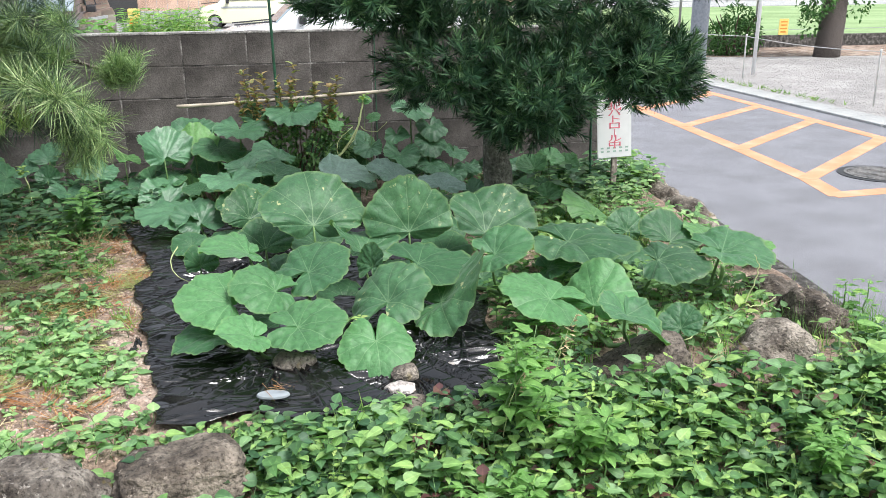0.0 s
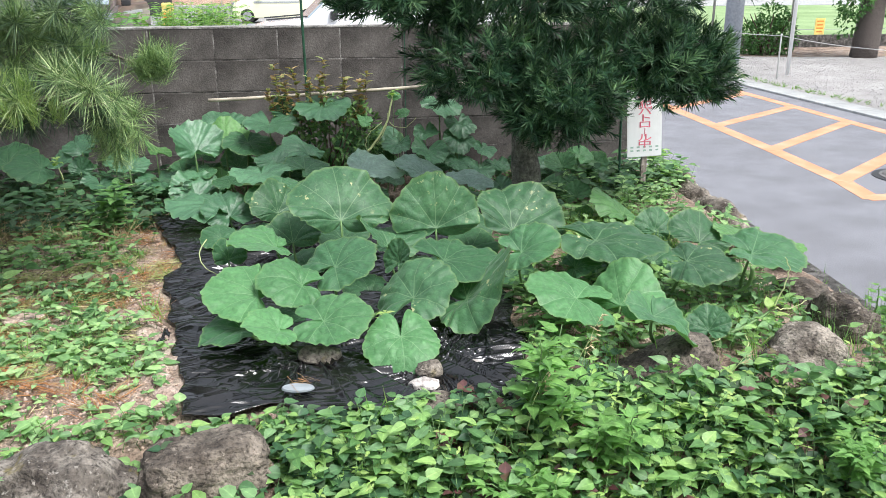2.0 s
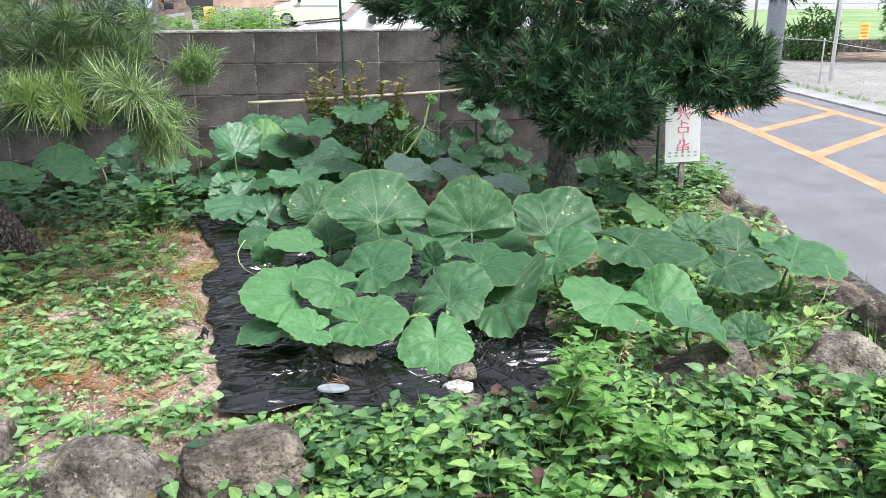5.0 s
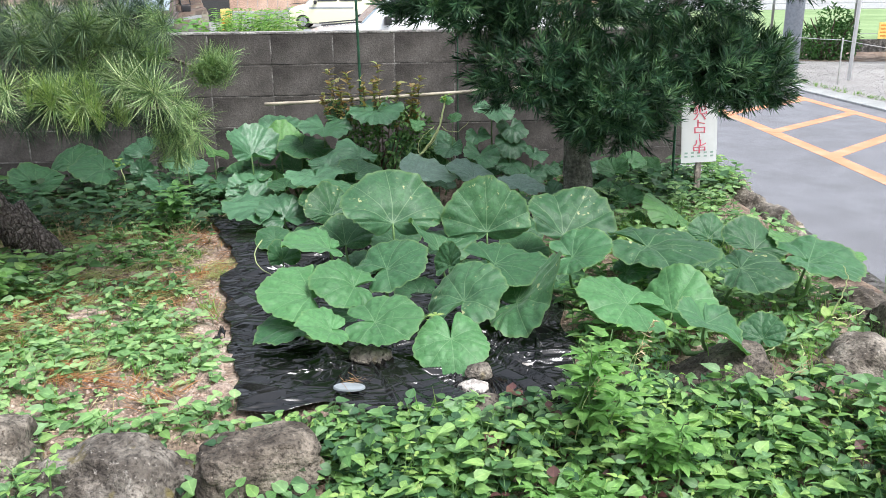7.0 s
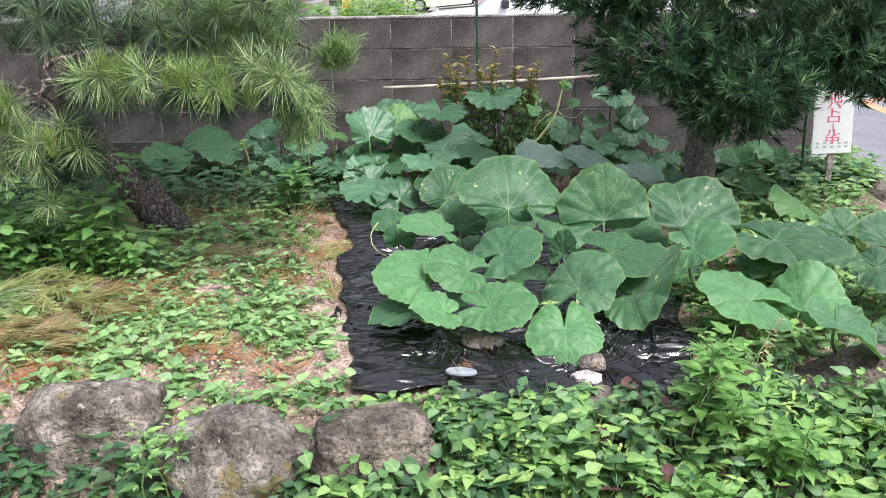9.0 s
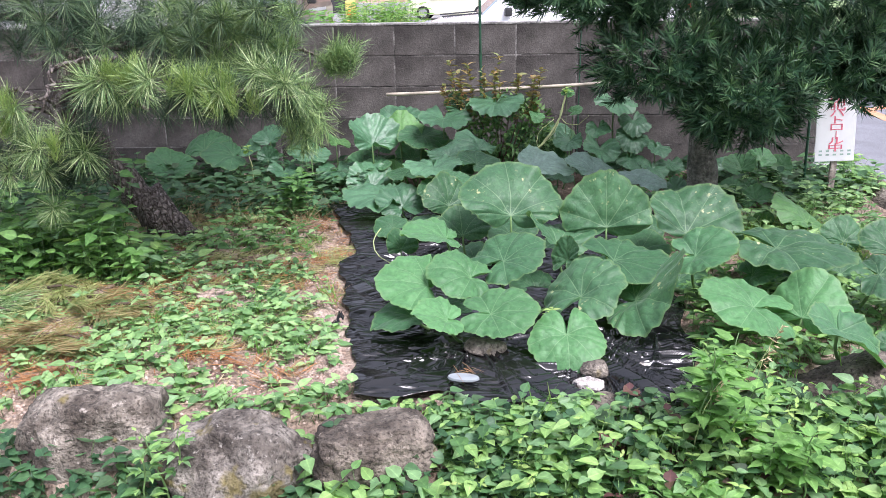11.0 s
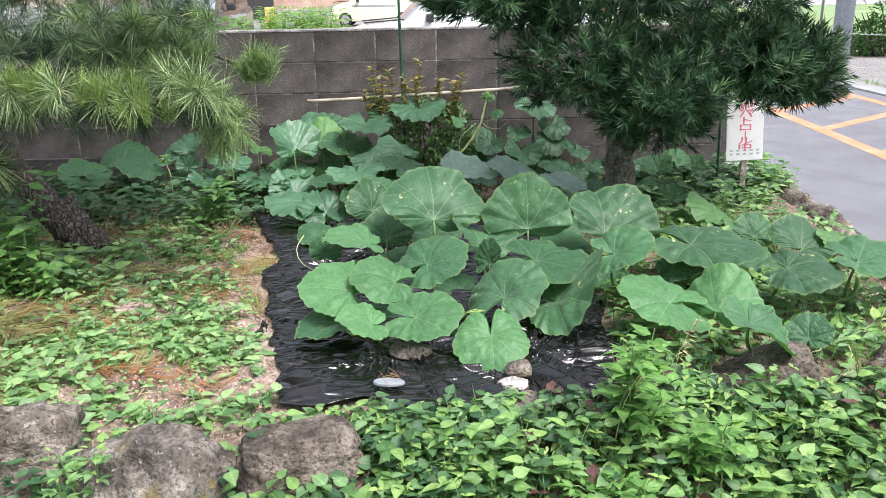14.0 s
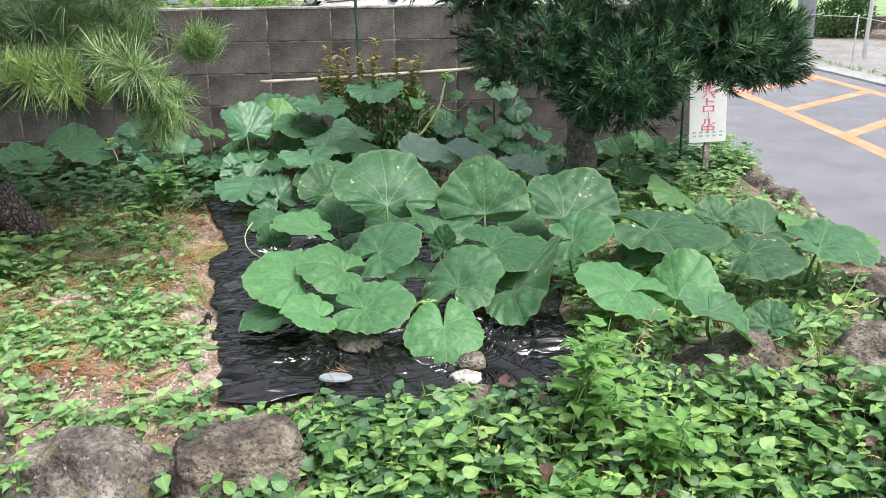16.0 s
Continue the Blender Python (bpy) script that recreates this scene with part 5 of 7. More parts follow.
sign = thing("sign", 1.437, 4.62, 0.0, "white board sign with red Japanese lettering on a wooden stake", "sign", rz=-8)
part("post", box(0.034, 0.03, 0.62, 0.015, 0.018, 0.30, 0.003), sign, "grey weathered wooden stake", mat=M_WOOD)
lean = Matrix.Rotation(radians(3.5), 4, "Y").inverted()
board = part("board", box(0.215, 0.008, 0.50, 0, 0, 0, 0.002), sign, mat=M_BOARD)
board.matrix_basis = Matrix.Translation((-0.005, -0.003, 0.475)) @ lean


def glyph(text, size, x, z, stretch, parent):
    cu = bpy.data.curves.new("letter", "FONT")
    cu.body, cu.size, cu.align_x, cu.align_y, cu.extrude = text, size, "CENTER", "CENTER", 0.0006
    cu.offset = 0.0003
    tmp = bpy.data.objects.new("letter", cu)
    scene.collection.objects.link(tmp)
    me = bpy.data.meshes.new_from_object(tmp.evaluated_get(bpy.context.evaluated_depsgraph_get()))
    bpy.data.objects.remove(tmp)
    ob = part("letter", me, parent, mat=M_RED)
    ob.matrix_basis = pose(x, -0.0048, z, 90, 0, 0) @ Matrix.Diagonal((stretch, 1, 1, 1))


for k, ch in enumerate("防犯パトロ|ル中"):
    glyph(ch, 0.052, 0.002, 0.112 - k * 0.0405, 1.75 if ch != "|" else 1.0, board)
for k in range(5):
    for row in range(2):
        part("small_print", box(0.018, 0.001, 0.010, -0.078 + 0.039 * k, -0.0046, -0.188 - 0.022 * row), board, mat=M_INK)


# ---- trees ----
def limb(name, points, r0, r1, mat, parent, seed=0, sides=9, knobs=0.12):
    rnd = random.Random(seed)
    n = len(points)
    radii = [(r0 + (r1 - r0) * k / (n - 1)) * (1 + rnd.uniform(-knobs, knobs)) for k in range(n)]
    base = parent.location
    return part(name, tube(name, [Vector(p) - base for p in points], radii, mat, sides), parent)


def shoots(rs, centre, radii, count, lower=-0.6):
    """Places and ways of shoots over an uneven egg-shaped clump."""
    d = unit(rs.normal(size=(count * 2, 3)))
    d = d[d[:, 2] > lower][:count]
    k = rs.uniform(0.55, 1.05, (len(d), 1)) ** 0.6
    lump = 1 + 0.12 * ripple(d[:, 0] * 3, d[:, 1] * 3 + d[:, 2] * 2, 2.0, int(rs.randint(1000)))[:, None]
    return np.asarray(centre) + d * np.asarray(radii) * k * lump, d


podo = thing("podocarpus_tree", 0.56, 4.16, 0.0, "clipped dark green podocarpus tree with strap-shaped leaves", "tree")
limb("trunk", bent((0.60, 4.16, -0.05), (0.55, 4.10, 0.75), (-0.02, 0, 0), 16, 0.004, 2), 0.088, 0.066, M_BARK, podo, 1, 16, 0.05)
for k, (a, b, r) in enumerate((((0.53, 4.1, 0.55), (0.05, 3.95, 0.95), 0.035), ((0.53, 4.1, 0.6), (1.3, 3.95, 0.80), 0.04), ((0.53, 4.1, 0.7), (0.5, 3.9, 1.7), 0.055),
                               ((0.53, 4.1, 0.8), (-0.3, 4.1, 1.45), 0.03), ((0.53, 4.1, 0.75), (1.4, 4.2, 1.4), 0.035), ((0.53, 4.1, 0.62), (0.75, 3.6, 0.8), 0.028), ((0.53, 4.1, 0.66), (0.3, 3.6, 0.95), 0.028))):
    limb("branch", bent(a, b, (0, 0, 0.05), 8, 0.012, k), r, r * 0.35, M_BARK, podo, k + 5)
rs = np.random.RandomState(11)
clumps = [((0.26, 3.85, 0.89), (0.34, 0.36, 0.28), 260), ((0.62, 3.75, 0.75), (0.32, 0.36, 0.25), 300), ((0.64, 3.85, 0.61), (0.22, 0.28, 0.16), 170),
          ((1.06, 3.85, 0.88), (0.32, 0.36, 0.25), 280), ((1.33, 3.88, 0.85), (0.23, 0.28, 0.24), 270), ((0.40, 3.85, 1.30), (0.42, 0.40, 0.32), 240),
          ((0.95, 3.85, 1.30), (0.46, 0.40, 0.32), 240), ((-0.16, 3.92, 1.25), (0.34, 0.30, 0.20), 220), ((0.02, 3.9, 1.18), (0.25, 0.28, 0.2), 130), ((1.42, 3.95, 1.40), (0.36, 0.32, 0.26), 150),
          # last clump: hidden behind the crown, added to shade the wall
          ((0.60, 3.95, 1.75), (0.55, 0.45, 0.35), 200), ((0.85, 4.45, 1.10), (0.48, 0.36, 0.32), 150)]
inner, outer = [], []
for c, r, n in clumps:
    p, d = shoots(rs, c, r, int(n * 1.15), -0.75)
    up = unit(d + np.array([0, 0, 0.35]) + rs.normal(scale=0.25, size=d.shape))
    for q, w, o in zip(p, up, d):
        m = rs.randint(26, 36)
        t = rs.uniform(0, 1, m) ** 0.8
        a = rs.uniform(0, 2 * math.pi, m)
        u = np.cross(w, (0.3, 0.2, 0.9))
        u /= np.linalg.norm(u)
        v = np.cross(w, u)
        out = np.cos(a)[:, None] * u + np.sin(a)[:, None] * v
        # young picks some shoots not facing down, for the lit colour
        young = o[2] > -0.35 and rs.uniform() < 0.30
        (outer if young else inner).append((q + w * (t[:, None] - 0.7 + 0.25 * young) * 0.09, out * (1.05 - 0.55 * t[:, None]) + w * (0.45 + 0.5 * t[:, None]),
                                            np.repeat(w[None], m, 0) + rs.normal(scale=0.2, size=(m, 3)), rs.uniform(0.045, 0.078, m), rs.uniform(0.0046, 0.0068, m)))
for name, rows, mat, label in (("crown", inner, M_PODO, "dense crown of dark strap-shaped leaves"), ("outer_crown", outer, M_PODO_LIGHT, "leaf whorls at the shoot tips, light put into their paler green")):
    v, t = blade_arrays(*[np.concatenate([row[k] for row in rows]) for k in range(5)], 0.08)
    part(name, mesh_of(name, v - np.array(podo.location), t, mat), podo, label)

pine = thing("pine_tree", -2.32, 3.86, 0.0, "old leaning pine with drooping bright needle tufts", "tree")
limb("root_flare", bent((-2.08, 3.80, -0.06), (-2.34, 3.79, 0.26), (-0.03, 0, 0.02), 8, 0.006, 9), 0.05, 0.075, M_PINEBARK, pine, 8, 12, 0.1)
limb("trunk", bent((-2.20, 3.84, -0.05), (-2.62, 3.62, 0.75), (0.0, 0, -0.05), 24, 0.010, 4), 0.088, 0.06, M_PINEBARK, pine, 3, 14, 0.1)
limb("trunk", bent((-2.62, 3.62, 0.73), (-2.45, 3.75, 1.9), (0.06, 0, 0), 10, 0.012, 5), 0.07, 0.055, M_PINEBARK, pine, 4, 12, 0.1)
bough_ends = (((-2.6, 3.63, 0.70), (-1.35, 2.95, 0.85)), ((-2.55, 3.66, 0.95), (-1.28, 3.38, 0.95)), ((-2.6, 3.6, 0.72), (-2.75, 2.95, 0.60)), ((-2.5, 3.7, 1.2), (-1.5, 3.5, 1.25)),
         ((-2.6, 3.62, 0.8), (-2.3, 2.85, 0.65)), ((-2.5, 3.7, 1.25), (-2.7, 3.0, 1.25)), ((-2.6, 3.62, 0.78), (-1.9, 2.85, 0.82)), ((-2.6, 3.7, 1.1), (-3.4, 3.4, 1.0)))
for k, (a, b) in enumerate(bough_ends):
    limb("branch", bent(a, b, (0, 0, 0.07), 10, 0.022, k + 20), 0.024, 0.007, M_PINEBARK, pine, k, 7)


def tufts(rs, spots, needle, per, spread, thin=1.0):
    """Needle tufts: each a brush of needles round its shoot, drooping towards their tips."""
    B, W, N, L, D = [], [], [], [], []
    for p, w, size in spots:
        m = int(per * rs.uniform(0.8, 1.2))
        w = np.asarray(w, float) / np.linalg.norm(w)
        q = rs.normal(size=(m, 3))
        q = unit(q - (q @ w)[:, None] * w)
        d = unit(w * rs.uniform(0.2, 1.3, (m, 1)) + q * spread * rs.uniform(0.5, 1.2, (m, 1)))
        B.append(np.asarray(p) + w * rs.uniform(-0.07, 0.04, (m, 1)) * size + rs.normal(scale=0.006, size=(m, 3)))
        W.append(d)
        N.append(unit(rs.normal(size=(m, 3)) * 0.5 + np.array([0, 0, 1.0])))
        L.append(needle * size * rs.uniform(0.7, 1.1, m))
        D.append(rs.uniform(0.0016, 0.0030, m) * thin)
    return blade_arrays(np.concatenate(B), np.concatenate(W), np.concatenate(N), np.concatenate(L), np.concatenate(D), 0.12)


rs = np.random.RandomState(21)


def bursts(rs, stars, y, per, thin=1.0, away=-0.35):
    """Needle stars: every needle of a star springs from one shoot end and points its own way."""
    B, W, N, L, D = [], [], [], [], []
    for x, z, r in stars:
        m = int(per * rs.uniform(0.85, 1.15))
        p = np.array((x, y + rs.uniform(-0.07, 0.07), z))
        axis = np.array((rs.uniform(-0.35, 0.35), -0.75, rs.uniform(-0.1, 0.55)))
        d = unit(rs.normal(size=(3 * m, 3)))
        d = d[d @ axis > away][:m]
        d = unit(d + 0.25 * axis)
        B.append(p + d * 0.012 + rs.normal(scale=0.007, size=d.shape))
        W.append(d)
        N.append(unit(rs.normal(size=d.shape) * 0.4 + np.array([0, -0.2, 1.0])))
        L.append(r * rs.uniform(0.72, 1.12, len(d)))
        D.append(rs.uniform(0.0016, 0.0029, len(d)) * thin)
    return blade_arrays(np.concatenate(B), np.concatenate(W), np.concatenate(N), np.concatenate(L), np.concatenate(D), 0.16)


# shoot ends (x, z, needle length): along the long bough, of the low group beside the trunk, and of the boughs above
LONG_BOUGH = [(-2.06, 0.93, 0.15), (-1.87, 0.93, 0.12), (-1.75, 0.88, 0.14), (-1.63, 0.87, 0.14), (-1.47, 0.95, 0.12), (-1.36, 0.91, 0.15), (-1.30, 0.87, 0.11), (-2.13, 0.91, 0.13), (-2.04, 0.87, 0.13), (-1.40, 0.93, 0.13), (-1.96, 0.89, 0.12)]
LOW_GROUP = [(-2.47, 0.82, 0.13), (-2.48, 0.72, 0.13), (-2.23, 0.63, 0.14), (-2.40, 0.56, 0.10), (-2.50, 0.61, 0.12), (-2.30, 0.71, 0.13), (-2.57, 0.54, 0.12), (-2.40, 0.65, 0.12), (-2.41, 0.39, 0.10), (-2.62, 0.78, 0.13), (-2.66, 0.66, 0.13)]
HIGH_BOUGHS = [(-2.39, 1.13, 0.15), (-2.35, 1.03, 0.13), (-2.20, 1.13, 0.13), (-1.93, 1.08, 0.13), (-1.70, 1.13, 0.12), (-1.52, 1.04, 0.11), (-1.37, 1.13, 0.11), (-2.01, 1.16, 0.11), (-2.51, 1.19, 0.12), (-1.55, 1.17, 0.11), (-1.81, 1.16, 0.11), (-2.15, 1.04, 0.12), (-2.29, 1.21, 0.12), (-1.80, 1.05, 0.11)]
v, t = bursts(rs, LONG_BOUGH, 2.88, 215)
part("needles", mesh_of("needles", v - np.array(pine.location), t, M_PINE), pine, "long pale yellow-green needles")
v, t = bursts(rs, LOW_GROUP, 2.94, 200)
part("needles", mesh_of("needles", v - np.array(pine.location), t, M_PINE), pine, "long pale yellow-green needles")
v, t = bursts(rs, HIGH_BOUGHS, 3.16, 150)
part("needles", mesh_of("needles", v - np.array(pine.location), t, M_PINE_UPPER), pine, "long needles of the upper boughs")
young = []
for x, z in ((-1.95, 0.98), (-2.03, 0.97), (-1.98, 0.95), (-1.79, 0.94), (-1.73, 0.93), (-1.68, 0.94), (-1.60, 0.94), (-1.49, 0.85), (-1.66, 0.85), (-1.58, 0.86), (-2.47, 0.86), (-2.50, 0.76), (-2.27, 0.69)):
    for k in range(2):
        young.append(((x + rs.uniform(-0.02, 0.02), 2.87 + rs.uniform(-0.05, 0.05), z - 0.02), (rs.uniform(-0.35, 0.35), rs.uniform(-0.5, 0.0), 1.0), rs.uniform(0.7, 0.95)))
v, t = tufts(rs, young, 0.10, 95, 0.55, 0.85)
part("needles", mesh_of("needles", v - np.array(pine.location), t, M_PINE_YOUNG), pine, "dense bright upright young needles")
spots = []
for k in range(30):
    spots.append(((-1.235 + rs.normal(scale=0.04), 3.38 + rs.normal(scale=0.035), 0.935 + rs.normal(scale=0.03)), (rs.uniform(-0.5, 0.6), rs.uniform(-0.6, 0.4), rs.uniform(0.2, 1)), 0.75))
v, t = tufts(rs, spots, 0.125, 60, 0.8, 0.95)
part("needles", mesh_of("needles", v - np.array(pine.location), t, M_PINE_MID), pine, "rounded bright tuft at a branch end")
spots = []
for k in range(60):
    spots.append(((rs.uniform(-1.95, -1.40), 3.3 + rs.uniform(-0.1, 0.12), 1.04 + rs.uniform(-0.10, 0.16)), (rs.uniform(-0.6, 0.7), rs.uniform(-0.6, 0.3), rs.uniform(-0.1, 1)), 0.95))
for k in range(22):
    spots.append(((-1.32 + rs.uniform(-0.10, 0.07), 3.02 + rs.uniform(-0.08, 0.1), 0.74 + rs.uniform(-0.09, 0.08)), (rs.uniform(-0.3, 0.8), rs.uniform(-0.6, 0.2), rs.uniform(-0.9, 0.2)), 0.85))
v, t = tufts(rs, spots, 0.12, 85, 0.7, 0.95)
part("needles", mesh_of("needles", v - np.array(pine.location), t, M_PINE_MID), pine, "mid-green needle tuft at a branch end")
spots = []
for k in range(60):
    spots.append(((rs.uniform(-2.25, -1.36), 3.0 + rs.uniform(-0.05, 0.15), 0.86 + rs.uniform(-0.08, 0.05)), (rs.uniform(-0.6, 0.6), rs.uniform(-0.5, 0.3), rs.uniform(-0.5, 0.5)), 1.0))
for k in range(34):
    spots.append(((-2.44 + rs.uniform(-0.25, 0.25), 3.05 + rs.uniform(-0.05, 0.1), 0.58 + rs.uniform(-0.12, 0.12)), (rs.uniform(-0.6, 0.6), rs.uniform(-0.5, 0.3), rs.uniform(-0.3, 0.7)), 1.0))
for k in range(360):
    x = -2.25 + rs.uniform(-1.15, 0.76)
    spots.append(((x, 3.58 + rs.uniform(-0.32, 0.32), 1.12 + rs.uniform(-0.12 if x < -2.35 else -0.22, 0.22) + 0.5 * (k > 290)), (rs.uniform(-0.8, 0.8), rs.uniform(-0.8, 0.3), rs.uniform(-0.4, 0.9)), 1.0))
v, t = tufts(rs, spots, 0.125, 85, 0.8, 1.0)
part("needles", mesh_of("needles", v - np.array(pine.location), t, M_PINE_DARK), pine, "inner needles, shade put into their dark green")
# upper crown out of view, added to shade the wall's foot
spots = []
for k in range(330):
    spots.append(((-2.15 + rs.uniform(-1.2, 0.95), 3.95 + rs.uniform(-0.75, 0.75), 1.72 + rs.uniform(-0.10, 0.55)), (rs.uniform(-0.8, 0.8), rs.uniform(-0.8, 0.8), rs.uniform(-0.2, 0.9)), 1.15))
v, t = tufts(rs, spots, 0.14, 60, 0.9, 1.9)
part("needles", mesh_of("needles", v - np.array(pine.location), t, M_PINE_DARK), pine, "unseen upper crown needles, added to shade the ground below")
for k, (a, b) in enumerate((((-2.46, 3.75, 1.8), (-1.4, 3.8, 1.85)), ((-2.46, 3.75, 1.7), (-3.1, 4.3, 1.85)), ((-2.46, 3.75, 1.75), (-1.8, 4.5, 1.9)), ((-2.46, 3.75, 1.75), (-2.6, 3.3, 1.85)))):
    limb("branch", bent(a, b, (0, 0, 0.07), 10, 0.022, k + 90), 0.03, 0.009, M_PINEBARK, pine, k + 70, 7)
for k, (a, b) in enumerate((((-2.62, 3.4, 0.98), (-2.33, 2.98, 0.95)), ((-2.33, 2.98, 0.95), (-2.02, 2.95, 0.99)), ((-2.33, 2.98, 0.95), (-2.36, 2.92, 0.80)), ((-2.75, 3.3, 0.84), (-2.42, 2.98, 0.82)), ((-2.45, 3.2, 0.72), (-2.40, 2.96, 0.86)), ((-2.1, 2.95, 0.86), (-1.62, 2.95, 0.84)), ((-1.62, 2.95, 0.84), (-1.38, 2.95, 0.86)), ((-2.55, 3.6, 0.9), (-2.1, 2.95, 0.86)))):
    limb("twig", bent(a, b, (0.02, 0, 0.03), 9, 0.014, k + 60), 0.011, 0.006, M_PINEBARK, pine, k + 40, 7, 0.15)


# ---- weeds ----
def weeds(name, label, spots, rs, height, leaf_len, pairs, mat, slim=0.55, spread=0.9, stem=True, category="weeds", droop=0.15, tilt=0.33, lean_by=0.25):
    """Low plants: upright stems with leaf pairs and a whorl on top, as one mass."""
    B, W, N, L, D, chunks = [], [], [], [], [], []
    for x, y, z in spots:
        h = height[0] + (height[1] - height[0]) * rs.uniform() ** 1.3
        lean = rs.normal(scale=lean_by, size=2) * h
        k = rs.randint(pairs[0], pairs[1] + 1)
        foot, top = np.array([x, y, z - 0.01]), np.array([x + lean[0], y + lean[1], z + h])
        if stem:
            chunks.append(tube_arrays([foot, (foot + top) / 2 + rs.normal(scale=0.01, size=3), top], [0.0016, 0.0014, 0.001], 3))
        turn = rs.uniform(0, math.pi)
        for q in range(k):
            t = (q + 1) / k
            c = foot + (top - foot) * t
            turn += 1.57 + rs.normal(scale=0.3)
            for s in (0, math.pi):
                a = turn + s + rs.normal(scale=0.2)
                rise = rs.uniform(-0.15, 0.45)
                B.append(c)
                W.append((math.cos(a), math.sin(a), rise))
                N.append((rs.normal(scale=tilt), rs.normal(scale=tilt) - 0.12, 1.0))
                ln = rs.uniform(*leaf_len) * (0.75 + 0.35 * t)
                L.append(ln)
                D.append(ln * slim * rs.uniform(0.85, 1.2))
    v, t = leaf_arrays(np.array(B), np.array(W), np.array(N), np.array(L), np.array(D), 0.13, droop)
    ob = part(name, ribbed(mesh_of(name, v, t, mat)))
    tagged(ob, label, category, kind="stuff")
    if chunks:
        st = part("stems", mesh_of("stems", *join_arrays(chunks), M_STEM), ob)
        tagged(st, kind="stuff")
    return ob


def spots_in(rs, count, x0, x1, y0, y1, keep=None):
    x, y = rs.uniform(x0, x1, count), rs.uniform(y0, y1, count)
    k = (x < film_left(y) - 0.02) | (y < 1.985) | (x > 0.085 + 0.105 * (y - 2)) | (y > 4.4)
    if keep is not None:
        k &= keep(x, y)
    x, y = x[k], y[k]
    return np.stack([x, y, ground_height(x, y)], 1)


rs = np.random.RandomState(31)
def off_stones(x, y):
    """True away from the stones along the road."""
    k = np.ones(x.shape, bool)
    for cx, cy, rx, ry in ((0.58, 2.13, 0.21, 0.17), (1.04, 2.12, 0.17, 0.17), (1.37, 2.35, 0.15, 0.17), (1.47, 2.74, 0.17, 0.30), (1.28, 2.08, 0.1, 0.1), (-0.30, 1.93, 0.10, 0.08), (1.70, 3.45, 0.12, 0.3), (1.76, 4.05, 0.12, 0.26), (1.83, 4.6, 0.12, 0.24)):
        k &= ((x - cx) / rx) ** 2 + ((y - cy) / ry) ** 2 > 1
    return k


clear = lambda x, y: (ripple(x, y, 7, 41) + 0.5 * ripple(x, y, 17, 42) > -0.15)
def free(x, y):
    """True away from the three big boulders."""
    k = np.ones(x.shape, bool)
    for cx, cy, rx, ry in ((-1.88, 1.82, 0.25, 0.21), (-1.34, 1.72, 0.21, 0.19), (-0.92, 1.72, 0.17, 0.19)):
        k &= ((x - cx) / rx) ** 2 + ((y - cy) / ry) ** 2 > 1
    return k


weeds("creeper", "dense bright green creeper covering the bank", spots_in(rs, 2700, -0.72, 1.95, 1.12, 1.98, lambda x, y: off_stones(x, y) & ((y < 1.82) | (x > 0.0))), rs, (0.02, 0.14), (0.026, 0.060), (2, 4), M_CREEPER, 0.60)
weeds("creeper", "leaves low in the creeper, darkened in colour for shade", spots_in(rs, 2000, -0.75, 2.0, 1.12, 2.14, off_stones), rs, (0.0, 0.09), (0.028, 0.05), (1, 2), M_CREEPER_DARK, 0.75)
weeds("creeper", "small yellowish leaves in the creeper", spots_in(rs, 620, -0.72, 1.95, 1.2, 1.95, lambda x, y: off_stones(x, y) & ((y < 1.78) | (x > 0.0))), rs, (0.05, 0.18), (0.015, 0.03), (2, 4), M_YOUNG, 0.45)
weeds("creeper", "purplish brown leaves scattered in the creeper", spots_in(rs, 380, -0.3, 1.9, 1.25, 2.05, lambda x, y: off_stones(x, y) & (ripple(x, y, 6, 77) > -0.1)), rs, (0.03, 0.12), (0.02, 0.042), (1, 2), M_PURPLE, 0.8)
weeds("weed_patch", "low bright seedlings in front of the black film", spots_in(rs, 1150, -2.9, 0.05, 1.35, 1.98, free), rs, (0.01, 0.06), (0.02, 0.052), (1, 2), M_CREEPER, 0.58)
weeds("weed_patch", "low seedlings along the front edge of the black film", spots_in(rs, 330, -1.0, 0.06, 1.80, 2.0), rs, (0.01, 0.055), (0.022, 0.05), (1, 2), M_CREEPER, 0.6)
weeds("weed_patch", "bright creeper leaves at the foot of the boulders", spots_in(rs, 420, -2.7, -0.6, 1.2, 1.62, free), rs, (0.02, 0.12), (0.03, 0.06), (1, 3), M_CREEPER, 0.62)
weeds("weed_patch", "dense leaves at the foot of the boulders, shade put into their colour", spots_in(rs, 1900, -2.8, -0.5, 1.05, 1.82), rs, (0.01, 0.09), (0.03, 0.055), (1, 2), M_CREEPER_DARK, 0.65)
weeds("weed_patch", "bright leaves in front of the brown boulder", spots_in(rs, 90, -1.12, -0.62, 1.50, 1.66), rs, (0.06, 0.20), (0.03, 0.06), (2, 3), M_CREEPER, 0.62)
weeds("weed_patch", "scattered bright seedlings on sandy soil", spots_in(rs, 1250, -2.9, -1.02, 1.95, 2.8, lambda x, y: clear(x, y) & (x < -1.05 - 0.2 * (y - 2.1))), rs, (0.005, 0.06), (0.015, 0.054), (1, 2), M_SEEDLING, 0.62)
weeds("weed_patch", "tiny seedlings sprinkled over the sandy soil", spots_in(rs, 550, -2.9, -1.1, 1.95, 3.3, lambda x, y: x < -1.08 - 0.2 * (y - 2.1)), rs, (0.004, 0.03), (0.010, 0.026), (1, 2), M_SEEDLING, 0.65)
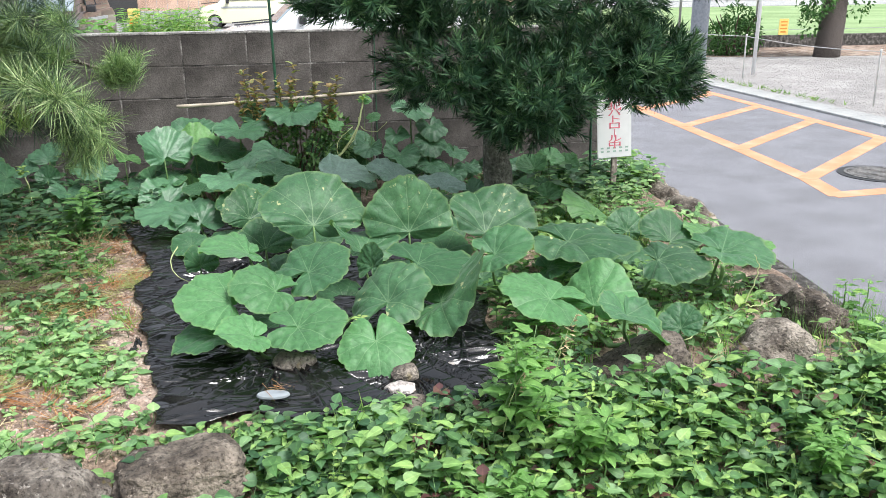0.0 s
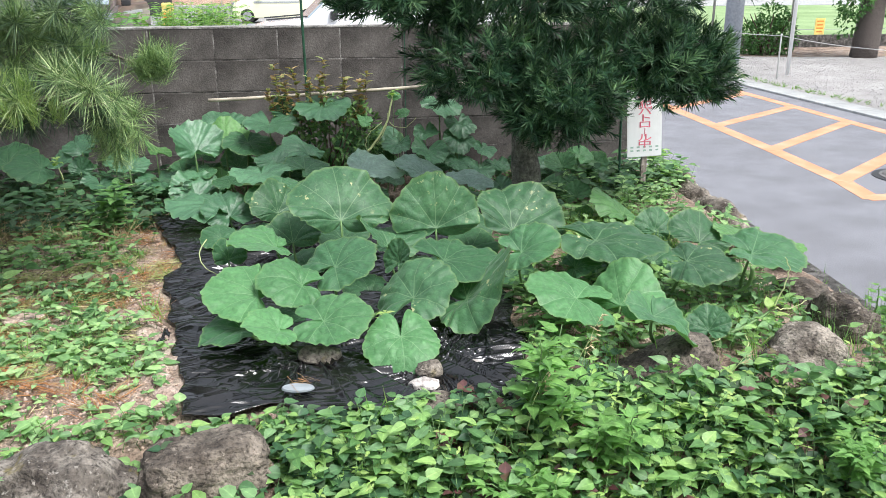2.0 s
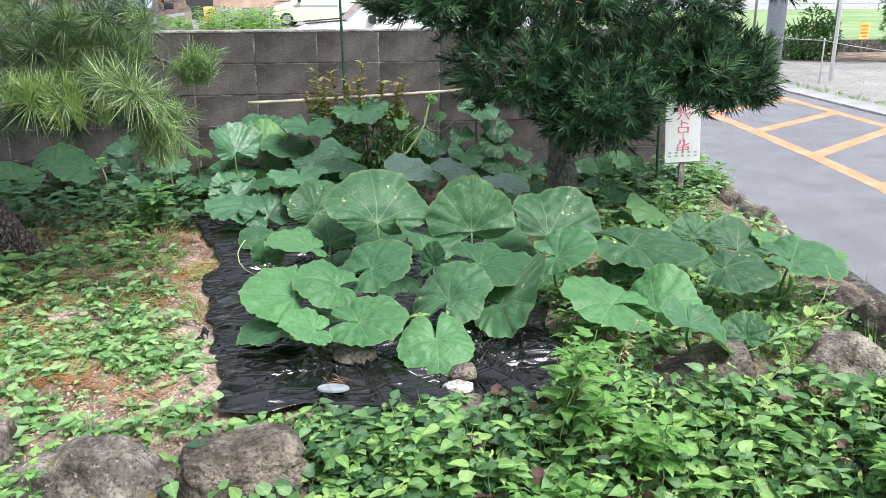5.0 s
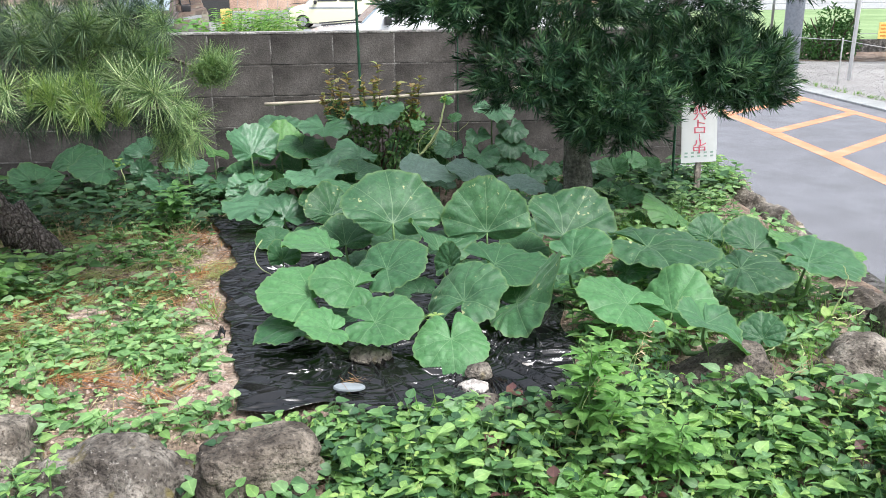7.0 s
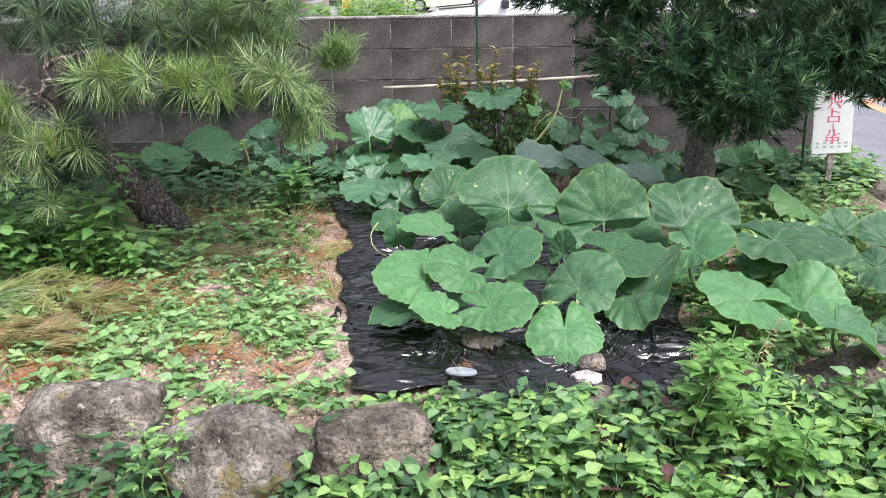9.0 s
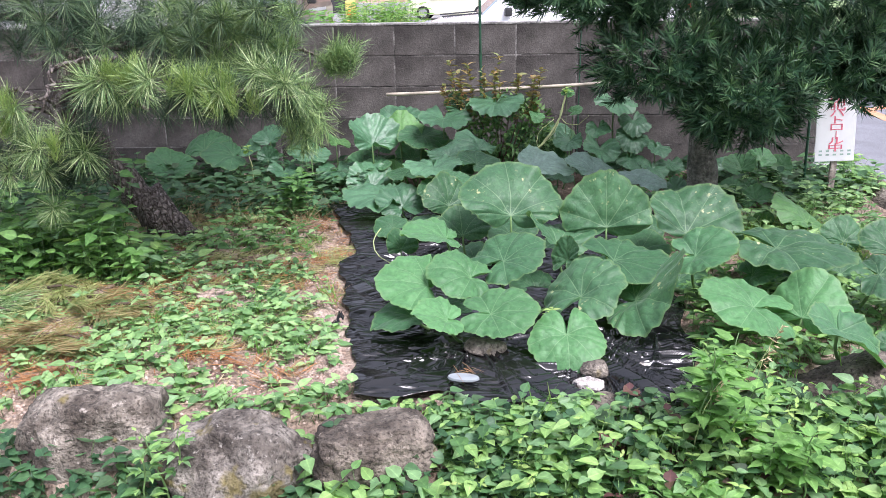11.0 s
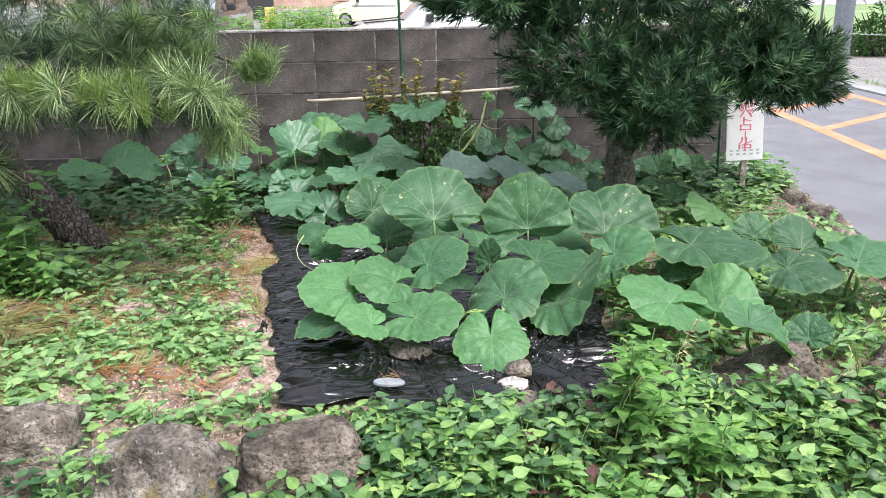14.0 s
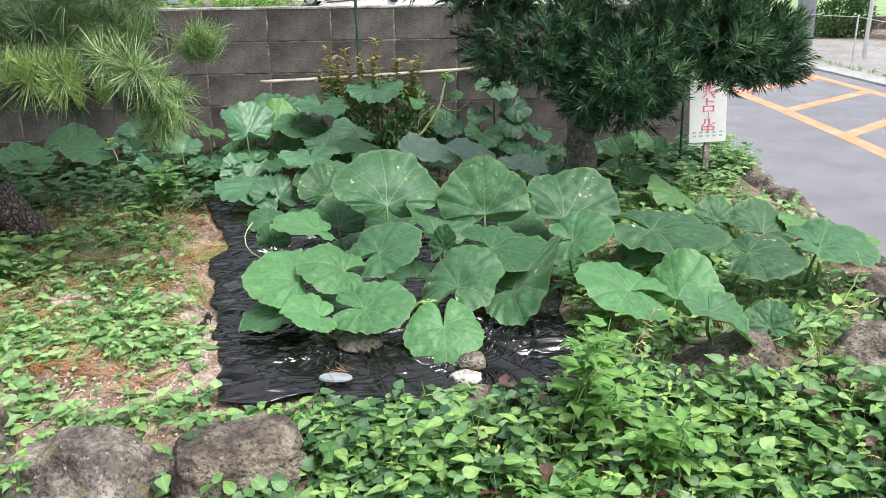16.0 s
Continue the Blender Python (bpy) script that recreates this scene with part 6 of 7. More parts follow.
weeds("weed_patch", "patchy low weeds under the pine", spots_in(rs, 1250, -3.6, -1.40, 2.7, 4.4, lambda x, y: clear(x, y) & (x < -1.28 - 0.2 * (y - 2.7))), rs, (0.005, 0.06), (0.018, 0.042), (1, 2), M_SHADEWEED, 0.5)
weeds("weed_patch", "bright patches of low weeds on sandy soil", spots_in(rs, 1350, -3.2, -1.30, 2.6, 4.2, lambda x, y: (ripple(x, y, 8, 43) > -0.1) & (x < -1.25 - 0.2 * (y - 2.7))), rs, (0.005, 0.08), (0.018, 0.052), (1, 2), M_SEEDLING, 0.55)
weeds("weed_patch", "broad weeds near the back of the film", spots_in(rs, 70, -2.0, -1.42, 3.5, 4.5), rs, (0.03, 0.12), (0.035, 0.07), (1, 3), M_BROAD, 0.45)
weeds("weed_patch", "taller weeds at the wall's foot, shade put into their colour", spots_in(rs, 1050, -3.6, -1.32, 4.1, 5.2), rs, (0.03, 0.17), (0.04, 0.075), (1, 3), M_CREEPER_DARK, 0.5)
weeds("weed_patch", "leafy weeds beside the pine trunk", spots_in(rs, 130, -3.1, -2.36, 3.1, 3.65), rs, (0.14, 0.46), (0.045, 0.085), (3, 5), M_BROAD, 0.55)
weeds("weed_patch", "leafy bush of broad-leaved weeds against the pine trunk", spots_in(rs, 44, -2.66, -2.26, 3.05, 3.4), rs, (0.14, 0.40), (0.05, 0.085), (3, 5), M_CREEPER, 0.55)
weeds("weed_patch", "light green leafy weeds in front of the pine trunk", spots_in(rs, 60, -2.75, -2.12, 2.98, 3.3), rs, (0.12, 0.36), (0.045, 0.085), (3, 5), M_WEED, 0.52)
weeds("weed_patch", "bright broad-leaved seedlings before the pine trunk", spots_in(rs, 46, -2.5, -1.9, 3.1, 3.5), rs, (0.03, 0.12), (0.05, 0.085), (1, 2), M_CREEPER, 0.5)
weeds("weed_patch", "weeds under the pumpkin leaves by the stones", spots_in(rs, 900, 0.1, 1.55, 2.05, 3.0, off_stones), rs, (0.02, 0.10), (0.03, 0.055), (1, 2), M_CREEPER, 0.5)
weeds("weed_patch", "low weeds round the podocarpus trunk", spots_in(rs, 1350, 0.2, 1.56, 2.7, 5.2, off_stones), rs, (0.01, 0.07), (0.02, 0.05), (1, 2), M_BROAD, 0.5)
weeds("weed_patch", "light green weeds between trunk and sign", spots_in(rs, 480, 0.65, 1.58, 3.4, 5.1, lambda x, y: off_stones(x, y) & (ripple(x, y, 9, 44) > -0.2)), rs, (0.03, 0.14), (0.03, 0.06), (1, 3), M_SEEDLING, 0.5)
weeds("weed_patch", "ivy-like leaves at the end of the wall", spots_in(rs, 220, 0.75, 1.60, 4.4, 5.2), rs, (0.04, 0.16), (0.04, 0.07), (1, 3), M_CREEPER_DARK, 0.75)
weeds("weed_patch", "bright bush of weeds beside the sign", spots_in(rs, 70, 1.55, 1.85, 4.65, 5.0), rs, (0.08, 0.22), (0.04, 0.07), (2, 4), M_CREEPER, 0.5)
weeds("weed_patch", "weeds growing between stones and road", spots_in(rs, 22, 1.42, 1.60, 1.8, 2.3, off_stones), rs, (0.04, 0.16), (0.04, 0.08), (2, 3), M_WEED, 0.3)


def tall_weed(x, y, h, seed, stems, lean, mat, leaf, label):
    rs = np.random.RandomState(seed)
    root = thing("weed", x, y, float(ground_height(np.array(x), np.array(y))), label, "weed", "tall weeds")
    for s in range(stems):
        top = np.array([lean[0] + rs.normal(scale=0.07), lean[1] + rs.normal(scale=0.06), h * rs.uniform(0.75, 1.05)])
        foot = np.array([rs.normal(scale=0.03), rs.normal(scale=0.03), 0])
        part("stem", tube("stem", bent(foot, top, (0, 0, 0.03), 6, 0.008, seed + s), [0.0035, 0.0033, 0.003, 0.0027, 0.0024, 0.002, 0.0016], M_STEM, 5), root)
        B, W, N, L, D = [], [], [], [], []
        turn = rs.uniform(0, 6)
        for q in range(7):
            t = 0.25 + 0.75 * q / 6
            c = foot + (top - foot) * t + np.array([0, 0, 0.03 * 4 * t * (1 - t)])
            turn += 1.57
            for o in (0, math.pi):
                a = turn + o + rs.normal(scale=0.25)
                for sub, sc in ((0.0, 1.0), (0.75, 0.7), (-0.75, 0.7)) if q < 6 else ((0.0, 0.6),):
                    B.append(c + np.array([math.cos(a), math.sin(a), 0.1]) * 0.02)
                    W.append((math.cos(a + sub), math.sin(a + sub), rs.uniform(0.0, 0.5)))
                    N.append((rs.normal(scale=0.2), rs.normal(scale=0.2), 1))
                    ln = leaf * sc * rs.uniform(0.8, 1.15) * (1.1 - 0.35 * t)
                    L.append(ln)
                    D.append(ln * 0.48)
        v, t = leaf_arrays(np.array(B), np.array(W), np.array(N), np.array(L), np.array(D), 0.12, 0.18)
        part("leaves", ribbed(mesh_of("leaves", v, t, mat)), root)
    return root


tall_weed(0.02, 1.83, 0.34, 61, 5, (0.02, -0.08), M_WEED, 0.085, "tall bright weed with toothed leaflets in front of the film")
tall_weed(0.20, 1.72, 0.26, 62, 4, (0.04, -0.06), M_WEED, 0.075, "bushy bright weed in the creeper")
tall_weed(-0.02, 1.60, 0.20, 63, 4, (0.0, -0.05), M_WEED, 0.07, "bushy bright weed in the creeper")
tall_weed(1.15, 1.55, 0.26, 64, 4, (0.04, -0.06), M_WEED, 0.07, "bushy bright weed in the creeper")
tall_weed(0.95, 1.68, 0.22, 65, 4, (0.0, -0.05), M_WEED, 0.065, "bushy bright weed in the creeper")
tall_weed(0.55, 1.50, 0.20, 66, 4, (0.0, -0.05), M_CREEPER, 0.065, "bushy weed in the creeper")
tall_weed(-1.68, 4.05, 0.32, 67, 3, (0.02, 0.0), M_BROAD, 0.10, "upright broad-leaved weed near the wall")
tall_weed(-1.51, 1.66, 0.24, 68, 3, (0.02, 0.0), M_CREEPER, 0.05, "bright creeper growing between two boulders")
tall_weed(-1.10, 1.55, 0.12, 69, 3, (0.0, -0.03), M_CREEPER, 0.06, "bright creeper growing between two boulders")
tall_weed(1.52, 2.36, 0.22, 70, 2, (0.0, -0.02), M_WEED, 0.045, "feathery weed between stones and road")


def grass_mass(name, label, spots, rs, length, width, per, mat, spread=0.6, category="grass"):
    B, W, N, L, D = [], [], [], [], []
    for p in spots:
        m = rs.randint(per[0], per[1] + 1)
        B.append(np.repeat(p[None], m, 0) + rs.normal(scale=0.008, size=(m, 3)) * (1, 1, 0))
        W.append(np.stack([rs.normal(scale=spread, size=m), rs.normal(scale=spread, size=m), np.ones(m)], 1))
        N.append(rs.normal(size=(m, 3)))
        L.append(rs.uniform(length[0], length[1], m))
        D.append(rs.uniform(width[0], width[1], m))
    v, t = blade_arrays(np.concatenate(B), np.concatenate(W), np.concatenate(N), np.concatenate(L), np.concatenate(D), 0.25)
    return tagged(part(name, mesh_of(name, v, t, mat)), label, category, kind="stuff")


grass_mass("grass", "fine grass tufts on the sandy soil", spots_in(rs, 260, -3.2, -1.15, 2.0, 4.2, clear), rs, (0.03, 0.09), (0.002, 0.004), (6, 14), M_GRASS)
grass_mass("grass", "fine grass among the creeper and stones", spots_in(rs, 150, -0.8, 1.8, 1.3, 2.6, lambda x, y: (y < 1.98) | (x > 0.15)), rs, (0.05, 0.16), (0.0025, 0.005), (3, 8), M_GRASS, 0.4)
grass_mass("grass", "grass along the foot of the stones by the road", spots_in(rs, 120, 1.62, 2.3, 2.0, 6.0, lambda x, y: x > bed_edge(y) + 0.15), rs, (0.03, 0.10), (0.002, 0.004), (4, 9), M_GRASS, 0.6)
grass_mass("grass", "dry grass under the wall", spots_in(rs, 160, -2.6, -1.5, 3.9, 4.5), rs, (0.06, 0.16), (0.002, 0.003), (5, 12), M_STRAW, 1.2)
gp = np.stack([6.47 + rs.uniform(-0.04, 0.14, 110), np.linspace(9.6, 15.0, 110) + rs.uniform(-0.3, 0.3, 110), np.full(110, -0.27)], 1)
grass_mass("grass", "thin grass at the edge of the gravel", gp, rs, (0.03, 0.09), (0.004, 0.008), (3, 9), M_GRASS, 0.8)


for x, y, h, k in ((0.24, 2.10, 0.26, 1), (0.20, 2.06, 0.20, 2), (-0.02, 1.78, 0.24, 3), (0.68, 1.95, 0.16, 4)):
    stalk = thing("grass_stalk", x, y, 0.0, "dry pale grass stalk with a drooping seed head", "grass stalk", "grass stalks")
    pts = bent((0, 0, 0), (0.06, -0.02, h), (-0.01, 0, 0.02), 8, 0.002, k)
    part("stem", tube("stem", pts, [0.0016 - 0.0001 * q for q in range(9)], M_TENDRIL, 5), stalk)
    q = rs.uniform(0.7, 1.0, 16)
    base = np.array([0.06, -0.02, h]) * q[:, None]
    part("seed_head", mesh_of("seed_head", *blade_arrays(base, np.stack([rs.normal(scale=0.6, size=16) + 0.5, rs.normal(scale=0.4, size=16), rs.uniform(-0.3, 0.8, 16)], 1), rs.normal(size=(16, 3)), rs.uniform(0.015, 0.03, 16), rs.uniform(0.003, 0.005, 16)), M_STRAW), stalk)
for cx, cy in ((1.24, 2.24), (1.50, 2.36), (1.50, 2.24)):
    sp = np.stack([cx + rs.normal(scale=0.05, size=40), cy + rs.normal(scale=0.06, size=40), np.full(40, -0.12)], 1)
    grass_mass("grass", "feathery horsetail tuft between the stones", sp, rs, (0.10, 0.30), (0.0022, 0.004), (4, 8), M_WEED, 0.35)


def litter(name, label, spots, rs, length, width, per, mat, category="litter", fan=0.7):
    B, W, N, L, D = [], [], [], [], []
    for p in spots:
        m = rs.randint(per[0], per[1] + 1)
        a = rs.normal(scale=fan, size=m) + rs.uniform(0, 6.3)
        B.append(np.repeat(p[None], m, 0) + np.stack([rs.normal(scale=0.025, size=m), rs.normal(scale=0.025, size=m), rs.uniform(0.004, 0.022, m)], 1))
        W.append(np.stack([np.cos(a), np.sin(a), rs.normal(scale=0.12, size=m)], 1))
        N.append(np.stack([rs.normal(scale=0.5, size=m), rs.normal(scale=0.5, size=m), np.ones(m)], 1))
        L.append(rs.uniform(length[0], length[1], m))
        D.append(rs.uniform(width[0], width[1], m))
    v, t = blade_arrays(np.concatenate(B), np.concatenate(W), np.concatenate(N), np.concatenate(L), np.concatenate(D), 0.02)
    return tagged(part(name, mesh_of(name, v, t, mat)), label, category, kind="stuff")


grass_mass("grass", "pale yellowish grass beside the podocarpus trunk", spots_in(rs, 260, 0.58, 1.15, 3.25, 4.05), rs, (0.05, 0.13), (0.0025, 0.0045), (5, 10), M_YOUNG, 0.7)

near_film = lambda x, y: (film_left(y) - x) < 0.05 + 0.10 * np.clip(ripple(x, y, 6, 51) + 0.4, 0, 1.2)
litter("needle_litter", "rust brown fallen pine needles along the film", spots_in(rs, 420, -1.7, -1.0, 2.6, 4.4, lambda x, y: near_film(x, y) & (ripple(x, y, 3, 71) > -0.5) & (y > 2.75)), rs, (0.05, 0.11), (0.0016, 0.0026), (6, 16), M_RUST)
litter("needle_litter", "rust brown fallen pine needles scattered on soil", spots_in(rs, 700, -3.3, -1.2, 2.0, 4.3, lambda x, y: ripple(x, y, 5, 61) > 0.1), rs, (0.05, 0.11), (0.0016, 0.0026), (5, 14), M_RUST)
litter("straw_litter", "dry straw and stalks scattered on soil", spots_in(rs, 300, -3.3, -1.15, 2.0, 4.3), rs, (0.03, 0.10), (0.0018, 0.0032), (3, 8), M_STRAW)
litter("needle_litter", "yellowing fallen needles on the soil under the pine", spots_in(rs, 230, -3.2, -1.35, 2.4, 4.2, lambda x, y: ripple(x, y, 6, 63) > 0.05), rs, (0.07, 0.13), (0.002, 0.0032), (8, 18), M_DRYPINE)
litter("needle_litter", "green and yellow needle sprays scattered on the soil", spots_in(rs, 420, -3.2, -1.25, 2.35, 4.3, lambda x, y: ripple(x, y, 5, 64) > -0.25), rs, (0.07, 0.12), (0.0018, 0.003), (18, 40), M_NEEDLEGREEN, fan=0.28)
litter("needle_litter", "rust brown needle sprays scattered on the soil", spots_in(rs, 300, -3.0, -1.2, 2.1, 4.3, lambda x, y: ripple(x, y, 5, 65) > 0.0), rs, (0.06, 0.11), (0.0018, 0.003), (18, 40), M_RUST, fan=0.3)
litter("twig_litter", "thin brown twigs lying on the soil", spots_in(rs, 160, -3.0, -1.3, 2.4, 4.3), rs, (0.08, 0.22), (0.003, 0.006), (1, 3), M_TWIG)
litter("needle_litter", "a few fallen needles beside the disc", np.array([[-0.67, 2.15, 0.06]]), rs, (0.04, 0.08), (0.0016, 0.0024), (14, 15), M_RUST)

def pebbles(name, label, spots, rs, size, mat):
    """Loose grit: small broken octahedra, each of its own shape."""
    o = np.array([(1, 0, 0), (-1, 0, 0), (0, 1, 0), (0, -1, 0), (0, 0, 1), (0, 0, -1)], float)
    f = np.array([(0, 2, 4), (2, 1, 4), (1, 3, 4), (3, 0, 4), (2, 0, 5), (1, 2, 5), (3, 1, 5), (0, 3, 5)])
    n = len(spots)
    s = size[0] + (size[1] - size[0]) * rs.uniform(size=(n, 1, 1)) ** 3
    v = o[None] * s * rs.uniform(0.6, 1.3, (n, 6, 1)) * np.array([1, 1, 0.7])
    a = rs.uniform(0, 6.3, n)
    c, d = np.cos(a)[:, None], np.sin(a)[:, None]
    v = np.stack([v[..., 0] * c - v[..., 1] * d, v[..., 0] * d + v[..., 1] * c, v[..., 2]], -1) + spots[:, None]
    t = (np.arange(n)[:, None, None] * 6 + f[None]).reshape(-1, 3)
    return tagged(part(name, mesh_of(name, v.reshape(-1, 3), t, mat)), label, "grit", kind="stuff")


M_GRIT = foliage("grit", [(0.20, 0.125, 0.095), (0.40, 0.28, 0.22), (0.58, 0.46, 0.39), (0.30, 0.24, 0.21)], 0.95, 0.0, 0.2)
pebbles("grit", "loose sandy grit on the soil", spots_in(rs, 27000, -3.4, -1.05, 1.9, 4.3), rs, (0.0025, 0.011), M_GRIT)
pebbles("grit", "grit along the edge of the road", spots_in(rs, 1500, 1.75, 2.35, 2.0, 6.0), rs, (0.002, 0.009), M_GRIT)
M_PALEGRIT = foliage("pale_gravel_stones", [(0.33, 0.32, 0.31), (0.40, 0.385, 0.375), (0.48, 0.465, 0.45), (0.37, 0.35, 0.34)], 0.95, 0.0, 0.2)
gv = np.stack([rs.uniform(6.45, 14, 17000), rs.uniform(6.5, 18.2, 17000), np.full(17000, -0.265)], 1)
pebbles("gravel", "loose pale gravel stones on the lot", gv, rs, (0.006, 0.016), M_PALEGRIT)

# cut pine boughs on the ground
rs = np.random.RandomState(77)
for x, y, label, mat in ((-2.05, 2.70, "cut pine bough with browning needles lying on soil", M_DRYPINE), (-2.42, 2.90, "fresh cut pine bough with yellow-green needles lying on soil", M_NEEDLEGREEN), (-2.28, 2.78, "cut pine bough turning yellow on the soil", M_NEEDLEGREEN), (-2.60, 2.66, "cut pine bough with yellow-green needles lying on soil", M_PINE), (-2.20, 2.40, "dry cut pine bough lying on soil", M_DRYPINE), (-2.62, 2.18, "cut pine bough with yellowing needles lying by the boulder", M_RUST), (-2.42, 1.75, "cut pine bough hanging beside the boulder", M_PINE)):
    bough = thing("pine_bough", x, y, 0.02, label, "pine bough", "cut boughs")
    part("twig", tube("twig", bent((-0.14, 0.05, 0.01), (0.14, -0.03, 0.05), (0, 0, 0.02), 6, 0.006, 3), [0.009, 0.008, 0.007, 0.006, 0.005, 0.004, 0.003], M_TWIG, 6), bough)
    sp = []
    for k in range(13):
        a = rs.uniform(-2.6, 0.6)
        sp.append(((rs.uniform(-0.18, 0.18), rs.uniform(-0.12, 0.12), 0.03 + rs.uniform(0, 0.05)), (math.cos(a), math.sin(a), rs.uniform(-0.1, 0.35)), rs.uniform(0.85, 1.05)))
    part("needles", mesh_of("needles", *tufts(rs, sp, 0.12, 58, 0.22, 1.15), mat), bough)

# ---- shrub with reddish shoots ----
shrub = thing("shrub", -0.52, 4.95, 0.0, "small-leaved shrub with upright reddish shoots", "shrub")
rs = np.random.RandomState(81)
p, d = shoots(rs, (0.05, -0.02, 0.33), (0.30, 0.20, 0.25), 1500, -0.9)
v, t = leaf_arrays(p, d + rs.normal(scale=0.5, size=d.shape), d + np.array([0, 0, 0.8]), rs.uniform(0.03, 0.05, len(p)), rs.uniform(0.016, 0.026, len(p)))
part("foliage", mesh_of("foliage", v, t, M_SHRUB), shrub)
for k in range(7):
    part("branch", tube("branch", bent((0, 0, 0), (rs.uniform(-0.2, 0.3), rs.uniform(-0.12, 0.1), 0.5), (0, 0, 0.02), 6, 0.01, k), [0.007, 0.006, 0.006, 0.005, 0.004, 0.004, 0.003], M_TWIG, 5), shrub)
for k, (x, top) in enumerate(((-0.30, 0.80), (-0.25, 0.74), (-0.19, 0.79), (-0.10, 0.76), (-0.03, 0.73), (0.0, 0.83), (0.12, 0.72), (0.22, 0.70), (0.26, 0.74), (-0.34, 0.66))):
    a, b = (x * 0.8, -0.04, 0.38), (x, -0.08 + 0.03 * (k % 3), top)
    part("shoot", tube("shoot", bent(a, b, (0.01, 0, 0), 6, 0.004, k), [0.003, 0.003, 0.0027, 0.0024, 0.002, 0.0017, 0.0013], M_TWIG, 5), shrub)
    m = 44
    q = rs.uniform(0.15, 1, m)
    an = rs.uniform(0, 6.3, m)
    bs = np.array(a) + (np.array(b) - np.array(a)) * q[:, None]
    v, t = leaf_arrays(bs, np.stack([np.cos(an), np.sin(an), rs.uniform(0.2, 0.9, m)], 1), np.tile((0, 0, 1.0), (m, 1)) + rs.normal(scale=0.3, size=(m, 3)), rs.uniform(0.038, 0.062, m), rs.uniform(0.020, 0.032, m))
    part("shoot_leaves", mesh_of("shoot_leaves", v, t, M_SHOOT), shrub, "reddish young leaves")


# ---- beyond the wall ----
def profile_slab(points, width, taper_from=9.0, taper=1.0, bevel=0.02):
    """A side outline (x, z) drawn across the width; what is higher than taper_from narrows."""
    bm = bmesh.new()
    f = bm.faces.new([bm.verts.new((x, -width / 2, z)) for x, z in points])
    ext = bmesh.ops.extrude_face_region(bm, geom=[f])
    bmesh.ops.translate(bm, vec=(0, width, 0), verts=[v for v in ext["geom"] if isinstance(v, bmesh.types.BMVert)])
    for v in bm.verts:
        if v.co.z > taper_from:
            v.co.y *= taper
    bmesh.ops.recalc_face_normals(bm, faces=bm.faces)
    bmesh.ops.bevel(bm, geom=bm.edges[:], offset=bevel, segments=3, affect="EDGES", profile=0.6)
    for f in bm.faces:
        f.smooth = True
    return bm


def wheel(parent, x, y, r):
    tyre_bm = bmesh.new()
    bmesh.ops.create_cone(tyre_bm, cap_ends=True, segments=32, radius1=r, radius2=r, depth=0.16, matrix=Matrix.Rotation(math.pi / 2, 4, "X"))
    bmesh.ops.bevel(tyre_bm, geom=tyre_bm.edges[:], offset=0.02, segments=2, affect="EDGES")
    w = part("wheel", tyre_bm, parent, mat=M_TYRE)
    w.location = (x, y, r)
    rb = bmesh.new()
    bmesh.ops.create_cone(rb, cap_ends=True, segments=24, radius1=r * 0.66, radius2=r * 0.6, depth=0.175, matrix=Matrix.Rotation(math.pi / 2, 4, "X"))
    part("rim", rb, w, mat=M_RIM)
    for k in range(6):
        part("spoke", box(r * 0.55, 0.012, 0.05, r * 0.3 * math.cos(k * 1.047), math.copysign(0.09, y), r * 0.3 * math.sin(k * 1.047), 0.004, Matrix.Rotation(-k * 1.047, 4, "Y")), w, mat=M_RIM)


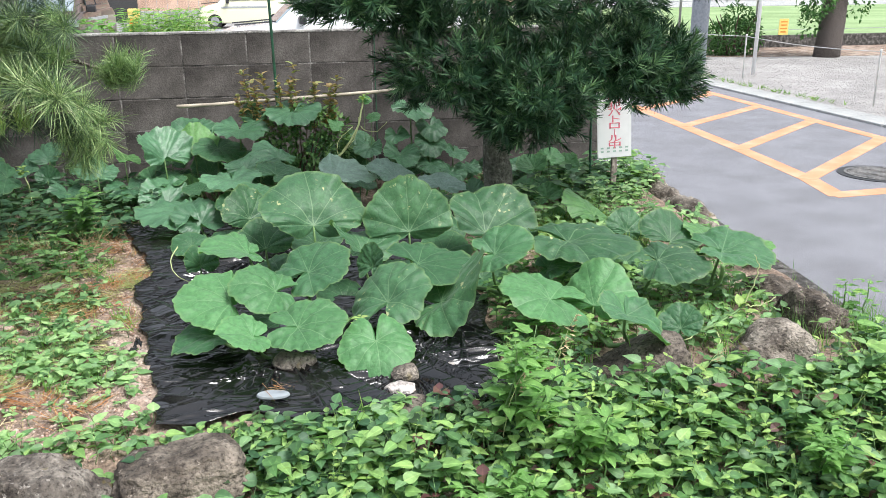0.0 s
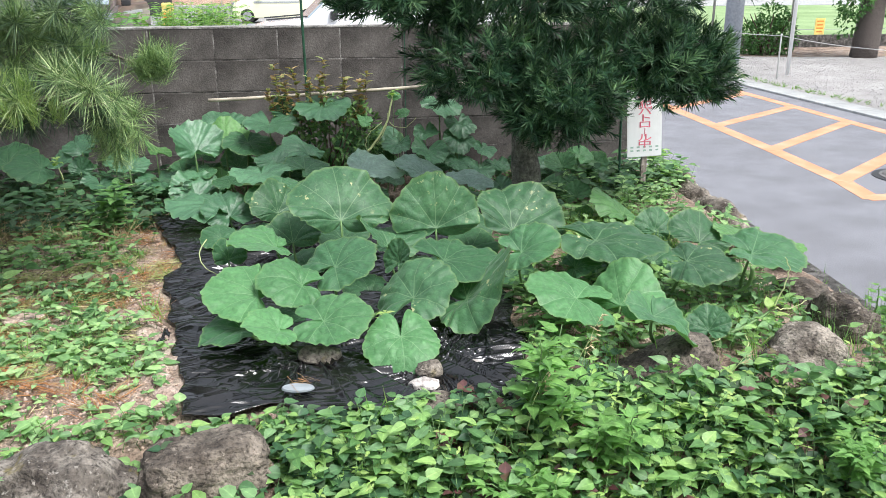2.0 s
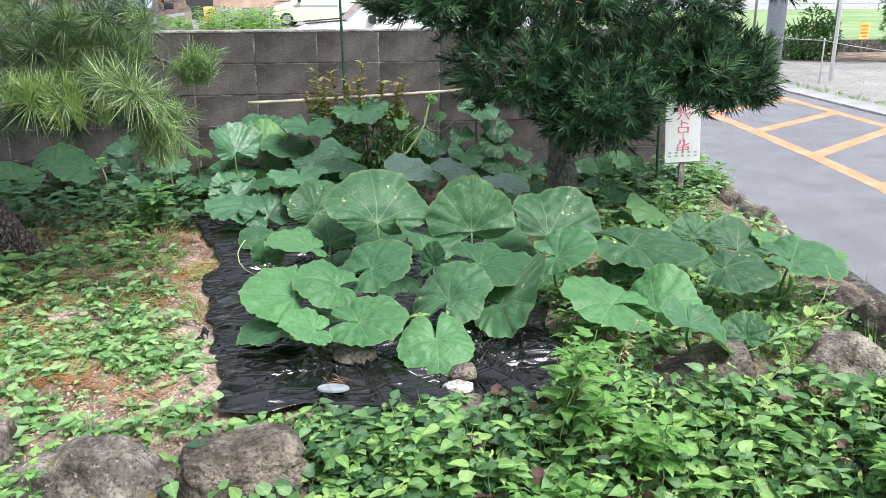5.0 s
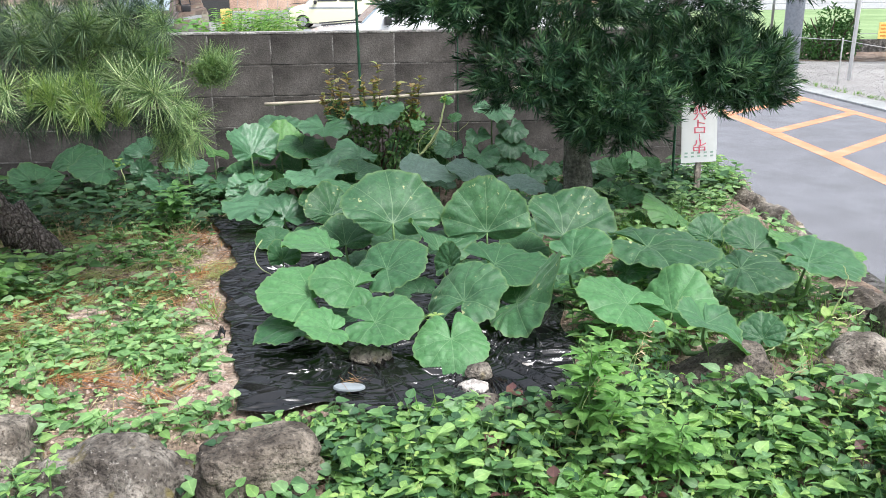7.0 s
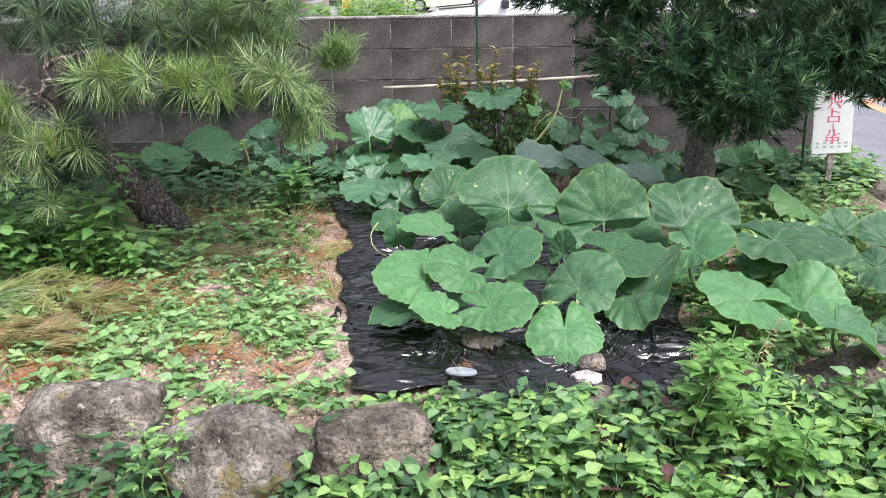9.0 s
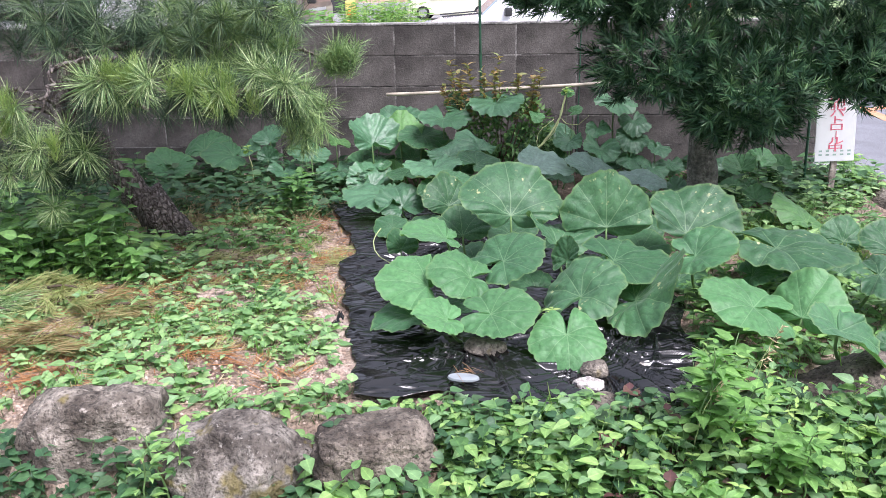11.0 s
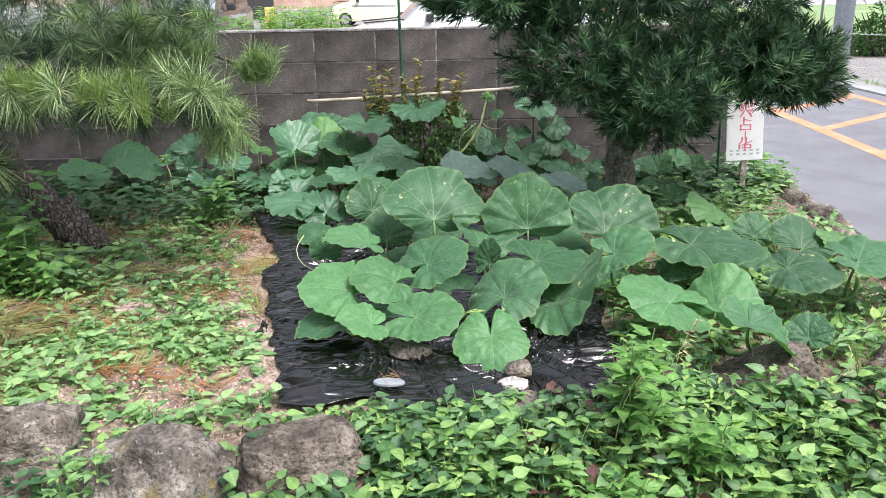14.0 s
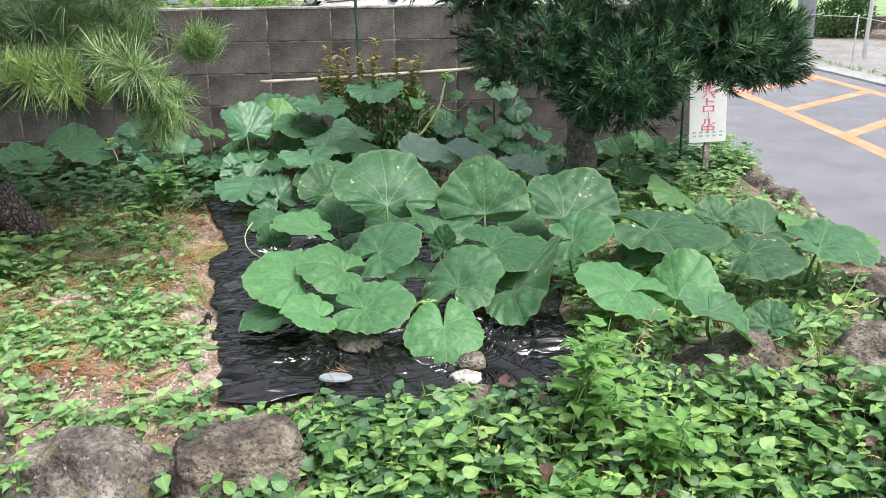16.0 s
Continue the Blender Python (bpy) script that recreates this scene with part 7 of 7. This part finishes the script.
def car(x, y, z, rz, paint, length, height, width, label, hood, pillar, belt=0.0, lamps=True):
    """A small car: its front at -x. hood: bonnet height; pillar: where the windscreen starts."""
    root = thing("car", x, y, z, label, "car", rz=rz)
    h, L = height, length
    part("body", profile_slab([(0, 0.25), (0.02, 0.55), (0.12, hood - 0.12), (0.4, hood - 0.02), (pillar, hood + 0.06), (pillar + 0.25, hood + 0.07 + belt), (L * 0.93, hood + 0.10 + belt), (L, hood - 0.05 + belt), (L, 0.3), (L - 0.1, 0.2), (0.1, 0.2)], width, bevel=0.05), root, mat=paint)
    part("cabin", profile_slab([(pillar - 0.05, hood), (pillar + 0.62, h - 0.06), (pillar + 1.0, h), (L * 0.86, h - 0.03), (L * 0.96, hood)], width * 0.94, hood + 0.2, 0.84, 0.05), root, mat=paint)
    zc, hh = (hood + belt + h) / 2 + 0.03, (h - hood - belt) * 0.62
    for sy in (-1, 1):
        tilt = Matrix.Rotation(sy * radians(9), 4, "X")
        x0, x1, x2 = pillar + 0.62, pillar + 1.35, L * 0.86
        for a, b in ((x0 - 0.12, x1 - 0.06), (x1 + 0.04, x2 - 0.05)):
            part("side_window", box(b - a, 0.03, hh, (a + b) / 2, sy * width * 0.445, zc, 0.012, tilt), root, mat=M_GLASS)
        part("door_handle", box(0.16, 0.02, 0.03, x1 - 0.25, sy * (width / 2 + 0.005), hood - 0.06, 0.006), root, mat=paint)
        part("mirror", box(0.12, 0.2, 0.14, pillar + 0.42, sy * (width / 2 + 0.08), hood + 0.12, 0.03), root, mat=M_TRIM)
        part("headlight", box(0.3, 0.22, 0.15, 0.2, sy * (width / 2 - 0.13), hood - 0.16, 0.04), root, mat=M_DISC)
        if lamps:
            part("tail_light", box(0.08, 0.12, 0.42, L - 0.03, sy * (width / 2 - 0.08), hood + 0.12, 0.02), root, mat=M_TAIL)
        wheel(root, 0.62, sy * (width / 2 - 0.07), 0.29)
        wheel(root, L - 0.6, sy * (width / 2 - 0.07), 0.29)
        # grey strip standing for the shading low on the doors
        part("door_shade_strip", box(L * 0.5, 0.02, 0.07, L * 0.5, sy * (width / 2 + 0.004), hood - 0.1, 0.008), root, mat=M_FENCE)
        part("wiper", box(0.75, 0.02, 0.025, pillar - 0.3, sy * width * 0.28, hood + 0.07, 0.006, Matrix.Rotation(radians(-4), 4, "Y")), root, mat=M_TRIM)
    ang = math.atan2(h - hood - 0.1, 0.62)
    part("windscreen", box(math.hypot(0.62, h - hood) * 0.82, width * 0.74, 0.03, pillar + 0.29, 0, (h + hood) / 2 - 0.005, 0.01, Matrix.Rotation(-ang, 4, "Y")), root, mat=M_SCREEN)
    part("number_plate", box(0.02, 0.33, 0.16, -0.012, 0, 0.45, 0.004), root, mat=M_BOARD)
    part("bumper", box(0.12, width * 0.9, 0.2, 0.0, 0, 0.33, 0.05), root, mat=paint)
    return root


car(-3.68, 36.0, -0.304, -4, M_CREAM, 3.6, 1.6, 1.5, "cream coloured small hatchback parked in front of the tiled building", 0.92, 0.75)
car(-1.75, 15.0, -0.304, 5, M_CARWHITE, 4.6, 1.62, 1.7, "white car parked close behind the block wall", 0.93, 1.05, 0.12)
car(-5.42, 18.6, -0.304, 88, M_BRONZE, 3.6, 1.85, 1.5, "dark brown van parked behind the pine", 1.05, 0.5, lamps=False)

post = thing("bollard", -2.20, 10.0, -0.304, "yellow plastic marker post behind the wall", "bollard")
part("body", box(0.13, 0.06, 1.36, 0, 0, 0.68, 0.015), post, mat=M_YELLOW)
part("cap", box(0.10, 0.066, 0.10, 0, 0, 1.2, 0.01), post, "orange reflective patch", mat=M_LABEL)
part("base", box(0.22, 0.16, 0.06, 0, 0, 0.03, 0.012), post, mat=M_TRIM)

rs = np.random.RandomState(91)
sp = np.stack([rs.uniform(-1.66, -1.16, 560), rs.uniform(5.9, 6.8, 560), np.full(560, -0.304)], 1)
weeds("weed_patch", "tall feathery bright weeds behind the wall", sp, rs, (1.12, 1.44), (0.025, 0.055), (34, 40), M_GRASS, 0.34, droop=0.3, lean_by=0.05)
sp = np.stack([rs.uniform(-2.25, -1.72, 60), rs.uniform(5.9, 6.8, 60), np.full(60, -0.304)], 1)
weeds("weed_patch", "shrubby weeds behind the wall by the pine", sp, rs, (1.18, 1.38), (0.05, 0.09), (16, 20), M_WEED, 0.45, droop=0.2, lean_by=0.04)

house = thing("building", -8.0, 44.0, -0.304, "two-storey building with pinkish brown tiled wall", "building")
part("wall", box(26, 8, 7.0, 8.0, 4.5, 3.5), house, "pinkish brown tile cladding", mat=M_TILE)
# solid dark box on the wall; its colour stands for the garage's inner shade
part("garage_dark_box", box(1.6, 0.3, 2.6, -0.2, 0.42, 1.3, 0.02), house, "dark box standing for the shade inside an open garage", mat=M_DARKROOM)
part("plinth", box(26.1, 0.2, 0.5, 8.0, 0.44, 0.25, 0.02), house, mat=M_CONCRETE)
part("roof", box(27, 9, 0.4, 8.0, 4.5, 7.2, 0.05), house, mat=M_ROOF)
for k in range(5):
    win = part("window", box(1.8, 0.12, 1.2, 2.0 + 4 * k, 0.5, 5.0, 0.02), house, mat=M_FENCE)
    part("pane", box(1.6, 0.06, 1.0, 2.0 + 4 * k, 0.44, 5.0), win, mat=M_GLASS)
for k in range(52):
    part("tile_joint", box(0.02, 0.012, 7.0, -5.0 + 0.5 * k, 0.496, 3.5), house, mat=M_CONCRETE)

# ---- beyond the road ----
pole = part("utility_pole", tube("utility_pole", [(7.52, 15.4, -0.35), (7.52, 15.4, 4.0), (7.52, 15.4, 9.0)], [0.17, 0.165, 0.14], M_GREY, 24))
tagged(pole, "grey round utility pole beside the road", "utility pole")
pole = part("white_pole", tube("white_pole", [(7.46, 13.2, -0.3), (7.485, 13.2, 2.5), (7.51, 13.2, 5.0)], [0.032, 0.032, 0.032], M_WHITE, 16))
tagged(pole, "slim white painted pole on the gravel edge", "pole")
SPOTS = ((6.95, 16.4), (6.98, 12.7), (6.86, 9.27), (6.75, 6.0))
for x, y in SPOTS:
    ob = part("rope_post", tube("rope_post", [(x, y, -0.35), (x, y, 0.42), (x, y, 0.45)], [0.012, 0.012, 0.018], M_ROPE, 8))
    tagged(ob, "thin pale post carrying a rope", "post", "rope posts")
for (x0, y0), (x1, y1) in zip(SPOTS, SPOTS[1:]):
    ob = part("rope", tube("rope", bent((x0, y0, 0.42), (x1, y1, 0.42), (0, 0, -0.04), 12), 0.005, M_ROPE, 6))
    tagged(ob, "white rope strung between thin posts", "rope", "ropes")

fence = thing("wire_fence", 6.8, 18.9, -0.3, "tall steel wire fence on a low concrete base", "fence")
part("base", box(30, 0.16, 0.36, 15, 0, 0.14, 0.015), fence, "low concrete base", mat=M_OLDCONC)
for k in range(16):
    part("post", tube("post", [(2.0 * k, 0, 0.3), (2.0 * k, 0, 4.2)], 0.03, M_FENCE, 8), fence)
for k in range(6):
    part("rail", box(30, 0.012, 0.012, 15, -0.035, 0.45 + 0.7 * k), fence, mat=M_FENCE)
for x, z in ((4.70, 0.52), (12.4, 0.52)):
    s = thing("warning_sign", 6.8 + x, 18.82, -0.3 + z, "small yellow notice hung on the wire fence", "sign", "fence notices")
    part("board", box(0.25, 0.012, 0.38, 0, 0, 0, 0.004), s, mat=M_YELLOW)
    for k in range(4):
        part("print", box(0.18 - 0.03 * (k % 2), 0.004, 0.036, 0, -0.008, 0.12 - 0.08 * k), s, mat=M_LABEL)


def leafy(name, x, y, z, clumps, seed, label, category, mat, trunk=None):
    rs = np.random.RandomState(seed)
    root = thing(name, x, y, z, label, category)
    if trunk:
        r, h = trunk
        part("trunk", tube("trunk", bent((0, 0, -0.05), (0.1, 0, h), (0.05, 0, 0), 10, 0.02, seed), [r * (1.25 - 0.05 * k) for k in range(11)], M_PINEBARK, 14), root)
        for k in range(6):
            a = k * 1.1
            part("limb", tube("limb", bent((0.08, 0, h * (0.35 + 0.1 * k)), (1.4 * math.cos(a), 1.4 * math.sin(a), h * (0.45 + 0.1 * k)), (0, 0, 0.15), 6, 0.03, k), [0.1, 0.085, 0.07, 0.06, 0.05, 0.04, 0.03], M_PINEBARK, 7), root)
    else:
        for k in range(7):
            a = k * 0.9
            part("branch", tube("branch", bent((0.1 * math.cos(a), 0.1 * math.sin(a), 0), (0.6 * math.cos(a), 0.4 * math.sin(a), 0.9), (0, 0, 0.1), 5, 0.02, k), [0.03, 0.025, 0.02, 0.016, 0.012, 0.008], M_TWIG, 6), root)
    P, D = [], []
    for c, r, n in clumps:
        p, d = shoots(rs, c, r, n, -0.95)
        P.append(p)
        D.append(d)
    p, d = np.concatenate(P), np.concatenate(D)
    ln = rs.uniform(0.06, 0.10, len(p))
    v, t = leaf_arrays(p, d + rs.normal(scale=0.7, size=d.shape), rs.normal(scale=0.5, size=d.shape) + np.array([0, 0, 1.0]), ln, ln * 0.55)
    part("crown", mesh_of("crown", v, t, mat), root)
    return root


leafy("bush", 9.15, 17.0, -0.3, [((0, 0, 0.40), (0.50, 0.4, 0.42), 900), ((0.36, 0, 0.45), (0.32, 0.3, 0.45), 500), ((-0.35, 0.1, 0.35), (0.32, 0.3, 0.36), 450), ((0.1, 0, 0.85), (0.35, 0.3, 0.3), 300)], 5, "dark green bush beside the fence", "bush", M_FARLEAF)
leafy("street_tree", 10.85, 16.1, -0.3, [((-0.5, -0.2, 1.35), (0.40, 0.4, 0.55), 700), ((-0.42, 0.1, 0.75), (0.22, 0.2, 0.35), 160), ((-0.9, -0.2, 2.1), (0.6, 0.5, 0.6), 700), ((0.5, -0.1, 1.3), (0.3, 0.3, 0.5), 220), ((0.7, -0.2, 2.4), (1.0, 0.8, 0.7), 900), ((0, 0, 3.6), (1.8, 1.6, 1.2), 2200)], 6, "broad street tree with dark trunk on the gravel lot", "tree", M_FARLEAF, (0.22, 4.0))
far_house = thing("far_building", 10, 100, -0.3, "long pale building beyond the field", "building")
part("wall", box(120, 10, 9, 20, 6, 4.5), far_house, mat=M_CONCRETE)
part("roof", box(122, 12, 0.6, 20, 6, 9.3, 0.1), far_house, mat=M_ROOF)
for k in range(24):
    w = part("window", box(2.4, 0.1, 1.6, -36 + 5 * k, 0.97, 5.2), far_house, mat=M_FENCE)
    part("pane", box(2.2, 0.06, 1.4, -36 + 5 * k, 0.92, 5.2), w, mat=M_GLASS)

# ---- blocks of the wall ----
block_mesh = bpy.data.meshes.new("block")
bm = box(0.3922, 0.115, 0.1922, 0, 0, 0, 0.003)
bm.to_mesh(block_mesh)
bm.free()
block_mesh.materials.append(M_BLOCK)
rs = np.random.RandomState(5)
for col in range(-16, 4):
    for row in range(7):
        b = new("block", block_mesh)
        b.parent = wall
        b.matrix_basis = pose(0.4 * col + 0.2, 5.357 + rs.uniform(-0.0015, 0.0015), 0.9 - 0.2 * row, rs.uniform(-0.2, 0.2), rs.uniform(-0.15, 0.15), rs.uniform(-0.2, 0.2))
